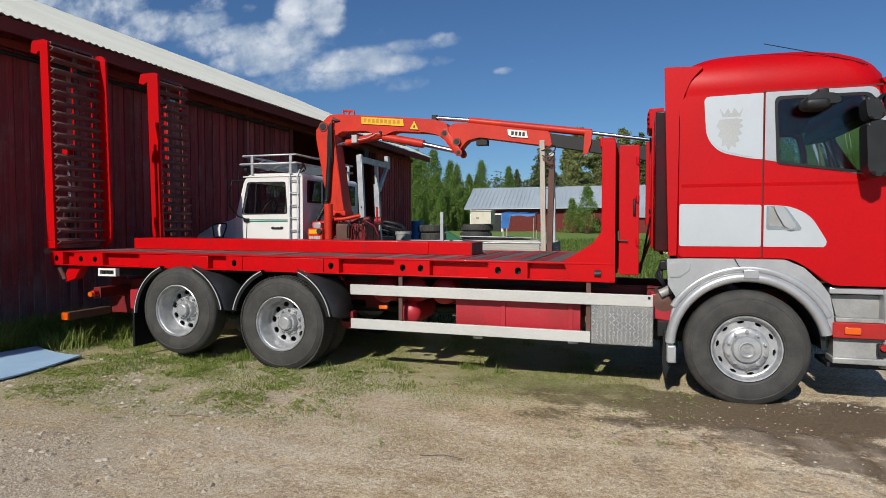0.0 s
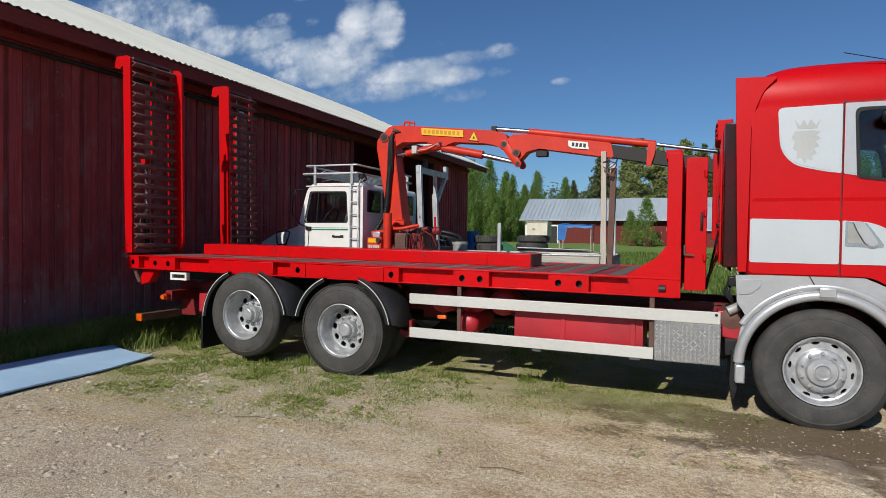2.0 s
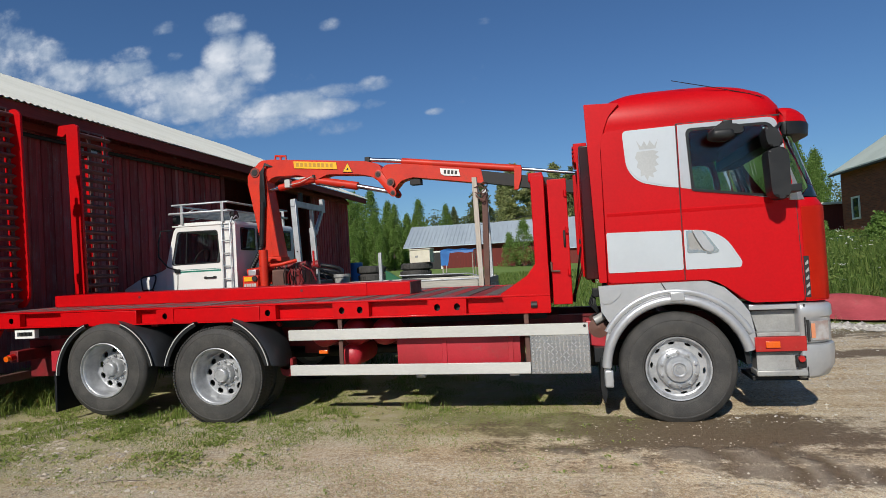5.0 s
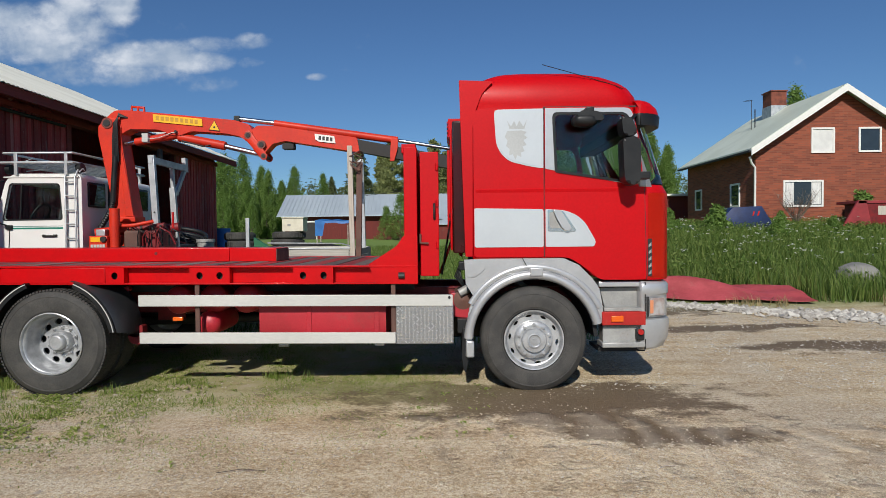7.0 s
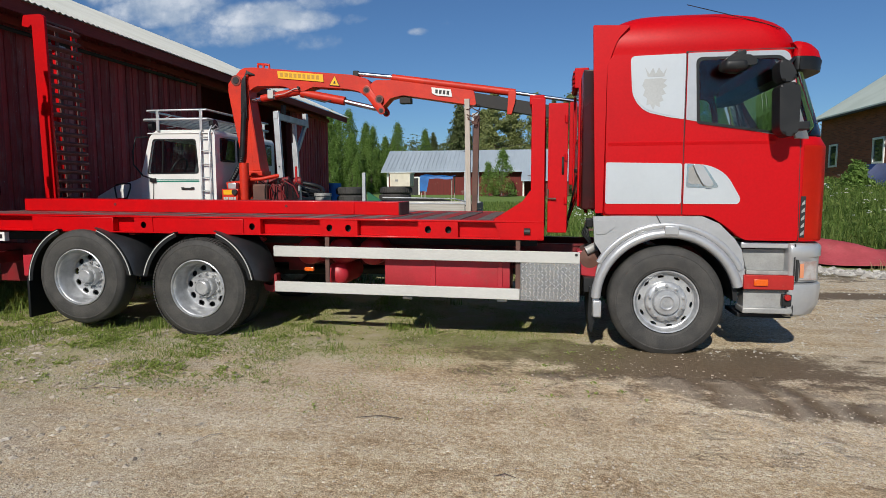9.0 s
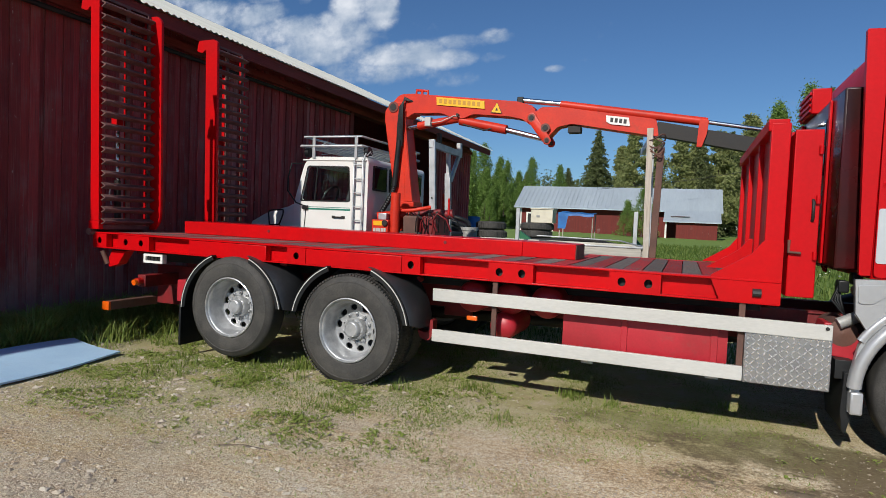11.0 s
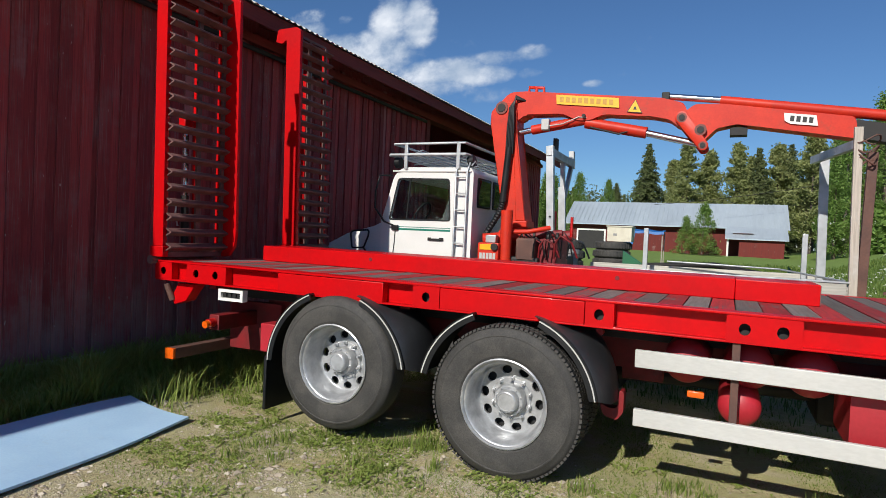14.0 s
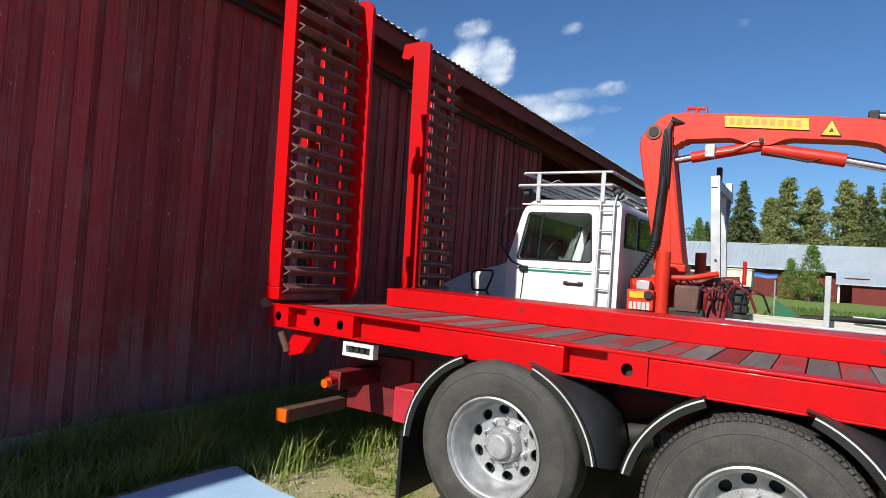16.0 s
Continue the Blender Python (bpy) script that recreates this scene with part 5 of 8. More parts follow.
# ---- the cab ----
C0, C1 = 6.41, 8.96
bm = B()
levels = [(1.31, 0.02, 2.0, 0.0, 0.05, 0.26), (1.95, 0.02, 2.0, 0.0, 0.05, 0.27), (2.02, 0.02, 1.96, 0.0, 0.05, 0.28), (2.74, 0.02, 1.74, 0.015, 0.06, 0.30), (2.80, 0.02, 1.72, 0.02, 0.08, 0.30),
          (2.83, 0.02, 1.715, 0.012, 0.08, 0.30), (2.92, 0.03, 1.69, 0.014, 0.10, 0.31), (3.0, 0.06, 1.64, 0.028, 0.13, 0.33), (3.06, 0.09, 1.57, 0.055, 0.16, 0.35), (3.11, 0.14, 1.47, 0.095, 0.19, 0.36), (3.15, 0.21, 1.34, 0.16, 0.22, 0.36), (3.18, 0.32, 1.16, 0.26, 0.22, 0.36), (3.20, 0.46, 0.95, 0.44, 0.2, 0.2)]
loft(bm, [plan_ring(z, xb, xf, C0 + i, C1 - i, rb, rf) for z, xb, xf, i, rb, rf in levels])
bm.faces.ensure_lookup_table()
gone = []
for f in bm.faces:
    m = f.calc_center_median()
    if 2.02 < m.z < 2.74 and len(f.verts) == 4 and (m.x > 1.45 or (m.x < 1.2 and m.x > 0.3)):
        gone.append(f)
bmesh.ops.delete(bm, geom=gone, context="FACES")
cab = part("cab", bm, RED, truck, "red cab with silver panels", 50)
plate("front_corner", rounded([(1.0, 1.31), (1.24, 1.10), (1.73, 1.085), (1.73, 1.31)], [0.05, 0.06, 0.02, 0]), "y", C0, C0 + 0.3, RED, cab)
bm = B()
loft(bm, [plan_ring(1.085, 1.45, 2.0, C0, C1, 0.05, 0.26), plan_ring(1.31, 1.45, 2.0, C0, C1, 0.05, 0.26)])
part("front_panel", bm, RED, cab, smooth=50)
bm = B()
ring = [plan_ring(z, 1.4, 2.003, C0 - 0.003, C1 + 0.003, 0.05, 0.26) for z in (1.10, 1.5, 1.94)]
rows = [[bm.verts.new(r_[k]) for k in range(6, 12)] for r_ in ring]
for q0, q1 in zip(rows, rows[1:]):
    for k in range(5):
        bm.faces.new((q0[k], q0[k + 1], q1[k + 1], q1[k]))
bmesh.ops.solidify(bm, geom=bm.faces[:], thickness=0.004)
part("corner_panel", bm, FRONT_RED, cab, "orange-red rounded corner panel", 60)
door_pts = rounded([(0.728, 2.785), (1.58, 2.785), (1.645, 2.5), (1.70, 2.0), (1.72, 1.09), (1.27, 1.09), (1.10, 1.225), (0.96, 1.318), (0.728, 1.322)], [0.03, 0.06, 0, 0, 0.03, 0.05, 0.05, 0.1, 0.01])
SURROUND = rounded([(0.732, 2.775), (1.575, 2.772), (1.635, 2.5), (1.665, 2.02), (1.50, 2.035), (0.732, 2.185)], [0.01, 0.07, 0, 0.02, 0, 0.01])
SEAL = rounded([(0.80, 2.735), (1.545, 2.728), (1.60, 2.5), (1.625, 2.045), (1.49, 2.045), (0.825, 2.148)], [0.06, 0.08, 0, 0.02, 0.0, 0.03], 5)
OPENING = rounded([(0.825, 2.712), (1.528, 2.705), (1.577, 2.5), (1.60, 2.066), (1.49, 2.066), (0.85, 2.170)], [0.06, 0.08, 0, 0.02, 0.0, 0.03], 5)
door = ring_plate("door", door_pts, OPENING, C0 - 0.014, C0 + 0.02, RED, cab, "red cab door")
ring_plate("door", [(x, z) for x, z in door_pts], OPENING, C1 - 0.02, C1 + 0.014, RED, cab, "red cab door")
bm = B()
prism(bm, rounded([(0.06, 2.775), (0.716, 2.785), (0.716, 1.322), (0.03, 1.322), (0.03, 2.7)], [0.05, 0.01, 0.01, 0.03, 0.06]), "y", C0 - 0.014, C0 + 0.02, 0.006)
sidep = part("side_panel", bm, RED, cab)
boxed("door_seam", (0.7185, 0.7255, C0 - 0.004, C0 + 0.001, 1.322, 2.785), INK, cab, "", 0)
boxed("door_seam", (0.72, 1.62, C0 - 0.003, C0 + 0.012, 2.779, 2.793), INK, cab, "", 0)
plate("door_seam", [(1.723, 1.09), (1.730, 1.09), (1.707, 2.0), (1.70, 2.0)], "y", C0 - 0.008, C0 + 0.001, INK, cab)
# swage line
bm = B()
prism(bm, [(C0 - 0.0145, 1.955), (C0 - 0.021, 1.985), (C0 - 0.0145, 1.995)], "x", 0.05, 0.714)
part("swage", bm, RED, sidep)
bm = B()
prism(bm, [(C0 - 0.0145, 1.955), (C0 - 0.021, 1.985), (C0 - 0.0145, 1.995)], "x", 0.73, 1.5)
part("swage", bm, RED, door)
# silver window surround, quarter panel, handle panels
ring_plate("window_surround", SURROUND, OPENING, C0 - 0.019, C0 - 0.0142, SILVER, door, "silver window surround")
win = ring_plate("side_window", SEAL, OPENING, C0 - 0.0235, C0 - 0.0192, PLASTIC, door, "black window seal")
plate("pane", OPENING, "y", C0 - 0.012, C0 - 0.006, CABGLASS, win, "clear tinted window glass").visible_shadow = False
plate("pane", OPENING, "y", C1 + 0.006, C1 + 0.012, CABGLASS, cab, "clear tinted window glass").visible_shadow = False
# inside the cab
boxed("side_lining", (0.03, 0.73, C1 - 0.02, C1 + 0.012, 1.32, 2.78), RED, cab)
for y in (C0 + 0.35, C1 - 0.85):
    st = plate("seat", rounded([(0.35, 1.62), (0.95, 1.62), (0.98, 1.74), (0.55, 1.76), (0.42, 2.32), (0.24, 2.30)], 0.05), "y", y, y + 0.5, SEAT, cab, "dark cloth driver seat", 0.03)
    plate("headrest", rounded([(0.24, 2.34), (0.36, 2.34), (0.34, 2.56), (0.22, 2.55)], 0.04), "y", y + 0.1, y + 0.4, SEAT, st, "", 0.03)
plate("dashboard", rounded([(1.45, 1.5), (1.92, 1.5), (1.90, 2.0), (1.62, 2.03), (1.45, 1.85)], 0.05), "y", C0 + 0.1, C1 - 0.1, PLASTIC, cab, "", 0.02)
bm = B()
pts = []
for k in range(25):
    a = 2 * math.pi * k / 24
    pts.append((1.30 + 0.10 * math.cos(a), C1 - 0.62 + 0.23 * math.sin(a), 2.0 + 0.20 * math.cos(a)))
tube(bm, pts, 0.018, 8)
part("steering_wheel", bm, PLASTIC, cab, "black steering wheel", 62)
boxed("bunk_wall", (0.06, 0.10, C0 + 0.1, C1 - 0.1, 1.35, 2.72), SEAT, cab, "", 0)
q = plate("quarter_panel", rounded([(0.232, 2.765), (0.714, 2.772), (0.714, 2.19), (0.60, 2.205), (0.36, 2.265), (0.255, 2.40)], [0.05, 0.01, 0.01, 0.1, 0.1, 0.12], 5), "y", C0 - 0.019, C0 - 0.012, PANEL, sidep, "silver-white quarter panel with pale emblem")
plate("quarter_pane", rounded([(0.245, 2.752), (0.635, 2.757), (0.635, 2.215), (0.58, 2.222), (0.37, 2.28), (0.27, 2.40)], [0.05, 0.04, 0.02, 0.1, 0.1, 0.12], 5), "y", C0 - 0.023, C0 - 0.017, PANEL, q)
bm = B()
for pts in ([(0.36, 2.66), (0.40, 2.60), (0.43, 2.655), (0.455, 2.60), (0.48, 2.655), (0.52, 2.60), (0.555, 2.66), (0.53, 2.575), (0.385, 2.575)],
            [(0.36, 2.555), (0.50, 2.56), (0.555, 2.545), (0.525, 2.515), (0.56, 2.49), (0.52, 2.465), (0.55, 2.42), (0.51, 2.405), (0.53, 2.36), (0.495, 2.345), (0.50, 2.30), (0.46, 2.32), (0.44, 2.275), (0.415, 2.33), (0.38, 2.32), (0.385, 2.38), (0.35, 2.41), (0.365, 2.46), (0.34, 2.50)]):
    prism(bm, pts, "y", C0 - 0.0245, C0 - 0.022)
part("emblem", bm, SHADE, q, "pale crowned shield emblem")
plate("panel_rear", rounded([(0.035, 1.806), (0.712, 1.79), (0.712, 1.42), (0.035, 1.42)], 0.02), "y", C0 - 0.0195, C0 - 0.012, PANEL, sidep, "pale silver panel")
hp = plate("panel_door", rounded([(0.732, 1.79), (0.95, 1.775), (1.10, 1.69), (1.225, 1.47), (1.21, 1.42), (0.732, 1.42)], [0.01, 0.1, 0.12, 0.05, 0.03, 0.01], 5), "y", C0 - 0.0195, C0 - 0.012, PANEL, door, "pale silver panel")
plate("handle_recess", rounded([(0.752, 1.785), (0.905, 1.77), (1.03, 1.585), (1.02, 1.565), (0.752, 1.572)], 0.018), "y", C0 - 0.0235, C0 - 0.018, CHROME, hp, "bright handle recess")
plate("recess_floor", rounded([(0.768, 1.765), (0.895, 1.752), (0.93, 1.60), (0.768, 1.602)], 0.03), "y", C0 - 0.0255, C0 - 0.0232, STEPGREY, hp)
bm = B()
prism(bm, rounded([(0.80, 1.785), (0.875, 1.78), (0.985, 1.60), (0.965, 1.575), (0.90, 1.585), (0.835, 1.70)], 0.02), "y", C0 - 0.055, C0 - 0.025, 0.008)
part("door_handle", bm, SILVER, hp, "silver door handle")
# air deflector behind the cab
bm = B()
prism(bm, rounded([(-0.105, 3.06), (0.23, 3.045), (0.12, 2.93), (0.06, 2.78), (0.022, 2.6), (0.018, 1.33), (-0.055, 1.33)], [0.01, 0.02, 0.05, 0.05, 0.0, 0.0, 0.01]), "y", C0 - 0.004, C0 + 0.05, 0.004)
part("air_deflector", bm, RED, cab, "red side air deflector")
bm = B()
prism(bm, [(0.0, 2.55), (0.0, 3.03), (0.215, 3.03), (0.13, 2.95), (0.07, 2.80), (0.03, 2.6)], "y", C0 + 0.05, C0 + 0.42)
part("deflector_web", bm, RED, cab)
# windscreen and pillar
bm = B()
for z0, z1, x0, x1 in ((2.03, 2.72, 1.962, 1.752),):
    lo = plan_ring(z0, 0.3, x0, C0, C1, 0.05, 0.28)
    hi = plan_ring(z1, 0.3, x1, C0 + 0.014, C1 - 0.014, 0.05, 0.30)
    keep = range(7, 17)
    off = 0.006
    vs0 = [bm.verts.new((lo[k][0] + off, lo[k][1] + (-off if k < 12 else off), lo[k][2])) for k in keep]
    vs1 = [bm.verts.new((hi[k][0] + off, hi[k][1] + (-off if k < 12 else off), hi[k][2])) for k in keep]
    for k in range(len(vs0) - 1):
        bm.faces.new((vs0[k], vs0[k + 1], vs1[k + 1], vs1[k]))
part("windscreen", bm, CABGLASS, cab, "green-tinted windscreen", 60).visible_shadow = False
bm = B()
lo, hi = plan_ring(2.0, 0.3, 1.972, C0, C1, 0.05, 0.28), plan_ring(2.75, 0.3, 1.745, C0 + 0.012, C1 - 0.012, 0.05, 0.30)
vs = [(bm.verts.new(Vector(lo[k]) + Vector((0.003, -0.004, 0))), bm.verts.new(Vector(hi[k]) + Vector((0.003, -0.004, 0)))) for k in (6, 7)]
for p0, p1 in zip(vs, vs[1:]):
    bm.faces.new((p0[0], p1[0], p1[1], p0[1]))
bmesh.ops.solidify(bm, geom=bm.faces[:], thickness=0.01)
part("windscreen_pillar", bm, SILVER, cab, "silver windscreen pillar", 60)
# sun visor
bm = B()
loft(bm, [plan_ring(2.60, 1.62, 1.91, C0 - 0.015, C1 + 0.015, 0.05, 0.25), plan_ring(2.70, 1.61, 1.92, C0 - 0.02, C1 + 0.02, 0.05, 0.25), plan_ring(2.715, 1.61, 1.91, C0 - 0.018, C1 + 0.018, 0.05, 0.25)])
visor = part("sun_visor", bm, PLASTIC, cab, "black sun visor with red top", 50)
bm = B()
loft(bm, [plan_ring(2.716, 1.615, 1.91, C0 - 0.018, C1 + 0.018, 0.05, 0.25), plan_ring(2.78, 1.62, 1.89, C0 - 0.016, C1 + 0.016, 0.05, 0.25), plan_ring(2.83, 1.63, 1.83, C0 - 0.004, C1 + 0.004, 0.05, 0.22), plan_ring(2.85, 1.62, 1.78, C0 + 0.03, C1 - 0.03, 0.05, 0.15)])
part("visor_top", bm, RED, visor, smooth=50)
pipe("aerial", [(1.52, 6.47, 2.97), (1.40, 6.46, 3.015), (1.05, 6.46, 3.12), (0.72, 6.46, 3.215)], 0.0038, PLASTIC, cab, "thin whip aerial", 5)


# mirrors
def blob(name, x0, x1, y0, y1, z0, z1, mat, parent, label="", n=5):
    """A rounded housing: rings that swell from both ends."""
    bm = B()
    rings = []
    for k in range(9):
        u = k / 8
        s = (1 - abs(2 * u - 1) ** 3.2) ** 0.45 if 0 < u < 1 else 0.35
        mx, my = (x0 + x1) / 2, (y0 + y1) / 2
        hx, hy = (x1 - x0) / 2 * s, (y1 - y0) / 2 * s
        r = min(hx, hy) * 0.7
        rings.append(plan_ring(z0 + (z1 - z0) * u, mx - hx, mx + hx, my - hy, my + hy, r, r, n))
    loft(bm, rings)
    return part(name, bm, mat, parent, label, 60)


mir = plate("mirror", rounded([(1.41, 2.43), (1.555, 2.455), (1.578, 2.38), (1.578, 2.06), (1.55, 1.995), (1.45, 2.005), (1.425, 2.07)], [0.03, 0.04, 0.05, 0.05, 0.03, 0.04, 0.03]), "y", 6.10, 6.29, PLASTIC, cab, "tall black door mirror", 0.028)
plate("wide_angle_mirror", rounded([(1.403, 2.635), (1.47, 2.645), (1.505, 2.60), (1.552, 2.50), (1.535, 2.462), (1.435, 2.448), (1.41, 2.52)], 0.03), "y", 6.11, 6.29, PLASTIC, mir, "", 0.024)
boxed("mirror_arm", (1.57, 1.70, 6.20, 6.42, 2.06, 2.13), PLASTIC, mir, "", 0.01)
boxed("mirror_hinge", (1.645, 1.715, 6.37, 6.405, 2.0, 2.14), PANEL, mir, "white hinge bracket", 0.008)
pipe("mirror_stay", [(1.50, 6.22, 2.60), (1.58, 6.3, 2.68), (1.62, 6.41, 2.70)], 0.016, PLASTIC, mir)
km = blob("kerb_mirror", 0.965, 1.20, 6.16, 6.34, 2.56, 2.68, PLASTIC, cab, "black kerb-view mirror")
plate("mirror_hood", rounded([(0.985, 2.655), (1.05, 2.712), (1.215, 2.695), (1.262, 2.632), (1.235, 2.612), (1.10, 2.612)], 0.02), "y", 6.17, 6.34, PLASTIC, km, "", 0.012)
boxed("mirror_bracket", (1.09, 1.17, 6.2, 6.40, 2.70, 2.745), PLASTIC, km, "", 0.012)

# wheel arch, steps, bumper
arch_in = arc(0.615, 0.50, 0.615, 16, 196, 26)
outer = [(-0.062, 0.345), (-0.06, 0.62), (-0.02, 0.83), (0.03, 0.93), (-0.055, 1.05), (-0.07, 1.30), (0.20, 1.312), (0.9, 1.312), (1.06, 1.24), (1.20, 1.10), (1.265, 1.0), (1.29, 0.86), (1.31, 0.66)]
bm = B()
prism(bm, outer + arch_in, "y", 6.415, 6.47, 0.004)
fender = part("fender", bm, SILVER, truck, "silver wheel-arch fender")
bm = B()
sect = [(0.604, 0.06), (0.600, 0.012), (0.606, -0.012), (0.622, -0.030), (0.650, -0.034), (0.676, -0.024), (0.690, -0.004), (0.692, 0.03)]
lathe(bm, sect, (0.615, 6.405, 0.50), 40, 14, 178)
part("arch_flare", bm, SILVER, fender, "rounded silver arch flare", 50)
bm = B()
sect = [(0.690, 0.03), (0.692, 0.004), (0.700, -0.004), (0.722, -0.008), (0.740, -0.004), (0.748, 0.004), (0.75, 0.02)]
lathe(bm, sect, (0.615, 6.407, 0.50), 30, 26, 150)
part("arch_band", bm, SILVER, fender, "outer silver band of the arch", 50)
boxed("arch_foot", (-0.06, 0.022, 6.372, 6.43, 0.335, 0.50), SILVER, fender, "", 0.016)
bm = B()
prism(bm, arc(0.615, 0.50, 0.64, 2, 190, 26) + arc(0.615, 0.50, 0.60, 2, 190, 26)[::-1], "y", 6.45, 7.15)
part("arch_liner", bm, PLASTIC, fender)
plate("fender_cover", rounded([(-0.05, 1.26), (0.14, 1.27), (0.13, 1.20), (0.04, 1.13), (-0.045, 1.13)], 0.02), "y", 6.405, 6.416, SILVER, fender, "", 0.002)
plate("fender_seam", [(0.500, 1.312), (0.507, 1.312), (0.567, 1.20), (0.560, 1.20)], "y", 6.402, 6.416, INK, fender)
boxed("arch_clip", (0.575, 0.70, 6.36, 6.40, 1.135, 1.215), SILVER, fender, "", 0.008)
plate("wheel_flap", [(-0.09, 0.62), (-0.05, 0.62), (-0.03, 0.30), (-0.06, 0.17), (-0.085, 0.2), (-0.10, 0.34)], "y", 6.45, 7.0, PLASTIC, truck, "torn black mud flap", 0.004)
bm = B()
loft(bm, [plan_ring(z, 1.66, xf, C0 - i, C1 + i, 0.03, 0.27) for z, xf, i in ((0.385, 1.93, -0.04), (0.41, 1.97, -0.01), (0.50, 2.01, 0.008), (0.64, 2.02, 0.012), (0.69, 2.015, 0.008), (0.70, 1.99, -0.01))])
loft(bm, [plan_ring(z, 1.66, xf, C0 - i, C1 + i, 0.03, 0.27) for z, xf, i in ((0.708, 1.99, -0.01), (0.714, 2.0, 0.0), (0.93, 2.0, 0.0), (0.945, 2.012, 0.010), (1.03, 2.012, 0.010), (1.05, 2.0, 0.0), (1.07, 1.97, -0.02))])
bumper = part("bumper", bm, SILVER, truck, "silver front bumper", 40)
bm = B()
lo = plan_ring(0.735, 1.66, 2.022, C0 - 0.018, C1 + 0.018, 0.03, 0.27)
hi = plan_ring(0.905, 1.66, 2.022, C0 - 0.018, C1 + 0.018, 0.03, 0.27)
vs = [(bm.verts.new(lo[k]), bm.verts.new(hi[k])) for k in range(6, 9)]
for p0, p1 in zip(vs, vs[1:]):
    bm.faces.new((p0[0], p1[0], p1[1], p0[1]))
lamp = part("headlamp", bm, CLEARLENS, bumper, "clear headlamp with pinkish reflector", 60)
boxed("lamp_surround", (1.722, 1.742, C0 - 0.022, C0 + 0.05, 0.722, 0.918), INK, lamp, "", 0.002)
boxed("indicator", (1.752, 1.785, C0 - 0.0225, C0 - 0.0185, 0.755, 0.885), SALMON, lamp, "salmon-orange indicator half", 0)
boxed("corner_gap", (1.705, 1.716, C0 - 0.008, C0 + 0.10, 0.40, 1.06), INK, bumper, "", 0)
boxed("strip_gap", (1.29, 1.70, 6.405, 6.50, 0.625, 0.638), INK, bumper, "", 0)
boxed("step_top", (1.262, 1.70, 6.44, 6.9, 1.015, 1.07), SILVER, bumper, "", 0.01)
bm = B()
prism(bm, rounded([(1.29, 1.0), (1.70, 1.0), (1.70, 0.80), (1.34, 0.80)], 0.03), "y", 6.52, 6.56)
part("step_well", bm, STEPGREY, bumper, "scuffed grey step well")
boxed("step_tread", (1.31, 1.70, 6.42, 6.56, 0.775, 0.81), STEPGREY, bumper)
boxed("step_strip", (1.285, 1.712, 6.395, 6.45, 0.64, 0.773), FADED_RED, bumper, "faded red step strip", 0.006)
boxed("turn_lamp", (1.37, 1.49, 6.378, 6.396, 0.675, 0.735), AMBER, bumper, "amber turn lamp", 0.006)
bm = B()
box(bm, 1.30, 1.70, 6.44, 6.6, 0.47, 0.64)
box(bm, 1.285, 1.715, 6.40, 6.62, 0.415, 0.47, 0.012)
part("lower_step", bm, STEPGREY, bumper, "worn lower step")
boxed("tow_socket", (1.62, 1.70, 6.39, 6.45, 0.49, 0.60), PLASTIC, bumper, "", 0.01)
pipe("socket_cap", [(1.655, 6.36, 0.575), (1.655, 6.40, 0.575)], 0.028, REDLENS, bumper)
bm = B()
for k in range(5):
    prism(bm, [(1.744, 1.135 + k * 0.068), (1.770, 1.150 + k * 0.068), (1.770, 1.185 + k * 0.068), (1.744, 1.155 + k * 0.068)], "y", C0 - 0.010, C0 + 0.03)
boxed("vent_slot", (1.735, 1.778, C0 - 0.004, C0 + 0.02, 1.12, 1.49), INK, cab, "", 0)
part("corner_vent", bm, STEPGREY, cab, "slatted corner vent")
boxed("under_step_edge", (1.27, 1.74, 6.5, 6.9, 0.36, 0.40), PLASTIC, bumper)

# ---- the white crane truck behind the lorry ----
U0, U1 = 9.68, 11.85
mog = root("crane_truck", (-5.0, 10.7, 0.0), "white high-cab utility truck with orange loading crane", "truck")
bm = B()
side_pts = rounded([(-7.17, 1.15), (-7.17, 1.80), (-6.985, 2.44), (-6.86, 2.545), (-5.86, 2.535), (-5.82, 2.47), (-5.82, 1.15)], [0, 0.02, 0.1, 0.1, 0.06, 0.03, 0])
MOPEN = rounded([(-7.02, 1.845), (-6.90, 2.38), (-6.16, 2.37), (-6.13, 1.85)], 0.05)
prism(bm, side_pts, "y", U0 + 0.02, U1 - 0.02, 0.0)
gone = [f for f in bm.faces if len(f.verts) > 4 or (-7.16 < f.calc_center_median().x < -7.0 and 1.9 < f.calc_center_median().z < 2.4)]
bmesh.ops.delete(bm, geom=gone, context="FACES")
mcab = part("cab", bm, WHITE, mog, "white square cab with green stripe", 45)
for y0, y1 in ((U0, U0 + 0.02), (U1 - 0.02, U1)):
    ring_plate("cab_side", side_pts, MOPEN, y0, y1, WHITE, mcab)
for y in (U0 + 0.2, U1 - 0.75):
    plate("seat", rounded([(-6.75, 1.45), (-6.25, 1.45), (-6.12, 2.05), (-6.25, 2.12), (-6.38, 1.62), (-6.75, 1.62)], 0.05), "y", y, y + 0.5, SEAT, mcab, "dark cab seat", 0.03)
bm = B()
tube(bm, [(-6.80 + 0.1 * math.cos(a), U0 + 0.5 + 0.2 * math.sin(a), 1.92 + 0.18 * math.cos(a)) for a in np.linspace(0, 2 * math.pi, 21)], 0.016, 7)
part("steering_wheel", bm, PLASTIC, mcab, "black steering wheel", 62)
boxed("dashboard", (-7.12, -6.90, U0 + 0.1, U1 - 0.1, 1.5, 1.82), PLASTIC, mcab)
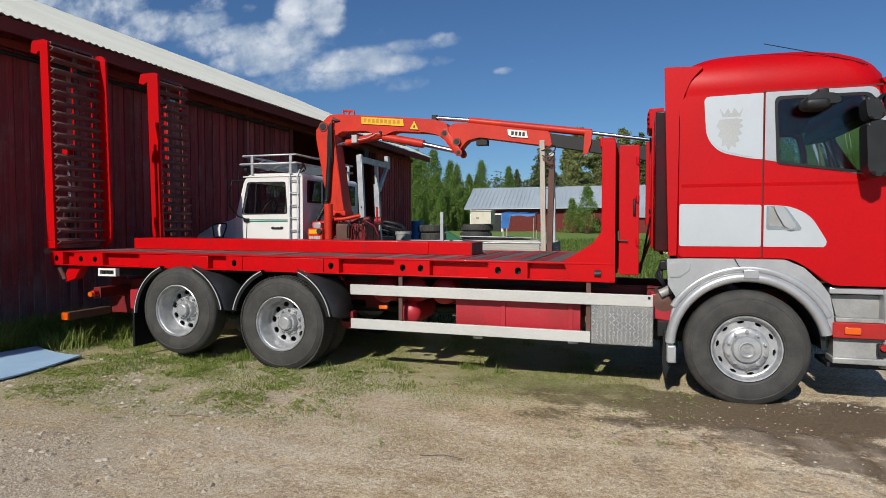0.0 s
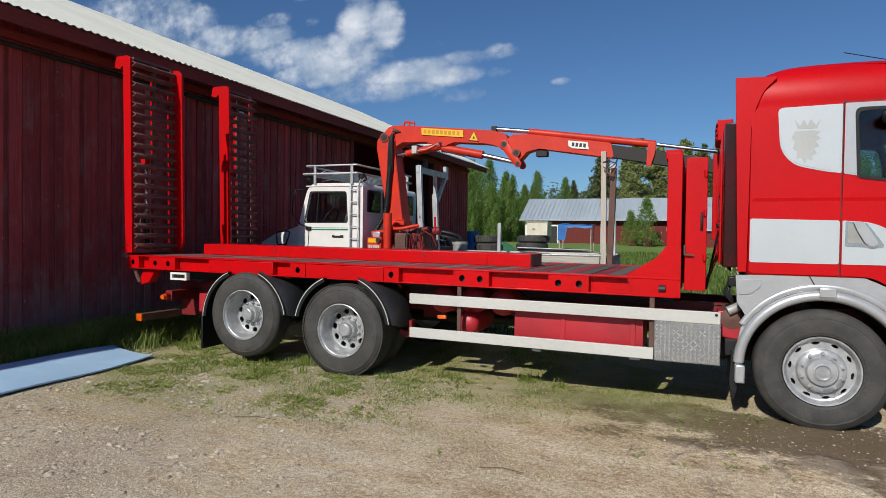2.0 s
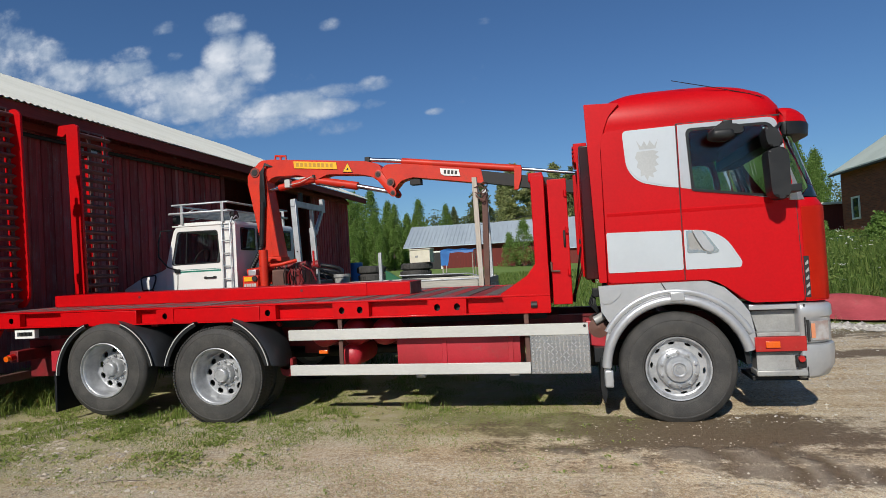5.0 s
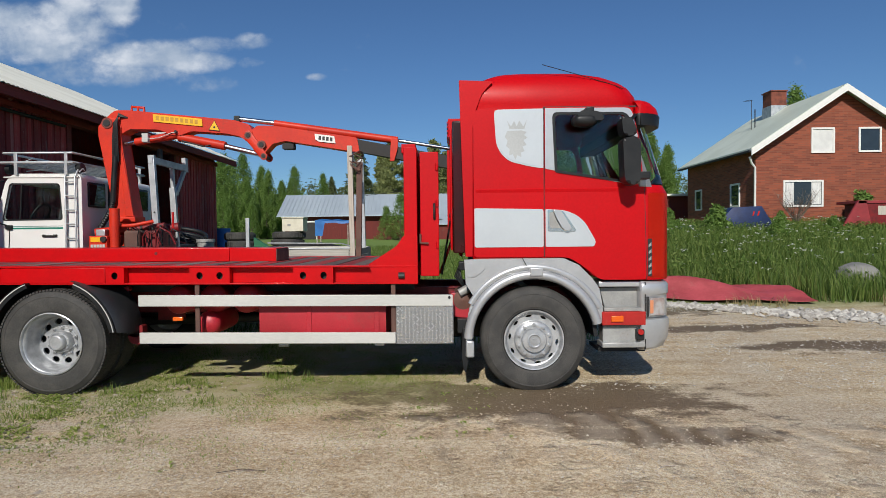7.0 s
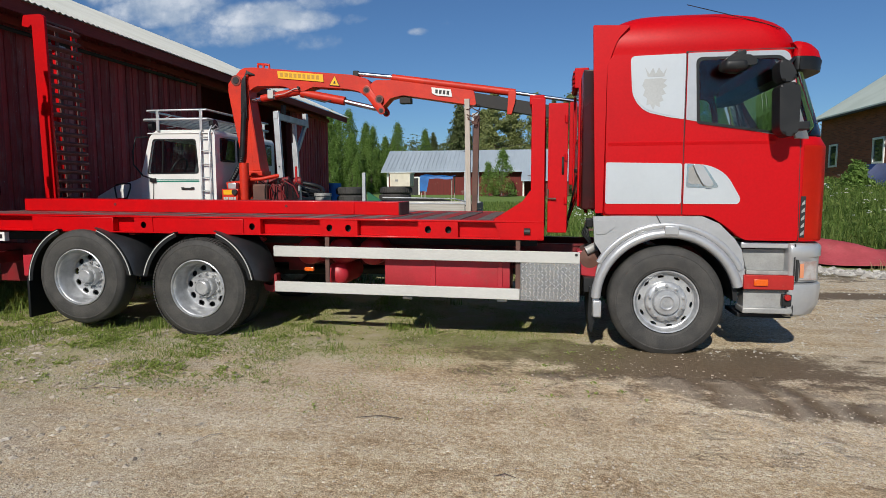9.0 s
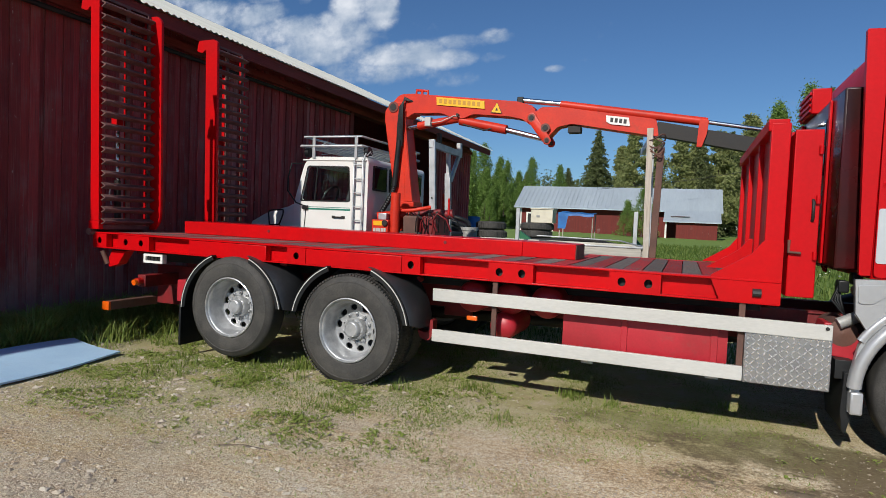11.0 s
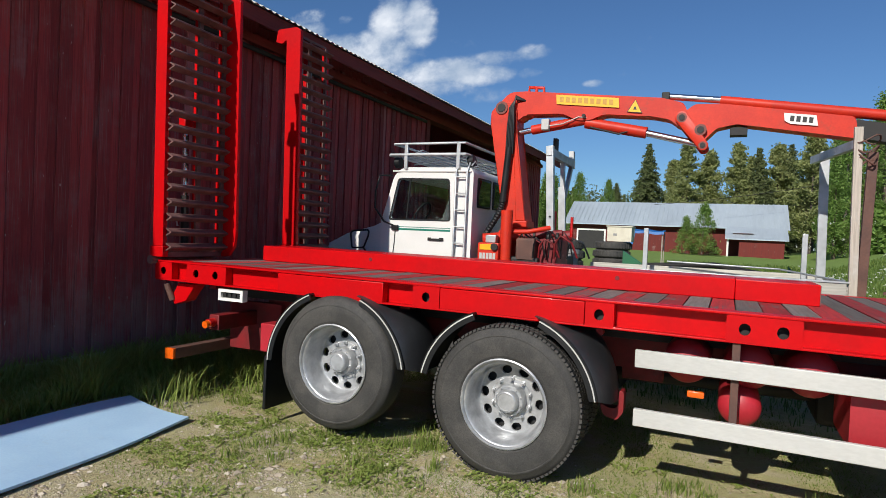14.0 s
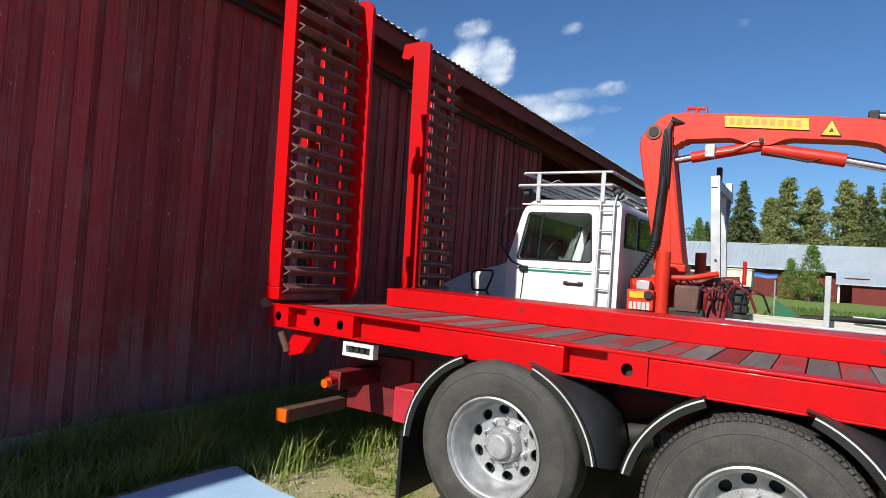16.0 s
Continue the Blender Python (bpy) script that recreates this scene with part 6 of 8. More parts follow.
# bonnet, cowl and wing
bm = B()
loft(bm, [[(x, y, z) for y, z in ((U0 + i, 1.0), (U0 + i, zt - 0.12), (U0 + i + 0.05, zt - 0.03), (U0 + i + 0.25, zt), (U1 - i - 0.25, zt), (U1 - i - 0.05, zt - 0.03), (U1 - i, zt - 0.12), (U1 - i, 1.0))] for x, zt, i in ((-8.22, 1.36, 0.25), (-8.18, 1.49, 0.18), (-7.83, 1.645, 0.12), (-7.35, 1.765, 0.06), (-7.16, 1.83, 0.0))])
part("bonnet", bm, WHITE, mcab, "sloping white bonnet", 45)
bm = B()
box(bm, -8.15, -6.9, U0 - 0.02, U0 + 0.3, 0.85, 1.25, 0.03)
part("wing", bm, WHITE, mcab)
ring = rounded([(-7.58, 1.63), (-7.53, 1.66), (-7.285, 1.675), (-7.29, 1.60), (-7.36, 1.43), (-7.55, 1.42)], 0.03)
bm = B()
tube(bm, [(x, 9.56, z) for x, z in ring] + [(ring[0][0], 9.56, ring[0][1])], 0.013, 7)
m = part("mirror_guard", bm, PLASTIC, mcab, "black tube guard beside the bonnet", 62)
pipe("guard_arm", [(-7.36, 9.56, 1.43), (-7.34, 9.66, 1.30), (-7.30, 9.74, 1.24)], 0.013, PLASTIC, m)
# door: panel, seal, panes
mdoor = ring_plate("door", rounded([(-7.11, 1.15), (-7.11, 1.80), (-6.955, 2.44), (-6.90, 2.475), (-6.07, 2.465), (-6.045, 2.44), (-6.03, 1.15)], [0.01, 0.02, 0.05, 0.03, 0.03, 0.02, 0.01]), MOPEN, U0 - 0.014, U0 - 0.001, WHITE, mcab, "white door with green stripes")
seal = ring_plate("window_seal", rounded([(-7.045, 1.825), (-6.915, 2.40), (-6.145, 2.39), (-6.11, 1.83)], 0.05), MOPEN, U0 - 0.019, U0 - 0.0142, PLASTIC, mdoor)
plate("pane", MOPEN, "y", U0 + 0.002, U0 + 0.007, CABGLASS, seal, "door window with quarter light").visible_shadow = False
pipe("divider", [(-6.76, U0 - 0.024, 1.85), (-6.72, U0 - 0.024, 2.38)], 0.012, PLASTIC, seal)
boxed("stripe", (-6.88, -6.11, U0 - 0.0165, U0 - 0.013, 1.695, 1.720), GREEN, mdoor, "green stripe", 0)
boxed("stripe", (-6.88, -6.11, U0 - 0.0165, U0 - 0.013, 1.735, 1.743), GREEN, mdoor, "thin green stripe", 0)
bm = B()
box(bm, -6.41, -6.22, U0 - 0.045, U0 - 0.02, 1.575, 1.60, 0.008)
box(bm, -6.43, -6.38, U0 - 0.03, U0 - 0.012, 1.57, 1.61, 0.005)
box(bm, -6.26, -6.20, U0 - 0.03, U0 - 0.012, 1.57, 1.61, 0.005)
part("door_handle", bm, DARK, mdoor, "dark door handle")
# rear windows and their frames
for y0, y1 in ((U0 + 0.15, U0 + 0.62), (U0 + 0.72, U0 + 1.35), (U0 + 1.45, U1 - 0.15)):
    w = boxed("rear_window", (-5.825, -5.805, y0, y1, 2.03, 2.42), PLASTIC, mcab, "dark rear window", 0.02)
    boxed("pane", (-5.806, -5.800, y0 + 0.03, y1 - 0.03, 2.06, 2.39), GLASS, w)
plate("windscreen", [(-7.165, 1.84), (-7.155, 1.84), (-6.985, 2.43), (-6.995, 2.43)], "y", U0 + 0.08, U1 - 0.08, CABGLASS, mcab, "windscreen").visible_shadow = False
# mirror arms on the pillar
pipe("mirror_stay", [(-7.0, U0 - 0.02, 2.43), (-7.12, U0 - 0.16, 2.42), (-7.16, U0 - 0.19, 2.2), (-7.16, U0 - 0.19, 1.98), (-7.05, U0 - 0.12, 1.80), (-6.93, U0 - 0.02, 1.74)], 0.013, PLASTIC, mcab, "black mirror stay")
bm = B()
box(bm, -6.98, -6.88, U0 - 0.05, U0 - 0.01, 1.69, 1.76, 0.01)
part("stay_bracket", bm, PLASTIC, mcab)
pipe("drip_cable", [(-6.93, U0 - 0.02, 1.70), (-6.94, U0 - 0.02, 1.5), (-6.96, U0 - 0.02, 1.3)], 0.006, PLASTIC, mcab)
pipe("drip_rail", [(-7.0, U0 - 0.015, 2.49), (-5.85, U0 - 0.015, 2.485)], 0.012, WHITE, mcab)
# ladder up the side
lad = root("ladder", (-5.98, U0 - 0.03, 1.0), "narrow grey steel ladder fixed to the cab", "ladder")
for x in (-6.045, -5.89):
    pipe("stile", [(x, U0 - 0.05, 1.05), (x, U0 - 0.05, 2.48), (x, U0 + 0.04, 2.6)], 0.013, ZINC, lad)
for k in range(7):
    z = 1.12 + 0.215 * k
    pipe("rung", [(-6.045, U0 - 0.05, z), (-5.89, U0 - 0.05, z)], 0.011, ZINC, lad)
# roof rack
rack = root("roof_rack", (-6.3, 10.75, 2.55), "grey steel roof rack with slatted floor", "roof rack")
RX0, RX1, RY0, RY1 = -7.05, -5.95, U0 - 0.02, U1 + 0.02
bm = B()
for z, r in ((2.71, 0.022), (2.855, 0.018)):
    ins = 0.0 if z < 2.8 else 0.06
    tube(bm, [(RX0 + ins, RY0, z), (RX1, RY0, z), (RX1, RY1, z), (RX0 + ins, RY1, z), (RX0 + ins, RY0, z)], r, 8)
part("rack_rail", bm, ZINC, rack, "", 62)
for y in (RY0, RY1):
    for x in (-6.83, -6.06):
        boxed("rack_post", (x, x + 0.05, y - 0.015, y + 0.015, 2.52, 2.86), ZINC, rack)
for k in range(8):
    x = RX0 + 0.1 + k * 0.13
    boxed("rack_slat", (x, x + 0.055, RY0, RY1, 2.695, 2.715), ZINC, rack)
bm = B()
tube(bm, [(-7.02, U0 + 0.1, 2.62), (-6.95, U0 + 0.1, 2.62)], 0.075, 16)
part("spot_lamp", bm, PLASTIC, rack, "black spot lamp", 62)
bm = B()
tube(bm, [(-5.94, U0 + 0.12, 2.62), (-5.86, U0 + 0.12, 2.64)], 0.075, 16)
part("work_lamp", bm, PLASTIC, rack, "black work lamp", 62)
pipe("cable", [(-6.75, U0, 2.7), (-6.6, U0 + 0.05, 2.78), (-6.5, U0 + 0.3, 2.72), (-6.7, U0 + 0.5, 2.66), (-6.8, U0 + 0.2, 2.6)], 0.008, ZINC, rack)
pipe("hose_coil", [(-5.86, U0 + 0.02, 2.56), (-5.83, U0 + 0.06, 2.62), (-5.80, U0 + 0.1, 2.56), (-5.85, U0 + 0.05, 2.54)], 0.012, ZINC, rack)


def disc_wheel(x, y, z, r, w, sign):
    bm = B()
    lathe(bm, [(0.0, 0.03 * sign), (0.14, 0.02 * sign), (0.22, 0.05 * sign), (0.26, 0.0)], (x, y, z), 28)
    rim = part("wheel", bm, RIM, mog)
    bm = B()
    prof = [(0.26, 0.02), (0.30, -0.004), (r - 0.06, 0.0), (r - 0.01, 0.04), (r, 0.07), (r, w - 0.07), (r - 0.05, w), (0.28, w)]
    lathe(bm, [(a, h * sign) for a, h in prof], (x, y, z), 40)
    part("tyre", bm, RUBBER, rim)


for x in (-7.35, -4.2):
    disc_wheel(x, U0, 0.56, 0.56, 0.34, 1)
    disc_wheel(x, U1, 0.56, 0.56, 0.34, -1)
    pipe("axle", [(x, U0 + 0.2, 0.56), (x, U1 - 0.2, 0.56)], 0.09, DARK, mog)
for y in (10.35, 11.1):
    boxed("frame_rail", (-7.9, -1.8, y, y + 0.09, 0.85, 1.02), DARK, mog)
boxed("bumper", (-8.25, -8.12, U0, U1, 0.75, 0.98), DARK, mog, "", 0.02)

# flat bed with pale boards, open frame and stakes
bm = B()
box(bm, -4.75, -1.72, U0 - 0.08, U1 + 0.05, 1.02, 1.12)
part("bed_frame", bm, ZINC, mog, "grey steel bed frame")
for z0, z1 in ((1.125, 1.215), (1.225, 1.345)):
    boxed("side_board", (-4.72, -1.73, U0 - 0.10, U0 - 0.06, z0, z1), BEDWOOD, mog, "pale weathered side board", 0.006)
boxed("side_board", (-4.72, -1.73, U1 + 0.02, U1 + 0.06, 1.125, 1.345), BEDWOOD, mog, "pale weathered side board", 0.006)
for z0, z1 in ((1.125, 1.215), (1.225, 1.33)):
    boxed("tail_board", (-1.73, -1.69, U0 - 0.06, U1 + 0.02, z0, z1), BEDWOOD, mog, "pale weathered tail board", 0.006)
for k in range(9):
    y = U0 - 0.04 + k * 0.235
    boxed("bed_board", (-4.72, -1.74, y, y + 0.225, 1.12, 1.15), BEDWOOD, mog, "", 0.004)
boxed("bed_cap", (-4.72, -1.71, U0 - 0.11, U0 - 0.05, 1.346, 1.366), ZINC, mog)
pipe("bed_strap", [(-1.69, U0 + 0.3, 1.35), (-2.2, U1 - 0.2, 1.4), (-3.6, U1 - 0.1, 1.42)], 0.012, ZINC, mog)


# timber stakes: front pair and rear pair, each with a cross-bar
def stake(x, y, z0, z1, w, d, mat, label, lean=0.0):
    bm = B()
    beam(bm, (x, y, z0), (x + lean, y, z1), d, w, (1, 0, 0), 0.004)
    s = part("stake", bm, mat, mog, label)
    return s


stake(-4.865, 10.13, 1.1, 2.86, 0.095, 0.075, ZINC, "galvanised steel stake", -0.09)
stake(-4.905, 10.88, 1.1, 2.40, 0.095, 0.075, ZINC, "galvanised steel stake with a worn wooden core", -0.06)
stake(-4.96, 10.88, 2.40, 2.74, 0.06, 0.06, ZINC, "galvanised steel stake", -0.01)
bm = B()
beam(bm, (-4.955, 10.08, 2.785), (-4.965, 11.44, 2.785), 0.07, 0.10)
part("cross_bar", bm, ZINC, mog, "galvanised cross-bar between the stakes")
bm = B()
beam(bm, (-4.96, 10.42, 2.83), (-4.96, 10.42, 3.0), 0.10, 0.05, (1, 0, 0))
part("stake_stub", bm, DARK, mog)
bm = B()
beam(bm, (-4.965, 11.40, 2.72), (-4.975, 11.40, 2.97), 0.10, 0.07, (1, 0, 0))
part("stake_stub", bm, ZINC, mog)
bm = B()
beam(bm, (-4.965, 11.36, 2.74), (-4.94, 10.94, 2.28), 0.07, 0.05, (1, 0, 0))
part("bracing_bar", bm, ZINC, mog, "diagonal galvanised brace")
for y, z in ((10.085, 1.45), (10.085, 1.95), (10.845, 1.50), (10.845, 1.75)):
    pipe("stake_bolt", [(-4.905, y, z), (-4.905, y - 0.012, z)], 0.012, DARK, mog)
stake(-1.672, 9.62, 1.08, 2.90, 0.075, 0.06, GREYWOOD, "pale weathered wooden stake", -0.03)
stake(-1.60, 9.68, 1.08, 2.66, 0.085, 0.07, RUST, "rusty brown steel stake", 0.04)
stake(-1.75, 11.3, 1.1, 2.9, 0.10, 0.075, ZINC, "galvanised steel stake", -0.03)
bm = B()
beam(bm, (-1.69, 9.62, 2.74), (-1.90, 11.35, 2.80), 0.06, 0.09)
part("cross_bar", bm, ZINC, mog)
for k, z in enumerate((2.56, 2.6, 2.68, 2.78)):
    bm = B()
    pts = [(-1.62 + (0.08 + 0.01 * k) * math.cos(a), 9.65 + 0.09 * math.sin(a), z + 0.04 * math.sin(2 * a + k)) for a in np.linspace(0, 2 * math.pi, 14)]
    tube(bm, pts, 0.009, 5)
    part("wire_lashing", bm, RUST, mog, "", 62)
boxed("short_post", (-1.97, -1.91, 11.27, 11.33, 1.12, 1.87), ZINC, mog)
boxed("short_post", (-3.90, -3.84, 11.42, 11.48, 1.12, 1.88), ZINC, mog)
for x in (-3.85, -2.85, -2.25):
    boxed("bed_cross_rail", (x, x + 0.05, U0 - 0.05, U1 + 0.01, 1.20, 1.25), ZINC, mog, "grey cross rail over the bed")

# ---- the loading crane ----
crane = root("loading_crane", (-5.3, 10.25, 1.0), "orange knuckle-boom loading crane, folded rearwards", "crane")
YC, HW = 10.22, 0.13


def cplate(name, pts, half, mat=CRANE, label="", bev=0.012, r=0.0, y=YC):
    bm = B()
    prism(bm, rounded(pts, r) if r else pts, "y", y - half, y + half, bev)
    return part(name, bm, mat, crane, label)


boxed("base", (-5.75, -4.95, U0 + 0.1, U1 - 0.1, 1.0, 1.42), DARK, crane, "dark crane base with hoses", 0.03)
pipe("slew_housing", [(-5.37, YC, 1.42), (-5.37, YC, 1.84)], 0.145, CRANE, crane, "round orange slewing post", 24)
pipe("slew_rack", [(-5.70, YC - 0.42, 1.62), (-4.95, YC - 0.05, 1.72)], 0.075, CRANE, crane, "", 14)
pipe("slew_rack", [(-5.65, YC + 0.2, 1.60), (-4.70, YC + 0.3, 1.72)], 0.075, CHASSIS_RED, crane, "", 14)
cplate("column", [(-5.53, 1.86), (-5.215, 1.86), (-5.235, 1.93), (-5.41, 3.06), (-5.40, 3.30), (-5.44, 3.44), (-5.66, 3.46), (-5.77, 3.32), (-5.775, 3.18)], 0.15, CRANE, "tapering orange column", 0.015)
cplate("column_rib", [(-5.36, 1.88), (-5.225, 1.88), (-5.405, 3.02), (-5.44, 3.02)], 0.165, CRANE)
cplate("column_foot", [(-5.54, 1.80), (-5.20, 1.80), (-5.20, 1.88), (-5.54, 1.88)], 0.17)
# main boom: hooked head, straight top
boom = cplate("main_boom", rounded([(-5.73, 3.37), (-5.52, 3.575), (-5.30, 3.575), (-3.62, 3.40), (-3.37, 3.33), (-3.31, 3.20), (-3.33, 3.02), (-3.42, 3.06), (-3.52, 3.14), (-3.72, 3.185), (-4.30, 3.235), (-4.44, 3.17), (-4.62, 3.17), (-4.80, 3.265), (-5.30, 3.275), (-5.36, 3.22), (-5.50, 3.18)],
                              [0.04, 0.05, 0.03, 0.02, 0.04, 0.05, 0.03, 0.03, 0.04, 0.05, 0.08, 0.05, 0.05, 0.08, 0.03, 0.03, 0.03]), HW, CRANE, "orange main boom")
for y in (YC - 0.165, YC + 0.137):
    bm = B()
    pts = []
    for k in range(9):
        a = radians(57 + 180 * k / 8 - 90 + 90)
        pts.append((-3.38 + 0.075 * math.cos(a), 3.15 + 0.075 * math.sin(a)))
    for k in range(9):
        a = radians(237 + 180 * k / 8)
        pts.append((-3.14 + 0.06 * math.cos(a), 2.82 + 0.06 * math.sin(a)))
    prism(bm, pts, "y", y, y + 0.028, 0.004)
    part("knuckle_link", bm, CRANE, boom, "", 40)
plate("sign_plate", [(-4.895, 3.505), (-4.885, 3.385), (-4.105, 3.302), (-4.115, 3.42)], "y", YC - HW - 0.016, YC - HW - 0.012, YELLOW, boom, "yellow sign plate with ochre bars")
for k in range(9):
    x = -4.845 + k * 0.077
    z = 3.44 - (x + 4.845) * 0.106
    plate("sign_bar", [(x, z - 0.03), (x + 0.05, z - 0.035), (x + 0.05, z + 0.03), (x, z + 0.035)], "y", YC - HW - 0.018, YC - HW - 0.0165, OCHRE, boom)
plate("warning_sign", [(-4.01, 3.245), (-3.83, 3.225), (-3.915, 3.395)], "y", YC - HW - 0.016, YC - HW - 0.012, INK, boom, "black-edged yellow warning triangle")
plate("warning_face", [(-3.998, 3.250), (-3.842, 3.233), (-3.9155, 3.384)], "y", YC - HW - 0.018, YC - HW - 0.0155, YELLOW, boom)
plate("warning_mark", [(-3.938, 3.272), (-3.896, 3.268), (-3.908, 3.305), (-3.922, 3.307)], "y", YC - HW - 0.020, YC - HW - 0.0175, INK, boom)
for x, z, r in ((-5.62, 3.37, 0.055), (-4.53, 3.22, 0.022), (-3.38, 3.15, 0.035), (-3.14, 2.82, 0.03), (-3.17, 3.0, 0.04)):
    pipe("pivot_pin", [(x, YC - HW - 0.045, z), (x, YC + HW + 0.045, z)], r, DARK, boom, "", 16)
for x, z, r in ((-5.62, 3.37, 0.085), (-3.38, 3.15, 0.058), (-3.14, 2.82, 0.046), (-3.17, 3.0, 0.066)):
    pipe("pivot_boss", [(x, YC - HW - 0.036, z), (x, YC - HW - 0.002, z)], r, GREASE, boom, "greasy pivot boss", 18)
bm = B()
tube(bm, [(-5.30, YC, 3.57), (-5.30, YC, 3.655), (-5.10, YC, 3.635), (-5.10, YC, 3.55)], 0.022, 8)
part("lifting_eye", bm, CRANE, boom, "", 62)
pipe("lifting_bar", [(-5.20, YC, 3.56), (-5.20, YC, 3.645)], 0.02, CRANE, boom)
# cylinders under the boom
pipe("lift_rod", [(-5.40, YC - 0.05, 3.05), (-5.20, YC - 0.05, 3.085)], 0.04, CHROME, crane, "bright piston rod", 14)
pipe("lift_cylinder", [(-5.22, YC - 0.05, 3.08), (-4.50, YC - 0.05, 3.19)], 0.062, CRANE, crane, "orange lift cylinder", 16)
boxed("valve_block", (-5.07, -4.97, YC - 0.17, YC - 0.06, 3.06, 3.20), RAIL, crane, "pale valve block", 0.01)
pipe("valve_cable", [(-5.05, YC - 0.15, 3.10), (-4.8, YC - 0.14, 3.13), (-4.6, YC - 0.14, 3.21), (-4.5, YC - 0.13, 3.2)], 0.007, RAIL, crane)
pipe("fold_cylinder", [(-4.52, YC - 0.05, 3.15), (-3.78, YC - 0.05, 3.0)], 0.07, CRANE, crane, "orange fold cylinder", 16)
pipe("fold_rod", [(-3.79, YC - 0.05, 3.0), (-3.17, YC - 0.05, 2.845)], 0.04, CHROME, crane, "bright piston rod", 14)
pipe("fold_line", [(-4.45, YC - 0.12, 3.08), (-4.1, YC - 0.12, 2.985), (-3.98, YC - 0.1, 3.02)], 0.012, DARK, crane)
# outer boom with its extensions
outer = cplate("outer_boom", [(-3.38, 3.20), (-3.25, 3.31), (-2.95, 3.30), (-1.66, 3.10), (-1.62, 2.865), (-2.55, 3.02), (-2.80, 3.06), (-3.0, 3.02), (-3.15, 2.86), (-3.26, 2.95)], 0.115, CRANE, "orange outer boom", 0.012, 0.03)
plate("label_plate", [(-2.32, 3.075), (-2.33, 3.165), (-2.02, 3.125), (-2.0, 3.01), (-2.26, 3.04)], "y", YC - 0.131, YC - 0.127, WHITEBOX, outer, "torn white label with dark bars")
for k in range(4):
    x = -2.27 + k * 0.06
    z = 3.10 - (x + 2.27) * 0.14
    plate("label_bar", [(x, z - 0.028), (x + 0.04, z - 0.034), (x + 0.045, z + 0.026), (x + 0.005, z + 0.032)], "y", YC - 0.1335, YC - 0.1315, INK, outer)
bm = B()
beam(bm, (-1.66, YC, 2.98), (-0.1, YC, 2.68), 0.17, 0.19)
part("extension_boom", bm, DARK, crane, "greasy dark extension boom")
pipe("extension_cylinder", [(-2.98, YC - 0.06, 3.345), (-1.02, YC - 0.06, 3.055)], 0.058, CRANE, crane, "orange extension cylinder", 16)
pipe("extension_rod", [(-1.05, YC - 0.06, 3.06), (-0.1, YC - 0.06, 2.90)], 0.028, CHROME, crane, "bright piston rod", 12)
pipe("top_rod", [(-3.56, YC - 0.06, 3.425), (-2.95, YC - 0.06, 3.35)], 0.038, CHROME, crane, "bright piston rod", 12)
bm = B()
box(bm, -3.62, -3.53, YC - 0.12, YC + 0.02, 3.36, 3.47, 0.012)
part("rod_end", bm, DARK, crane)
plate("boom_bracket", [(-1.12, 3.09), (-1.0, 3.07), (-1.02, 2.90), (-1.07, 2.72), (-1.14, 2.72), (-1.13, 2.90)], "y", YC - 0.125, YC - 0.09, CRANE, crane, "orange end bracket", 0.006)
boxed("boom_clamp", (-2.86, -2.68, YC - 0.08, YC + 0.08, 2.94, 3.03), DARK, crane)
# hose bundle over the head and down the column
for k in range(5):
    d = 0.022 * k
    pipe("hose", [(-5.30, YC - 0.12, 3.45), (-5.42, YC - 0.18, 3.47 + d * 0.5), (-5.49 + 0.6 * d, YC - 0.20, 3.36), (-5.51 + d, YC - 0.20 - 0.3 * d, 3.1), (-5.515 + d, YC - 0.20, 2.75)], 0.013, PLASTIC, crane)
pipe("hose_sleeve", [(-5.475, YC - 0.2, 2.84), (-5.48, YC - 0.2, 2.75), (-5.53, YC - 0.2, 2.12)], 0.046, PLASTIC, crane, "black hose sleeve", 12)
bm = B()
pts = [Vector((-5.53, YC - 0.2, 2.12)), Vector((-5.56, YC - 0.2, 2.0)), Vector((-5.64, YC - 0.2, 1.86)), Vector((-5.73, YC - 0.2, 1.72)), Vector((-5.76, YC - 0.15, 1.56))]
full, rad = [], []
for a, b in zip(pts, pts[1:]):
    for k in range(8):
        full.append(a.lerp(b, k / 8))
        rad.append(0.036 if k % 2 else 0.045)
tube(bm, full, rad, 10)
part("ribbed_hose", bm, PLASTIC, crane, "ribbed black hose", 20)
# stabiliser legs, controls and clutter at the base
pipe("stabiliser_leg", [(-5.37, U0 + 0.08, 1.1), (-5.37, U0 + 0.08, 2.0)], 0.075, CRANE, crane, "orange stabiliser leg", 16)
pipe("stabiliser_leg", [(-5.32, U1 - 0.1, 1.1), (-5.32, U1 - 0.1, 2.1)], 0.07, CRANE, crane, "orange stabiliser leg", 16)
boxed("control_box", (-5.70, -5.42, U0 - 0.05, U0 + 0.16, 1.36, 1.58), CRANE, crane, "orange control box with yellow sign", 0.012)
boxed("sign_plate", (-5.67, -5.52, U0 - 0.056, U0 - 0.051, 1.49, 1.56), YELLOW, crane, "yellow sign", 0)
for k in range(5):
    boxed("lever_label", (-5.67 + k * 0.045, -5.635 + k * 0.045, U0 - 0.056, U0 - 0.051, 1.37, 1.45), RAIL, crane, "", 0)
boxed("valve_cover", (-5.62, -5.48, U0 + 0.0, U0 + 0.12, 1.58, 1.68), ZINC, crane, "", 0.012)
pipe("pump_cap", [(-5.47, U0 - 0.08, 1.53), (-5.47, U0 - 0.04, 1.53)], 0.045, DARK, crane, "", 12)
hrng = random.Random(5)
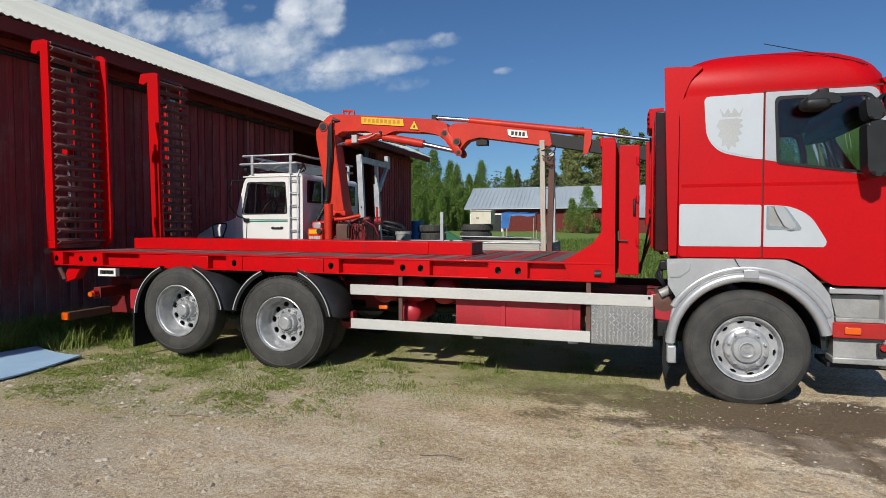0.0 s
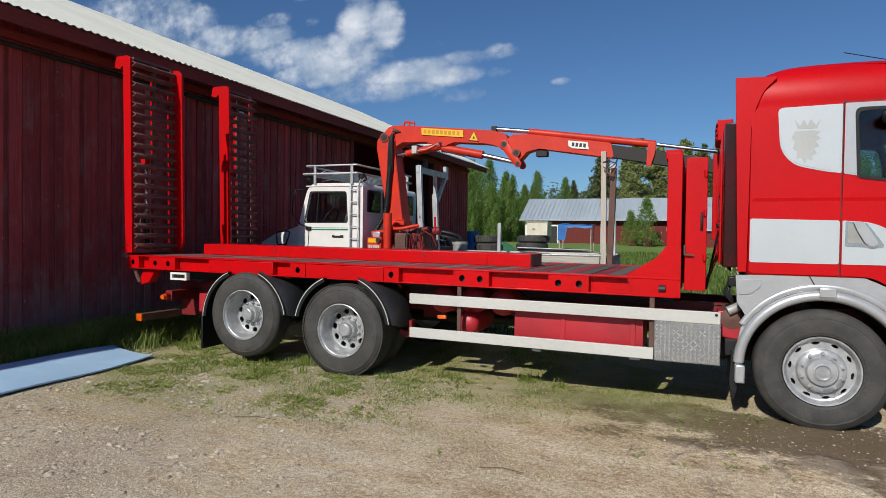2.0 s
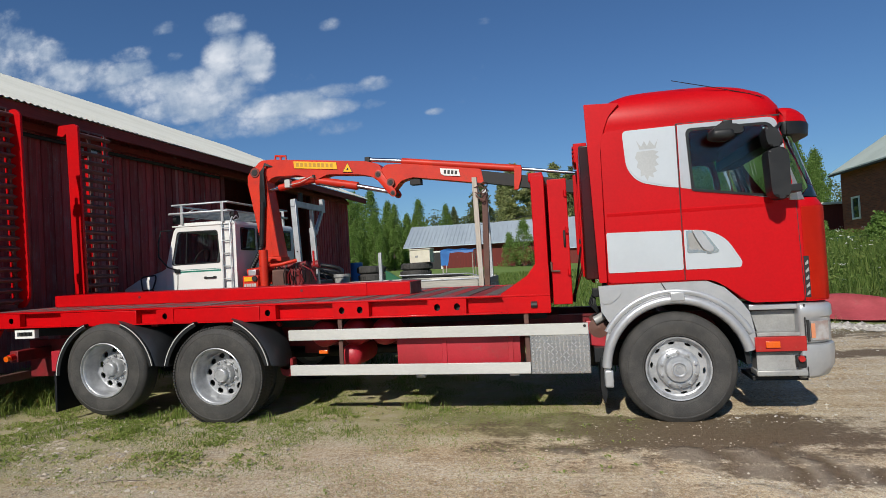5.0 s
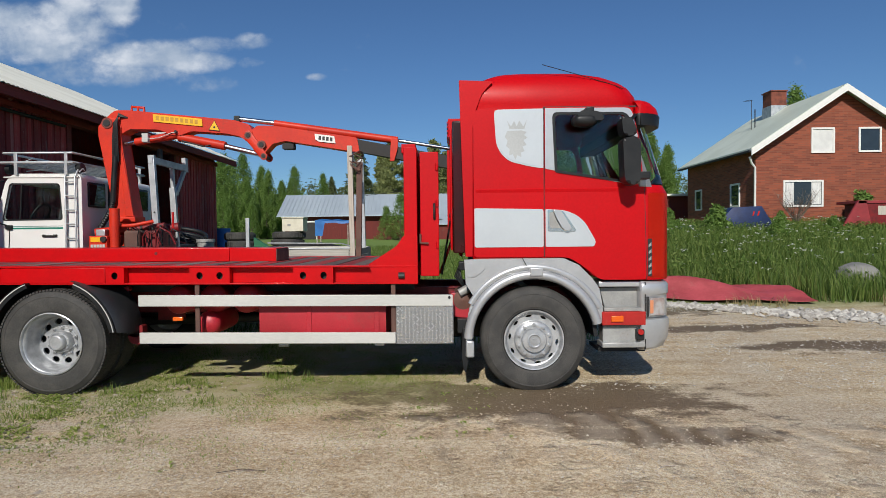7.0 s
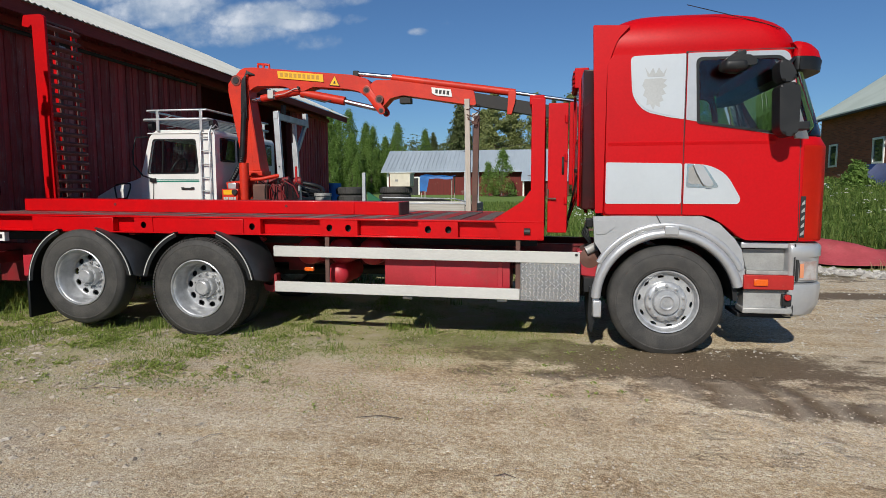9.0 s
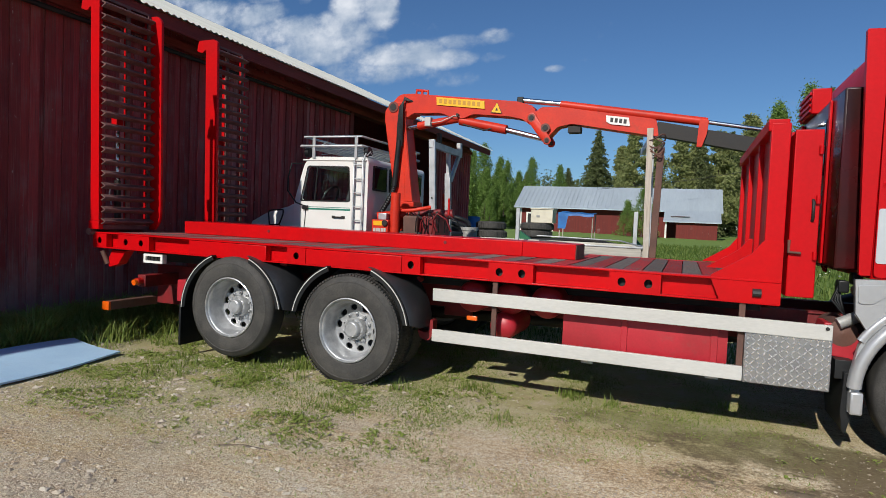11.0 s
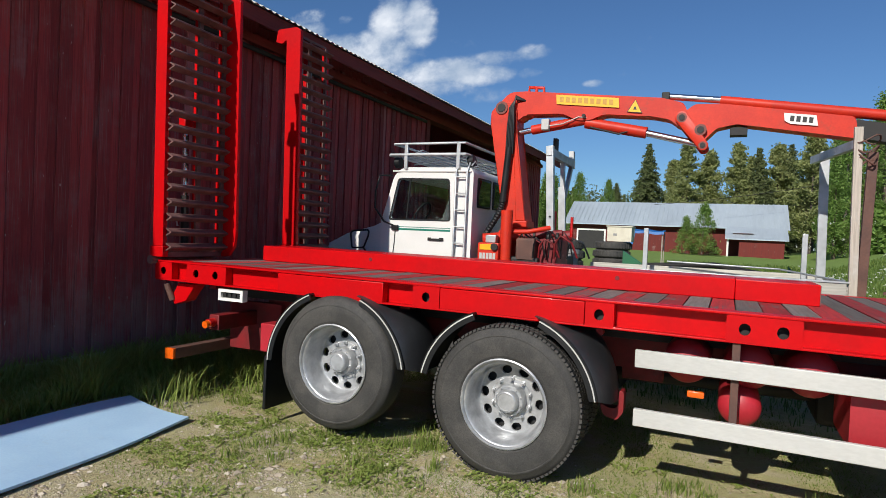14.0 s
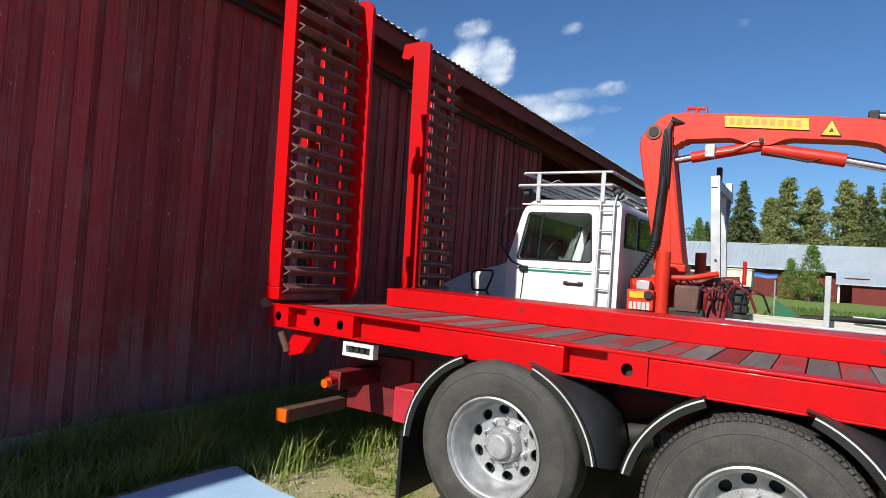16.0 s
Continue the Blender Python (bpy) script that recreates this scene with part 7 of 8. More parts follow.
for k in range(11):
    x, y = -5.25 + 0.062 * k, U0 + hrng.uniform(0.05, 0.3)
    w, h = hrng.uniform(0.08, 0.22), hrng.uniform(0.04, 0.16)
    pipe("base_hose", [(x, y, 1.42), (x + 0.02, y - 0.04, 1.50 + h), (x + 0.4 * w, y - 0.05, 1.60 + h), (x + w, y, 1.56 + h * 0.6), (x + 1.3 * w, y + 0.05, 1.44)], hrng.choice((0.008, 0.011, 0.014)), (PLASTIC, PLASTIC, CHASSIS_RED)[k % 3], crane)
for x0, x1, z in ((-5.30, -4.72, 1.69), (-5.22, -4.80, 1.60)):
    pipe("manifold_pipe", [(x0, U0 + 0.32, z - 0.02), (x1, U0 + 0.36, z + 0.05)], 0.045, CHASSIS_RED, crane, "greasy red pipe", 12)
for x in (-5.24, -5.08, -4.90, -4.78):
    pipe("pipe_collar", [(x, U0 + 0.325, 1.685), (x + 0.03, U0 + 0.327, 1.688)], 0.056, DARK, crane, "", 12)
pipe("feed_pipe", [(-5.5, U0 + 0.2, 1.72), (-5.1, U0 + 0.12, 1.74), (-4.85, U0 + 0.25, 1.80)], 0.03, CRANE, crane)
boxed("tank_block", (-5.25, -5.0, U0 + 0.1, U0 + 0.5, 1.35, 1.66), RUST, crane, "", 0.03)
boxed("oil_tank", (-4.98, -4.74, U0 + 0.2, U0 + 0.8, 1.3, 1.66), CHASSIS_RED, crane, "dark red oil tank", 0.03)
pipe("red_handle", [(-4.62, 10.1, 1.7), (-4.62, 10.1, 1.95)], 0.02, REDLENS, crane)

# ---- trees ----
def cards(centres, size, flat=0.0, rng=None):
    """Small leaf-shaped quads at the given places, turned at random; flat lays them level."""
    rng = rng or np.random.default_rng(3)
    n = len(centres)
    a = rng.normal(size=(n, 3))
    a[:, 2] *= 1 - flat
    a /= np.linalg.norm(a, axis=1, keepdims=True)
    b = np.cross(a, rng.normal(size=(n, 3)))
    b /= np.linalg.norm(b, axis=1, keepdims=True)
    s = size * rng.uniform(0.6, 1.35, (n, 1))
    quads = np.stack([centres + a * s, centres + b * s * 0.55, centres - a * s, centres - b * s * 0.55], 1)
    return quads.reshape(-1, 3), np.arange(4 * n).reshape(-1, 4)


def raw_mesh(name, verts, faces):
    me = bpy.data.meshes.new(name)
    me.from_pydata(np.asarray(verts).tolist(), [], np.asarray(faces).tolist())
    return me


def tree(kind, seed, height, label, category="tree"):
    rng = np.random.default_rng(seed)
    t = root(kind, (0, 0, 0), label, category, "trees round the yard")
    bm = B()
    lean = rng.uniform(-0.03, 0.03, 2) * height
    spine = [(lean[0] * u * u, lean[1] * u * u, height * u) for u in np.linspace(-0.04, 0.95, 9)]
    r0 = height * (0.016 if kind != "young_tree" else 0.012)
    tube(bm, spine, [r0 * (1 - 0.85 * k / 8) for k in range(9)], 7)
    pts = []
    axis = lambda u: np.array([lean[0] * u * u, lean[1] * u * u, height * u])
    if kind == "spruce":
        # whorls of drooping boughs, dense to the ground
        for k in range(44):
            u = 0.05 + 0.94 * k / 43
            reach = height * 0.29 * (1 - u) ** 0.85 + 0.10
            for m in range(11):
                a = rng.uniform(0, 2 * math.pi)
                ln = reach * rng.uniform(0.55, 1.12)
                n = max(6, int(ln * 22))
                w = np.linspace(0.10, 1, n)[:, None]
                tip = np.array([math.cos(a), math.sin(a), 0.0])
                p = axis(u) + w * ln * tip + np.array([0, 0, 1.0]) * ln * (0.10 * w - 0.42 * w * w) + rng.normal(size=(n, 3)) * np.array([0.13, 0.13, 0.10])
                pts.append(p)
                if m < 2:
                    tube(bm, [tuple(axis(u)), tuple(axis(u) + 0.8 * ln * tip - np.array([0, 0, 0.2 * ln]))], 0.03, 4)
        size = 0.17
    elif kind == "pine":
        # rising limbs with tufts along them, in a ragged cone
        for k in range(92):
            u = 0.10 + 0.87 * (k / 91) ** 0.9
            reach = height * 0.205 * (1.04 - u) ** 0.62 * rng.uniform(0.45, 1.08)
            a = rng.uniform(0, 2 * math.pi)
            way = np.array([math.cos(a), math.sin(a), 0.32])
            for f in (0.45, 0.72, 1.0):
                n = 46
                c = axis(u) + way * reach * f
                pts.append(rng.normal(size=(n, 3)) * np.array([0.34, 0.34, 0.26]) * (0.55 + 0.03 * height * (1.1 - u)) + c)
            if k % 2 == 0:
                tube(bm, [tuple(axis(u)), tuple(axis(u) + way * reach)], [0.05, 0.015], 4)
        size = 0.15
    else:
        wide = {"birch": 0.185, "young_tree": 0.33, "shrub": 0.5}[kind]
        low = {"birch": 0.06, "young_tree": 0.04, "shrub": 0.02}[kind]
        count, per = {"birch": (150, 84), "young_tree": (110, 46), "shrub": (58, 150)}[kind]
        spread = {"birch": 0.034 * height + 0.10, "young_tree": 0.30, "shrub": 0.045 * height + 0.16}[kind]
        for k in range(count):
            u = low + (0.985 - low) * (k + rng.uniform()) / count
            env = 1.25 * (1.02 - u) ** 0.7 * (0.8 + 0.4 * noise.noise(Vector((u * 6.0, seed, 0)))) if kind == "young_tree" else (math.sin(math.pi * min(1, (u - low + 0.16) / (1.14 - low)) ** 0.72) ** 0.75) * (0.85 + 0.3 * noise.noise(Vector((u * 5.0, seed, 0))))
            reach = height * wide * env * math.sqrt(rng.uniform(0.05, 1.0))
            a = rng.uniform(0, 2 * math.pi)
            c = np.array([math.cos(a) * reach, math.sin(a) * reach, 0.0]) + axis(u)
            p = rng.normal(size=(per, 3)) * np.array([0.42, 0.42, 0.55]) * spread + c
            p[:, 2] -= 0.12 * spread * rng.exponential(1.0, per)
            pts.append(p)
            if k % 3 == 0:
                tube(bm, [tuple(axis(max(0.02, u - 0.8 * reach / height))), tuple(c)], [0.003 * height, 0.008], 4)
        size = 0.085 if kind == "birch" else 0.07 if kind == "young_tree" else 0.10 + 0.006 * height
    part("trunk", bm, BARK, t, smooth=60)
    p = np.concatenate(pts)
    p = p[p[:, 2] > 0.12 * (kind != "shrub")]
    v, f = cards(p, size, 0.2, rng)
    mesh_part("crown", raw_mesh("crown", v, f), {"spruce": LEAF_SPRUCE, "pine": LEAF_PINE}.get(kind, LEAF_BIRCH), t, smooth=0)
    return t


def plant(proto, spots, first=[0]):
    """Stand the first tree on the first spot, and copies of it on the others: x, y, scale."""
    for k, (x, y, s) in enumerate(spots):
        m = pose(x, y, float(land(x, y)) - 0.05, 0, 0, 67 * k + 13) @ Matrix.Scale(s, 4)
        if k == 0:
            proto.matrix_basis = m
        else:
            copy_thing(proto, m)


plant(tree("spruce", 1, 14.0, "tall dark green spruce"), [(-12.6, 85, 0.97), (0.4, 86, 0.96), (-17.2, 90, 0.66), (-23.0, 88, 0.60), (12.5, 80, 1.2), (4.2, 96, 1.08)])
plant(tree("pine", 2, 13.5, "tall olive-green pine with open lower crown"), [(-7.7, 84, 1.02), (-10.2, 92, 0.90), (-2.4, 85, 0.99), (5.0, 78, 1.0), (8.5, 82, 1.05)])
plant(tree("pine", 5, 12.5, "olive-green pine with ragged crown"), [(-5.4, 86, 1.03), (-14.6, 94, 0.78), (2.6, 90, 1.1), (7.0, 95, 1.2), (10.5, 74, 1.0), (14.0, 84, 1.2), (-0.6, 92, 1.0)])
plant(tree("birch", 7, 11.0, "slender light green birch"), [(5.8, 61.9, 1.06), (8.7, 63.3, 1.13), (11.9, 61.9, 1.17), (-23.6, 70, 0.84), (-26.8, 72, 0.86), (34.5, 62, 1.2), (-20.2, 80, 0.80)])
plant(tree("birch", 9, 10.0, "broad light green birch"), [(7.0, 67.4, 1.00), (10.5, 64.6, 0.95), (15.0, 64.6, 1.21), (-25.4, 68, 0.88), (-28.5, 70, 0.95), (-21.4, 72, 0.80), (-24.2, 78, 0.92), (-27.8, 78, 1.0), (-17.2, 84, 0.88), (22.6, 64, 0.72), (-31.0, 74, 1.0), (19.1, 72.8, 1.06), (-14.0, 88, 0.86)])
plant(tree("birch", 11, 8.5, "round green deciduous tree"), [(4.2, 55, 0.9), (8.1, 57.2, 0.70), (11.1, 55.1, 0.78), (13.8, 57.8, 0.90), (-22.0, 66, 0.84), (-20.4, 68, 0.62), (-15, 100, 0.9), (-24, 100, 0.9), (-10, 102, 0.95), (-30, 96, 1.0), (19.6, 60, 1.22), (21.4, 60.5, 1.05), (20.4, 59, 0.9), (27.6, 60, 1.0), (17.0, 61.9, 1.00), (-4.0, 104, 1.1), (3.0, 106, 1.2), (-18, 104, 0.8), (-21.5, 98, 0.8), (-27, 106, 1.0), (-34, 100, 1.0), (-12.5, 98, 0.85), (-33, 86, 0.9), (-25.5, 90, 0.85), (-7.0, 99, 1.0), (8.0, 104, 1.3), (-25.5, 78, 0.9), (-23.0, 76, 0.9), (-20.8, 76, 0.7), (-27.5, 82, 0.95), (-18.6, 82, 0.7), (-22.0, 88, 0.9), (-24.6, 74, 0.95), (-19.6, 72, 0.7), (-23.8, 64, 0.72), (-20.8, 64, 0.55), (-27.2, 66, 0.9), (-22.4, 82, 1.0), (-25.0, 84, 1.05), (-19.0, 88, 0.85)])
plant(tree("young_tree", 13, 4.4, "young sparse tree before the outbuilding"), [(-4.8, 58, 1.0), (-6.1, 58.6, 0.74)])
plant(tree("shrub", 15, 1.8, "low green shrub by the house", "shrub"), [(22.6, 30.4, 1.2), (20.4, 31.0, 0.7), (6.6, 54, 1.5), (8.8, 55, 1.7), (11.4, 54, 1.6), (14.0, 56, 1.8), (9.5, 27.5, 0.42), (11.2, 26.4, 0.5), (15.6, 29.6, 0.3), (15.8, 26.0, 0.3), (18.6, 25.2, 0.4), (12.8, 24.6, 0.36), (8.4, 24.8, 0.35), (20.6, 27.0, 0.6)])


# a leafless thorny bush before the house window
bush = root("bare_bush", (16.9, 30.6, float(land(16.9, 30.6))), "grey-brown leafless bush before the house window", "bush")
brng = random.Random(17)
for k in range(46):
    a, ln = brng.uniform(0, 6.28), brng.uniform(0.9, 2.1)
    o = Vector((16.9, 30.6, float(land(16.9, 30.6)) - 0.05))
    d = Vector((math.cos(a) * 0.6, math.sin(a) * 0.6, 1.0)).normalized()
    pts = [o + d * ln * f + Vector((brng.uniform(-0.1, 0.1), brng.uniform(-0.1, 0.1), 0)) * f for f in (0.0, 0.35, 0.7, 1.0)]
    bm = B()
    tube(bm, pts, [0.014, 0.011, 0.008, 0.004], 4)
    for f in (0.5, 0.65, 0.8, 0.9):
        p0 = o + d * ln * f
        tube(bm, [p0, p0 + Vector((brng.uniform(-0.3, 0.3), brng.uniform(-0.3, 0.3), brng.uniform(0.05, 0.35)))], [0.006, 0.003], 3)
    part("branch", bm, BARK, bush, smooth=60)

# the wood behind the outbuilding, one far mass
rng = np.random.default_rng(41)
pts = []
for k in range(520):
    x = -62 + 0.245 * k + rng.uniform(-0.3, 0.3)
    y = 112 + rng.uniform(-3, 6)
    top = 9.0 + 2.0 * noise.noise(Vector((x * 0.13, 0.3, 0))) + rng.uniform(-0.8, 1.6)
    z = rng.uniform(0, 1, 90) ** 0.8
    wide = 0.25 + 1.15 * (1 - z) ** 0.6
    pts.append(np.stack([x + rng.normal(size=90) * wide, y + rng.normal(size=90) * wide, 1.0 + z * top], -1))
v, f = cards(np.concatenate(pts), 0.24, 0.2, rng)
me = raw_mesh("far_woods", v, f)
me.materials.append(LEAF_SPRUCE)
tagged(new("far_woods", me), "dense green wood beyond the field", "woods", kind="stuff")


# ---- grass, weeds, stones ----
def blades(name, xy, h, w, mat, label, rng, bend=0.45, splay=0.25):
    """Bent grass blades at the given spots, joined into one mesh."""
    n = len(xy)
    z = land(xy[:, 0], xy[:, 1]) - 0.008
    a = rng.uniform(0, 2 * math.pi, n)
    face = np.stack([np.cos(a), np.sin(a), 0 * a], -1)
    fall = np.stack([-np.sin(a), np.cos(a), 0 * a], -1) * rng.uniform(-1, 1, (n, 1))
    h = (h * rng.uniform(0.55, 1.25, n))[:, None]
    w = w * rng.uniform(0.7, 1.3, n)[:, None]
    base = np.stack([xy[:, 0], xy[:, 1], z], -1)
    up = np.array([0, 0, 1.0])
    mid = base + up * h * 0.55 + fall * h * splay
    tip = base + up * h * (0.95 - 0.1 * bend) + fall * h * (splay + bend)
    v = np.stack([base - face * w, base + face * w, mid + face * w * 0.7, mid - face * w * 0.7, tip], 1).reshape(-1, 3)
    i = 5 * np.arange(n)
    me = bpy.data.meshes.new(name)
    quads, tris = np.stack([i, i + 1, i + 2, i + 3], -1), np.stack([i + 3, i + 2, i + 4], -1)
    me.from_pydata(v.tolist(), [], quads.tolist() + tris.tolist())
    me.materials.append(mat)
    return tagged(new(name, me), label, "grass", kind="stuff")


def scatter(rng, n, x0, x1, y0, y1, chance):
    p = np.stack([rng.uniform(x0, x1, n), rng.uniform(y0, y1, n)], -1)
    p = p[~((p[:, 0] > -7.72) & (p[:, 0] < -6.34 - 0.15 * (p[:, 1] - 3.3)) & (p[:, 1] > 3.2) & (p[:, 1] < 6.16))]
    p = p[~((p[:, 0] > 3.3) & (p[:, 0] < 7.55) & (p[:, 1] + 0.22 * (p[:, 0] - 3.4) > 13.9) & (p[:, 1] + 0.22 * (p[:, 0] - 3.4) < 15.75))]
    return p[rng.uniform(size=len(p)) < chance(p[:, 0], p[:, 1])]


def patchy(x, y, s, seed):
    return np.array([noise.noise(Vector((a * s + seed, b * s, seed * 1.7))) for a, b in zip(x, y)]) * 0.5 + 0.5


rng = np.random.default_rng(12)


def yard_chance(x, y):
    near = smooth01((y - 4.0) / 2.0) * (1 - 0.75 * smooth01((x + 3.2) / 2.2) * (1 - smooth01((y - 6.5) / 0.4))) * (1 - smooth01((x + 1.2) / 1.4))
    return near * smooth01((patchy(x, y, 1.5, 2.0) - 0.38) / 0.26)


p = scatter(rng, 210000, -8.6, 0.4, 3.8, 9.4, yard_chance)
blades("grass", p, 0.026, 0.0035, GRASS, "short patchy grass on the gravel yard", rng, 0.7, 0.9)
clumps = np.concatenate([scatter(rng, 60, -8.4, -0.4, 5.4, 9.0, yard_chance), scatter(rng, 60, -8.2, -3.6, 5.8, 7.4, yard_chance)])
extra = np.array([(-3.1, 6.75), (-3.0, 6.85), (-2.9, 6.7), (-4.85, 6.55), (-4.75, 6.62), (-4.95, 6.6), (-5.1, 6.5), (-2.1, 6.95), (-2.2, 7.0), (-6.6, 6.9), (-6.9, 6.7), (-7.2, 6.9), (-7.4, 6.6), (-7.0, 7.1)])
clumps = np.concatenate([clumps, extra, extra + 0.06])
p = np.repeat(clumps, 34, 0) + rng.normal(size=(len(clumps) * 34, 2)) * 0.05
blades("grass", p, 0.05 + 0.14 * patchy(p[:, 0], p[:, 1], 2.6, 31.0) ** 1.4, 0.0035, GRASS, "tufts of fresh green grass beside the wheels", rng, 0.4, 0.3)
p = scatter(rng, 70000, -8.76, -6.7, 2.0, 14.0, lambda x, y: (1 - smooth01((x + 7.9) / 1.1 + 0.25 * np.sin(y * 2.1))) * (0.12 + 0.88 * smooth01((y - 4.6 + 1.2 * (x + 8.4)) / 1.3)) * (0.25 + 0.75 * smooth01((patchy(x, y, 1.3, 19.0) - 0.30) / 0.2)))
blades("grass", p, 0.10 + 0.42 * patchy(p[:, 0], p[:, 1], 1.8, 17.0) ** 1.4, 0.0065, WEED, "taller grass in the shade along the barn", rng, 0.8, 0.55)
p = scatter(rng, 14000, -8.0, 2.5, 9.0, 14.0, lambda x, y: smooth01((patchy(x, y, 0.9, 5.0) - 0.35) / 0.25))
blades("grass", p, 0.12, 0.006, MEADOW, "short grass behind the lorry", rng)
p = scatter(rng, 60000, 3.6, 22.0, 13.2, 31.0, lambda x, y: smooth01((y - 13.4 + 0.25 * (x - 6)) / 1.0) * (1 - 0.5 * smooth01((y - 20) / 10)))
blades("grass", (p), (0.60 - 0.30 * smooth01((p[:, 1] - 18) / 8.0)) * (0.55 + 0.9 * patchy(p[:, 0], p[:, 1], 0.5, 21.0)), 0.012, MEADOW, "tall wild meadow grass on the bank", rng, 0.45, 0.25)
p = scatter(rng, 30000, -6.5, 12.0, 14.0, 46.0, lambda x, y: 1 - smooth01((x - 3.0 - 0.1 * y) / 3.0))
blades("grass", p, 0.24, 0.022, MEADOW, "green field grass", rng)
p = scatter(rng, 5000, 4.5, 11.0, 12.0, 14.8, lambda x, y: smooth01((y - 11.9 + 0.45 * (x - 6)) / 1.0) * smooth01((patchy(x, y, 1.1, 9.0) - 0.42) / 0.2))
blades("grass", p, 0.28, 0.008, DRY, "dry straw at the foot of the bank", rng, 0.7, 0.5)
# broad leaves mixed into the meadow
p = scatter(rng, 26000, 4.0, 22.0, 14.2, 31.0, lambda x, y: smooth01((patchy(x, y, 0.7, 11.0) - 0.40) / 0.2) * smooth01((y - 14.0 + 0.25 * (x - 6)) / 1.0))
c = np.stack([p[:, 0], p[:, 1], land(p[:, 0], p[:, 1]) + 0.08 + (0.5 - 0.25 * smooth01((p[:, 1] - 18) / 8.0)) * rng.uniform(size=len(p)) ** 0.7], -1)
v, f = cards(c, 0.05, 0.4, rng)
me = raw_mesh("meadow_leaves", v, f)
me.materials.append(MEADOW)
tagged(new("meadow_leaves", me), "broad green leaves among the meadow grass", "weeds", kind="stuff")
# white umbels in the meadow
heads = scatter(rng, 700, 4.5, 21.0, 15.5, 30.5, lambda x, y: smooth01((patchy(x, y, 0.45, 3.0) - 0.42) / 0.2))
c = np.stack([heads[:, 0], heads[:, 1], land(heads[:, 0], heads[:, 1]) + rng.uniform(0.4, 0.75, len(heads)) - 0.2 * smooth01((heads[:, 1] - 18) / 8.0)], -1)
c = np.repeat(c, 6, 0) + rng.normal(size=(len(c) * 6, 3)) * np.array([0.05, 0.05, 0.012])
v, f = cards(c, 0.027, 0.7, rng)
me = raw_mesh("wild_flowers", v, f)
me.materials.append(FLOWER)
tagged(new("wild_flowers", me), "white umbel flowers in the meadow", "flowers", kind="stuff")
heads = scatter(rng, 500, 0.5, 11.0, 24.0, 42.0, lambda x, y: smooth01((patchy(x, y, 0.3, 4.0) - 0.45) / 0.2))
c = np.stack([heads[:, 0], heads[:, 1], land(heads[:, 0], heads[:, 1]) + rng.uniform(0.2, 0.6, len(heads))], -1)
v, f = cards(np.repeat(c, 4, 0) + rng.normal(size=(len(c) * 4, 3)) * 0.07, 0.05, 0.6, rng)
me = raw_mesh("wild_flowers", v, f)
me.materials.append(FLOWER)
tagged(new("wild_flowers", me), "scattered white flowers in the field", "flowers", kind="stuff")
# white blossom on the thicket past the bed
c = np.array([8.2, 53.4, 2.6]) + rng.normal(size=(110, 3)) * np.array([2.6, 0.4, 0.9])
v, f = cards(np.repeat(c, 5, 0) + rng.normal(size=(550, 3)) * 0.05, 0.06, 0.5, rng)
me = raw_mesh("blossom", v, f)
me.materials.append(FLOWER)
tagged(new("blossom", me), "white blossom on the leafy thicket", "flowers", kind="stuff")
# broad-leaved weeds: rosettes of lying leaves
spots = scatter(rng, 12000, -8.4, 0.4, 3.8, 7.2, lambda x, y: 0.006 * smooth01((y - 4.4) / 0.8) + 0.96 * smooth01((y - 4.3) / 1.2) * smooth01((patchy(x, y, 2.1, 7.0) - 0.43) / 0.2) * (1 - 0.97 * smooth01((x + 4.2) / 1.8 + 0.6 * (patchy(x, y, 0.6, 3.3) - 0.5))))
vs, fs = [], []
for x, y in spots:
    z = float(land(x, y))
    s = rng.uniform(0.28, 0.75)
    for k in range(rng.integers(4, 8)):
        a = rng.uniform(0, 2 * math.pi)
        d, e = np.array([math.cos(a), math.sin(a)]), np.array([-math.sin(a), math.cos(a)])
        ln, w = s * rng.uniform(0.04, 0.085), s * rng.uniform(0.010, 0.022)
        o = np.array([x, y]) + rng.normal(size=2) * 0.03
        i = len(vs)
        for u, q, h in ((0, 0, 0.005), (0.45, -1, 0.03), (0.5, 0, 0.022), (0.45, 1, 0.03), (1, 0, 0.022 + rng.uniform(-0.01, 0.02))):
            xy = o + d * ln * u + e * w * q
            vs.append((xy[0], xy[1], z + s * h))
        fs += [(i, i + 2, i + 1), (i, i + 3, i + 2), (i + 1, i + 2, i + 4), (i + 2, i + 3, i + 4)]
me = raw_mesh("weeds", vs, fs)
me.materials.append(WEED)
tagged(new("weeds", me), "low broad-leaved weeds in the gravel", "weeds", kind="stuff")


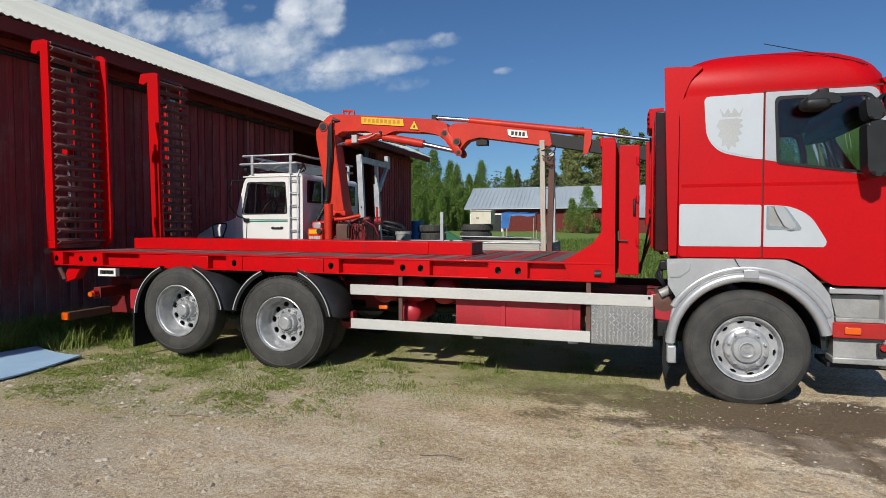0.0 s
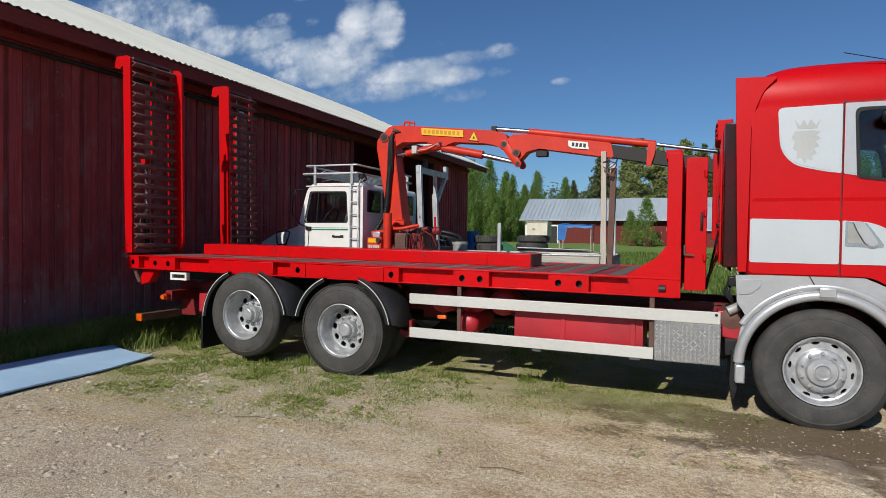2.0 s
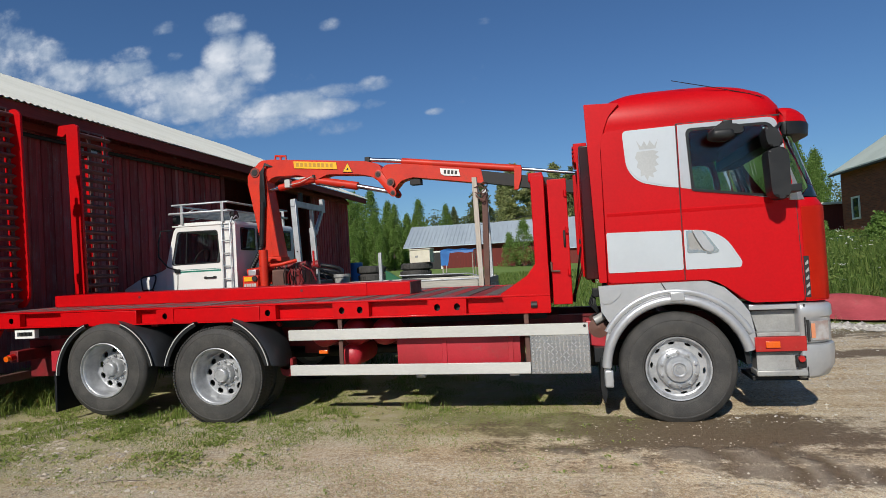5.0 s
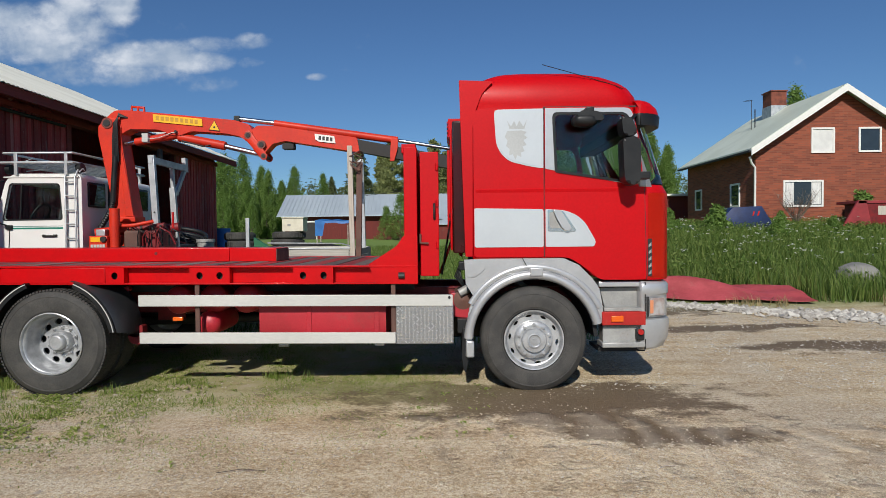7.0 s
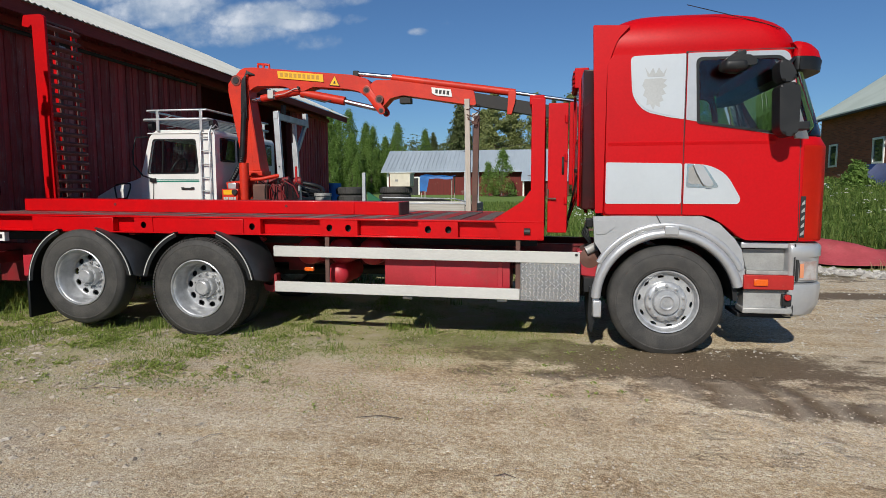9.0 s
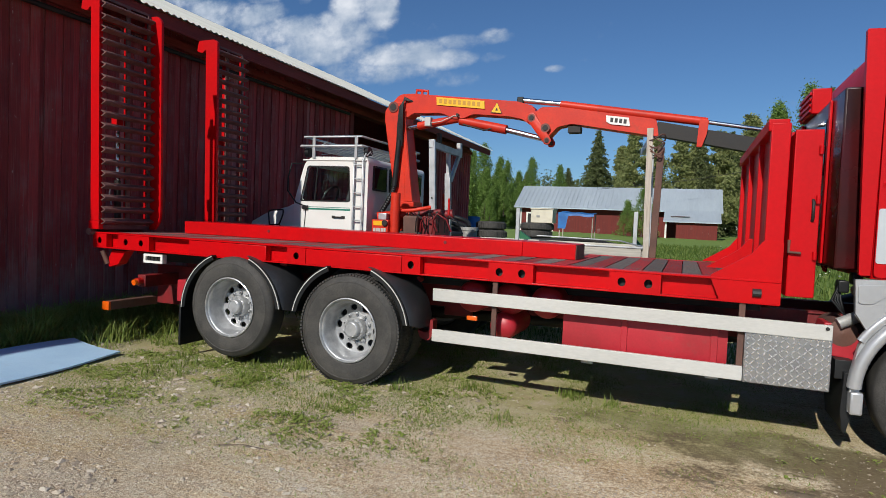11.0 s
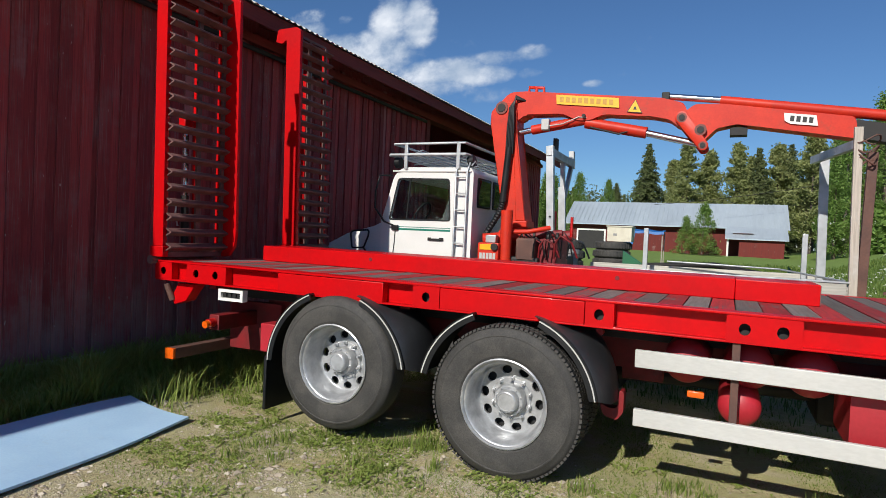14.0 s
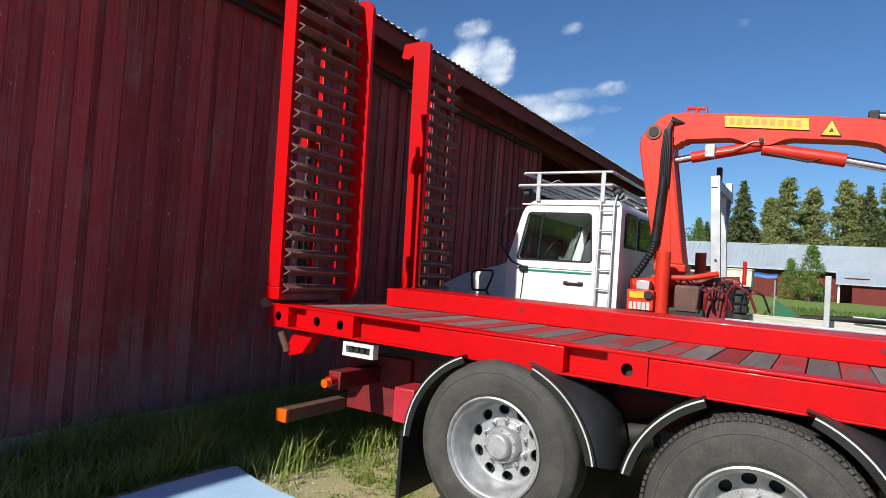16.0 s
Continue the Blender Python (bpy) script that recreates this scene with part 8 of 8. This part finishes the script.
def stones(name, xy, size, mat, label, rng, squash=0.6, sink=0.25):
    """Angular pebbles: jittered eight-sided lumps, joined."""
    n = len(xy)
    unit = np.array([(1, 0, 0), (0, 1, 0), (-1, 0, 0), (0, -1, 0), (0.1, 0.1, 1), (0, 0, -1), (0.6, 0.6, 0.5), (-0.6, -0.5, 0.45)])
    a = rng.uniform(0, 2 * math.pi, n)
    s = size[:, None, None]
    v = unit[None] * (1 + rng.uniform(-0.3, 0.3, (n, 8, 1)))
    c, d = np.cos(a)[:, None], np.sin(a)[:, None]
    v = np.stack([v[..., 0] * c - v[..., 1] * d, v[..., 0] * d + v[..., 1] * c, v[..., 2] * squash], -1) * s
    z = land(xy[:, 0], xy[:, 1]) + size * squash * (1 - 2 * sink) * 0.5
    v = v + np.stack([xy[:, 0], xy[:, 1], z], -1)[:, None]
    tri = np.array([(0, 1, 6), (1, 4, 6), (4, 0, 6), (1, 2, 4), (2, 3, 7), (3, 4, 7), (4, 2, 7), (3, 0, 4), (1, 0, 5), (2, 1, 5), (3, 2, 5), (0, 3, 5)])
    f = (8 * np.arange(n)[:, None, None] + tri).reshape(-1, 3)
    me = raw_mesh(name, v.reshape(-1, 3), f)
    me.materials.append(mat)
    return tagged(new(name, me), label, "stones", kind="stuff")


def dry(x, y):
    return smooth01((np.sqrt(((x - 0.7) / 2.3) ** 2 + ((y - 6.0) / 1.2) ** 2) - 0.75) / 0.4)


p = scatter(rng, 80000, -8.5, 5, 1.8, 7.0, lambda x, y: (0.25 + 0.7 * smooth01((patchy(x, y, 0.8, 1.0) - 0.4) / 0.25)) * (0.12 + 0.88 * dry(x, y)))
stones("gravel", p, 0.003 + 0.009 * rng.uniform(size=len(p)) ** 3, PEBBLE, "fine loose gravel on the yard", rng)
p = scatter(rng, 7500, -8.8, -2.4, 3.0, 6.6, lambda x, y: smooth01((patchy(x, y, 1.1, 6.0) - 0.36) / 0.2) * (1 - smooth01((x + 4.6) / 2.2)))
stones("gravel", p, 0.006 + 0.030 * rng.uniform(size=len(p)) ** 4, PEBBLE, "larger grey stones among the grass", rng, 0.42, 0.36)
p = scatter(rng, 7000, 0.8, 9.0, 6.4, 13.5, lambda x, y: smooth01((patchy(x, y, 0.6, 8.0) - 0.40) / 0.2))
stones("gravel", p, 0.006 + 0.014 * rng.uniform(size=len(p)) ** 2, STONE, "grey gravel on the track", rng)
p = scatter(rng, 9000, 0.0, 8.0, 2.2, 8.5, lambda x, y: smooth01((patchy(x, y, 0.7, 14.0) - 0.36) / 0.25) * (0.15 + 0.85 * dry(x, y)))
stones("gravel", p, 0.004 + 0.009 * rng.uniform(size=len(p)) ** 2, PEBBLE, "pale gravel pressed into the track", rng)
u = rng.uniform(size=2600)
p = np.stack([3.6 + u * 4.6, 13.7 - u * 3.3], -1) + rng.normal(size=(2600, 2)) * np.array([0.25, 0.28]) * (0.6 + u[:, None])
stones("rubble", p, 0.025 + 0.055 * rng.uniform(size=len(p)) ** 2, STONE, "band of pale rubble at the bank's foot", rng, 0.7, 0.1)

# ---- clouds, far off ----
def cloud_material():
    m, t, b = blank("cloud_sheet")
    t.nodes.remove(b)
    co = t.nodes.new("ShaderNodeTexCoord").outputs["Object"]
    sep = t.nodes.new("ShaderNodeSeparateXYZ")
    wire(t, co, sep.inputs[0])
    x, z = sep.outputs[0], sep.outputs[2]
    mass = None
    # x and height of each puff in metres, its half widths and its weight
    for cx, cz, rx, rz, wt in CLOUDS:
        dx = maths(t, "DIVIDE", maths(t, "SUBTRACT", x, cx), rx)
        dz = maths(t, "DIVIDE", maths(t, "SUBTRACT", z, cz), rz)
        d = maths(t, "ADD", maths(t, "MULTIPLY", dx, dx), maths(t, "MULTIPLY", dz, dz))
        g = maths(t, "MULTIPLY", maths(t, "SUBTRACT", 1.0, smooth_band(t, d, 0.0, 1.6)), wt)
        mass = g if mass is None else maths(t, "MAXIMUM", mass, g)
    sc = stretch(t, co, 0.0055, 0.0055, 0.0075)
    n1, n2 = noise_node(t, sc, 1.0, 10, 0.56), noise_node(t, stretch(t, co, 0.016, 0.016, 0.021), 1.0, 6, 0.5)
    low = noise_node(t, stretch(t, co, 0.0075, 0.0075, 0.012), 1.0, 3, 0.45)
    n3 = noise_node(t, stretch(t, co, 0.03, 0.03, 0.042), 1.0, 8, 0.6)
    body = maths(t, "ADD", maths(t, "MULTIPLY", n1, 1.35), maths(t, "ADD", maths(t, "MULTIPLY", n2, 0.45), maths(t, "MULTIPLY", n3, 0.42)))
    thick = maths(t, "SUBTRACT", maths(t, "ADD", mass, body), 1.36)
    alpha = smooth_band(t, thick, -0.05, 0.66)
    lit = smooth_band(t, maths(t, "ADD", maths(t, "MULTIPLY", low, 0.7), maths(t, "ADD", maths(t, "MULTIPLY", n2, 0.25), maths(t, "MULTIPLY", thick, 0.22))), 0.44, 0.90)
    col = mix(t, lit, (0.36, 0.45, 0.58), (0.86, 0.89, 0.94))
    em = t.nodes.new("ShaderNodeEmission")
    wire(t, col, em.inputs["Color"])
    em.inputs["Strength"].default_value = 0.98
    tr = t.nodes.new("ShaderNodeBsdfTransparent")
    ms = t.nodes.new("ShaderNodeMixShader")
    wire(t, maths(t, "MULTIPLY", alpha, 0.9), ms.inputs[0])
    wire(t, tr.outputs[0], ms.inputs[1])
    wire(t, em.outputs[0], ms.inputs[2])
    wire(t, ms.outputs[0], t.nodes["Material Output"].inputs["Surface"])
    return m


CLOUDS = [
    (-1677, 724, 236, 67, 0.75), (-1484, 704, 188, 57, 0.7), (-1439, 770, 94, 34, 0.5), (-1339, 643, 243, 66, 0.75), (-1178, 581, 256, 74, 0.8), (-1073, 709, 98, 101, 0.85),
    (-975, 699, 87, 91, 0.9), (-1078, 830, 94, 46, 0.7), (-1115, 640, 138, 74, 0.8), (-904, 538, 207, 50, 0.85), (-734, 514, 129, 39, 0.8), (-983, 490, 284, 54, 0.6),
    (-755, 453, 147, 32, 0.4), (-676, 562, 101, 32, 0.6), (-575, 573, 72, 28, 0.6), (-713, 776, 44, 25, 0.45), (-383, 465, 38, 14, 0.55), (-1772, 850, 77, 27, 0.45),
    (-1263, 744, 45, 22, 0.5), (-1290, 845, 61, 26, 0.35), (-587, 509, 54, 21, 0.4), (-224, 721, 41, 15, 0.3), (-1943, 809, 268, 118, 0.7), (-2173, 904, 278, 121, 0.6),
]
me = raw_mesh("backdrop", [(-5200, 0, 100), (2600, 0, 100), (2600, 0, 2300), (-5200, 0, 2300)], [(0, 1, 2, 3)])
me.materials.append(cloud_material())
sheet = tagged(new("backdrop", me), "white summer clouds far off", "clouds", kind="structure")
sheet.location = (0, 1800, 0)

# ---- loose things in the yard ----
BLUE = surface("pale_blue_sheet", (0.44, 0.66, 0.87), (0.39, 0.60, 0.82), 0.42, patch=2.5, grain=60, relief=0.05, dirt=0.2, dirt_col=(0.35, 0.42, 0.5))
TARP_BLUE = surface("blue_tarpaulin", (0.012, 0.14, 0.42), (0.010, 0.10, 0.32), 0.5, patch=2, grain=14, relief=0.3, depth=0.02)
NAVY = surface("navy_tarpaulin", (0.012, 0.028, 0.10), (0.010, 0.020, 0.07), 0.5, patch=2, grain=14, relief=0.3, depth=0.02)
TARP_RED = surface("red_tarpaulin", (0.40, 0.065, 0.075), (0.30, 0.045, 0.05), 0.6, patch=2.2, grain=16, relief=0.4, depth=0.02, dirt=0.35, dirt_col=(0.28, 0.16, 0.12))
OLDRED = surface("old_red_sheet", (0.30, 0.03, 0.035), (0.22, 0.025, 0.03), 0.6, patch=2, relief=0.1, dirt=0.3)
MGREEN = surface("green_machine_paint", (0.015, 0.13, 0.055), (0.012, 0.10, 0.045), 0.5)
CREAM = surface("cream_cabinet", (0.66, 0.62, 0.50), (0.58, 0.54, 0.43), 0.5, patch=4, dirt=0.25, dirt_col=(0.3, 0.26, 0.2))


def cloth(name, x0, x1, y0, y1, nx, ny, height, mat, label, category, edge=0.012):
    """A sheet with a lie of its own: height(x, y, u, v) over the ground, with a real thickness."""
    vs = []
    for d in (0.0, -edge):
        for j in range(ny + 1):
            for i in range(nx + 1):
                u, v = i / nx, j / ny
                x, y, z = height(x0 + (x1 - x0) * u, y0 + (y1 - y0) * v, u, v)
                vs.append((x, y, z + d))
    w, n = nx + 1, (nx + 1) * (ny + 1)
    fs = []
    for j in range(ny):
        for i in range(nx):
            a = j * w + i
            fs += [(a, a + 1, a + w + 1, a + w), (n + a, n + a + w, n + a + w + 1, n + a + 1)]
    ring = [i for i in range(w)] + [j * w + nx for j in range(1, ny + 1)] + [ny * w + i for i in range(nx - 1, -1, -1)] + [j * w for j in range(ny - 1, 0, -1)]
    for a, b in zip(ring, ring[1:] + ring[:1]):
        fs.append((a, n + a, n + b, b))
    return tagged(mesh_part(name, raw_mesh(name, vs, fs), mat, None, label, 50), label, category)


def board_lie(x, y, u, v):
    """A stiff sheet, wider towards the yard, with one corner curled up a little."""
    far_x, near_x = -7.60 + 0.07 * v, -6.36 - 0.42 * v
    curl = 0.02 * u ** 3 * v ** 4 + 0.010 * math.sin(3 * v + 2 * u)
    px, py = far_x + (near_x - far_x) * u, y + 0.03 * (1 - u) * v
    return px, py, float(land(px, py)) + 0.04 + curl + 0.03 * (1 - u)


cloth("plastic_sheet", -7.6, -6.7, 3.3, 6.09, 10, 26, board_lie, BLUE, "pale blue plastic sheet lying on the grass", "sheet", 0.018)


def tarp_lie(x, y, u, v):
    fold = 0.34 * abs(math.sin(3.1 * u + 1.2 * v)) * (0.3 + v) + 0.22 * math.sin(math.pi * u) * math.sin(math.pi * v) + 0.07 * math.sin(11 * u + 5 * v) + 0.06 * math.sin(14 * v + 3 * u)
    return x, y - 0.9 * u + 0.1 * math.sin(5 * u), float(land(x, y)) + 0.03 + max(0.0, fold) * (1 - u * 0.6) * math.sin(math.pi * min(1, v * 1.15 + 0.05)) ** 0.5 + 0.14 * v


cloth("tarpaulin", 3.4, 7.5, 14.2, 15.7, 40, 16, tarp_lie, TARP_RED, "crumpled red tarpaulin at the grass edge", "tarpaulin")


def yard_tyre(x, y, z, r, group, label):
    bm = B()
    prof = [(0.30, 0.03), (0.34, 0.0), (r - 0.08, 0.0), (r - 0.02, 0.04), (r, 0.07), (r, 0.20), (r - 0.02, 0.24), (r - 0.08, 0.28), (0.34, 0.28), (0.30, 0.25)]
    n = 36
    cols = []
    for k in range(n):
        a = 2 * math.pi * k / n
        cols.append([bm.verts.new((x + q * math.cos(a), y + q * math.sin(a), z + h)) for q, h in prof])
    for k in range(n):
        p0, q0 = cols[k], cols[(k + 1) % n]
        for i in range(len(prof)):
            j = (i + 1) % len(prof)
            bm.faces.new((p0[i], p0[j], q0[j], q0[i]))
    for k in range(n):
        a = 2 * math.pi * (k + 0.5) / n
        d, e = Vector((math.cos(a), math.sin(a), 0)), Vector((-math.sin(a), math.cos(a), 0))
        c = Vector((x, y, z + 0.14)) + d * r
        beam(bm, c - Vector((0, 0, 0.09)), c + Vector((0, 0, 0.09)), 0.05, 0.025, d)
    tagged(part("tyre", bm, RUBBER, None, smooth=30), label, "tyre", group)


for k in range(6):
    yard_tyre(-7.28 + 0.03 * math.sin(k * 2.0), 21.0 + 0.03 * math.cos(k), float(land(-7.3, 21.0)) + 0.282 * k, 0.50, "stacked tyres", "worn lorry tyre in a stack")
    yard_tyre(-6.42 + 0.04 * math.sin(k * 1.3), 24.0 + 0.03 * math.cos(k), float(land(-6.4, 24.0)) + 0.282 * k, 0.62, "stacked tyres", "wide worn lorry tyre in a stack")
STACK_TOP = float(land(-6.4, 24.0)) + 1.692
cab2 = root("storage_box", (-6.17, 23.9, STACK_TOP), "cream storage box standing on a tyre stack", "box")
boxed("body", (-6.57, -5.76, 23.6, 24.3, STACK_TOP + 0.005, STACK_TOP + 0.50), CREAM, cab2, "", 0.015)
boxed("lid", (-6.60, -5.73, 23.57, 24.33, STACK_TOP + 0.50, STACK_TOP + 0.54), CREAM, cab2, "", 0.012)
boxed("label_plate", (-6.36, -6.24, 23.592, 23.599, STACK_TOP + 0.2, STACK_TOP + 0.28), STEPGREY, cab2, "", 0)
# black hoses and a tub beside the crane truck
for k in range(3):
    bm = B()
    pts = [(-6.0 + 0.42 * math.cos(a) + 0.04 * k, 13.6 + 0.3 * math.sin(a), 1.25 + 0.10 * k + 0.30 * max(0, math.sin(a * 0.5 + 0.2))) for a in np.linspace(0, 2 * math.pi, 22)]
    tube(bm, pts, 0.045, 8)
    tagged(part("hose_coil", bm, PLASTIC, None, smooth=62), "coil of thick black hose", "hose", "hose coils")
bm = B()
tube(bm, [(-5.42, 13.4, 1.1), (-5.42, 13.4, 1.42), (-5.42, 13.4, 1.43), (-5.42, 13.4, 1.50)], [0.16, 0.17, 0.19, 0.19], 18)
tagged(part("tub", bm, STEPGREY, None, smooth=40), "grey plastic tub with a wide rim", "tub")
pallet = root("pallet_stack", (-5.8, 13.6, 0.0), "stack of grey wooden pallets under the hoses", "pallet")
for k in range(7):
    for j in range(5):
        y = 13.0 + j * 0.26
        boxed("slat", (-6.5, -5.2, y, y + 0.11, 0.12 + 0.155 * k, 0.143 + 0.155 * k), GREYWOOD, pallet, "", 0)
    for x in (-6.5, -5.9, -5.3):
        boxed("bearer", (x, x + 0.1, 13.0, 14.15, 0.02 + 0.155 * k, 0.12 + 0.155 * k), GREYWOOD, pallet, "", 0)
bm = B()
tube(bm, [(-8.85, 23.6, 0.1), (-8.85, 23.6, 0.5), (-8.85, 23.6, 0.95)], [0.29, 0.30, 0.29], 20)
for z in (0.38, 0.68):
    tube(bm, [(-8.85, 23.6, z - 0.015), (-8.85, 23.6, z + 0.015)], 0.31, 20)
tagged(part("barrel", bm, TARP_BLUE, None, smooth=40), "blue barrel by the barn corner", "barrel")
bm = B()
tube(bm, [(-8.85, 23.6, 0.951), (-8.85, 23.6, 1.4), (-8.85, 23.6, 1.85)], [0.29, 0.30, 0.29], 20)
tagged(part("barrel", bm, TARP_BLUE, None, smooth=40), "blue barrel set on another barrel", "barrel")
# blue sheet over a frame before the outbuilding
can = root("tarpaulin_shelter", (-6.6, 34.2, 0.3), "blue tarpaulin hung over a low frame", "shelter")
bm = B()
n = 14
top = []
for i in range(n + 1):
    x = -7.5 + 1.85 * i / n
    top.append((x, 2.36 - 0.07 * i / n + 0.02 * math.sin(i)))
for (a, za), (b, zb) in zip(top, top[1:]):
    drop = 0.85 if a < -7.02 else 0.12
    dropb = 0.85 if b < -7.02 else 0.12
    q = [bm.verts.new(p) for p in ((a, 33.6, za), (b, 33.6, zb), (b, 34.8, zb + 0.1), (a, 34.8, za + 0.1), (a, 33.58, za - drop), (b, 33.58, zb - dropb))]
    bm.faces.new((q[0], q[1], q[2], q[3]))
    bm.faces.new((q[0], q[4], q[5], q[1]))
bmesh.ops.remove_doubles(bm, verts=bm.verts, dist=0.001)
ob = part("sheet", bm, TARP_BLUE, can, fix=False)
for x in (-7.45, -5.75):
    for y in (33.7, 34.7):
        boxed("pole", (x, x + 0.05, y, y + 0.05, 0.2, 2.3), GREYWOOD, can, "", 0)
# things near the house
trailer = root("covered_trailer", (13.0, 28.2, 1.6), "small trailer under a navy tarpaulin", "trailer")
bm = B()
prism(bm, [(11.75, 1.70), (14.12, 1.70), (14.10, 1.96), (13.68, 2.64), (12.42, 2.60), (11.76, 1.90)], "y", 27.6, 28.9, 0.01)
part("cover", bm, NAVY, trailer, "", 40)
for k in range(2):
    x = 13.25 + 0.22 * k
    plate("mark", [(x, 2.22), (x + 0.06, 2.22), (x + 0.12, 2.42), (x + 0.06, 2.42)], "y", 27.58, 27.597, REDLENS, trailer)
boxed("chassis", (11.8, 14.1, 27.7, 28.8, 1.5, 1.70), DARK, trailer)
red_t = root("hay_rack", (19.0, 28.3, 1.6), "old red slant-sided farm wagon", "wagon")
bm = B()
prism(bm, [(17.35, 1.72), (18.6, 1.72), (18.35, 2.85), (18.0, 2.85)], "y", 27.7, 27.8)
part("end_panel", bm, OLDRED, red_t)
boxed("body", (18.36, 21.5, 27.75, 29.2, 1.75, 2.72), CHASSIS_RED, red_t, "", 0.02)
boxed("top_rail", (18.0, 21.5, 27.7, 29.25, 2.72, 2.84), OLDRED, red_t, "", 0.01)
boxed("boards", (18.9, 21.3, 27.73, 27.745, 2.2, 2.6), GREYWOOD, red_t, "", 0)
teal = surface("faded_teal", (0.06, 0.16, 0.17), (0.05, 0.12, 0.13), 0.5)
bm = B()
loft(bm, [[(9.9 + 0.3 * k, 27.6 + 0.06 * k, 1.80), (9.9 + 0.3 * k, 28.5 - 0.06 * k, 1.80), (9.9 + 0.3 * k, 28.3 - 0.06 * k, 1.50), (9.9 + 0.3 * k, 27.8 + 0.06 * k, 1.50)] for k in range(5)])
tagged(part("rowing_boat", bm, teal, None), "faded teal rowing boat in the grass", "boat")
# boulder on the bank
bm = B()
bmesh.ops.create_icosphere(bm, subdivisions=3, radius=0.5)
for v in bm.verts:
    v.co *= 1 + 0.14 * noise.noise(v.co * 2.2)
    v.co = Vector((10.2 + v.co.x * 1.0, 16.0 + v.co.y, float(land(10.2, 16.0)) + 0.30 + v.co.z * 0.62))
BOULDER = surface("grey_boulder", (0.26, 0.25, 0.23), (0.16, 0.16, 0.15), 0.9, patch=3, grain=30, relief=0.4, depth=0.02, dirt=0.4, dirt_col=(0.12, 0.13, 0.06))
tagged(part("boulder", bm, BOULDER, None, smooth=70), "grey rounded boulder in the meadow", "boulder")
# green implement and scrap behind the lorry
imp = root("implement", (-3.2, 14.0, 0.0), "green farm implement in the grass", "implement")
plate("shield", [(-4.55, 0.3), (-4.1, 0.3), (-4.2, 1.3), (-4.55, 1.52)], "y", 13.9, 14.0, MGREEN, imp)
plate("shield", [(-2.05, 0.3), (-1.65, 0.3), (-1.75, 1.1), (-2.0, 1.42)], "y", 12.6, 12.7, MGREEN, imp)
pipe("frame_bar", [(-4.5, 14.0, 1.25), (-3.0, 13.7, 1.35), (-1.9, 12.8, 1.2)], 0.05, DARK, imp)
for x, y in ((-4.4, 14.0), (-3.0, 13.7), (-1.85, 12.7)):
    boxed("leg", (x - 0.04, x + 0.04, y - 0.04, y + 0.04, 0.0, 1.25), DARK, imp)
srng = random.Random(4)
for k in range(11):
    x, y = 1.5 + srng.uniform(-0.45, 0.45), 22.2 + srng.uniform(-0.4, 0.4)
    z = 0.06 + float(land(x, y)) + 0.05 * k
    a = srng.uniform(-0.5, 0.5)
    bm = B()
    ln = srng.uniform(0.2, 0.42)
    beam(bm, (x - ln * math.cos(a), y - ln * math.sin(a), z + srng.uniform(-0.1, 0.1)), (x + ln * math.cos(a), y + ln * math.sin(a), z + srng.uniform(-0.1, 0.1)), 0.12, 0.08)
    tagged(part("scrap_wood", bm, RUST if k % 3 else GREYWOOD, None), "broken rusty-brown beam in a scrap pile", "scrap", "scrap pile")
# overhead cable between two poles
pole = root("cable_pole", (7.0, 63.3, 0.8), "wooden pole with a slack overhead cable", "pole")
pipe("post", [(7.0, 63.3, 0.5), (7.0, 63.3, 8.6)], 0.10, GREYWOOD, pole)
pipe("cable", [(-9.0 + 16.0 * k / 12, 60 + 3.3 * k / 12, 5.3 + 2.8 * (k / 12) + 1.1 * ((k / 12 - 0.5) ** 2 - 0.25)) for k in range(13)], 0.02, DARK, pole, "", 5)
# twigs on the yard
for k, (x, y, a, ln) in enumerate(((-1.6, 4.35, 0.1, 0.16), (1.2, 4.4, 0.5, 0.1), (-3.9, 4.6, 0.2, 0.2), (-2.6, 3.9, 1.0, 0.1), (-0.7, 3.6, 0.0, 0.06))):
    z = float(land(x, y)) + 0.008
    bm = B()
    tube(bm, [(x - ln * math.cos(a), y - ln * math.sin(a), z), (x, y + 0.02, z + 0.01), (x + ln * math.cos(a), y + ln * math.sin(a), z)], [0.0025, 0.0035, 0.002], 5)
    tagged(part("twig", bm, GREYWOOD if k % 2 else BARK, None), "dry twig on the gravel", "twig", "twigs")

# ---- barn boards, each a piece of its own ----
wrng = random.Random(8)
shapes = {}
y = 2.6
k = 0
while y < BARN1 - 0.05:
    over = k % 2 == 1
    w = wrng.choice((0.085, 0.095, 0.11)) if over else wrng.choice((0.10, 0.115, 0.13))
    if 14.05 < y + w / 2 < 19.65:
        y += w
        continue
    key = (round(w, 3), over)
    if key not in shapes:
        bm = B()
        d = 0.024
        box(bm, 0, d, -w / 2 - (0.012 if over else 0.0), w / 2 + (0.012 if over else 0.0), 0, 4.06, 0.003)
        bmesh.ops.recalc_face_normals(bm, faces=bm.faces)
        me = bpy.data.meshes.new("board")
        bm.to_mesh(me)
        bm.free()
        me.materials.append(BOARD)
        shapes[key] = me
    ob = new("board", shapes[key])
    ob.parent = wall
    ob.location = Vector((WALL - 0.028 + (0.023 if over else 0.0) + wrng.uniform(-0.002, 0.003), y + w / 2, 0.23 + wrng.uniform(-0.03, 0.02))) - AT[wall]
    ob.rotation_euler = (radians(wrng.uniform(-0.12, 0.12)), 0, 0)
    y += w
    k += 1
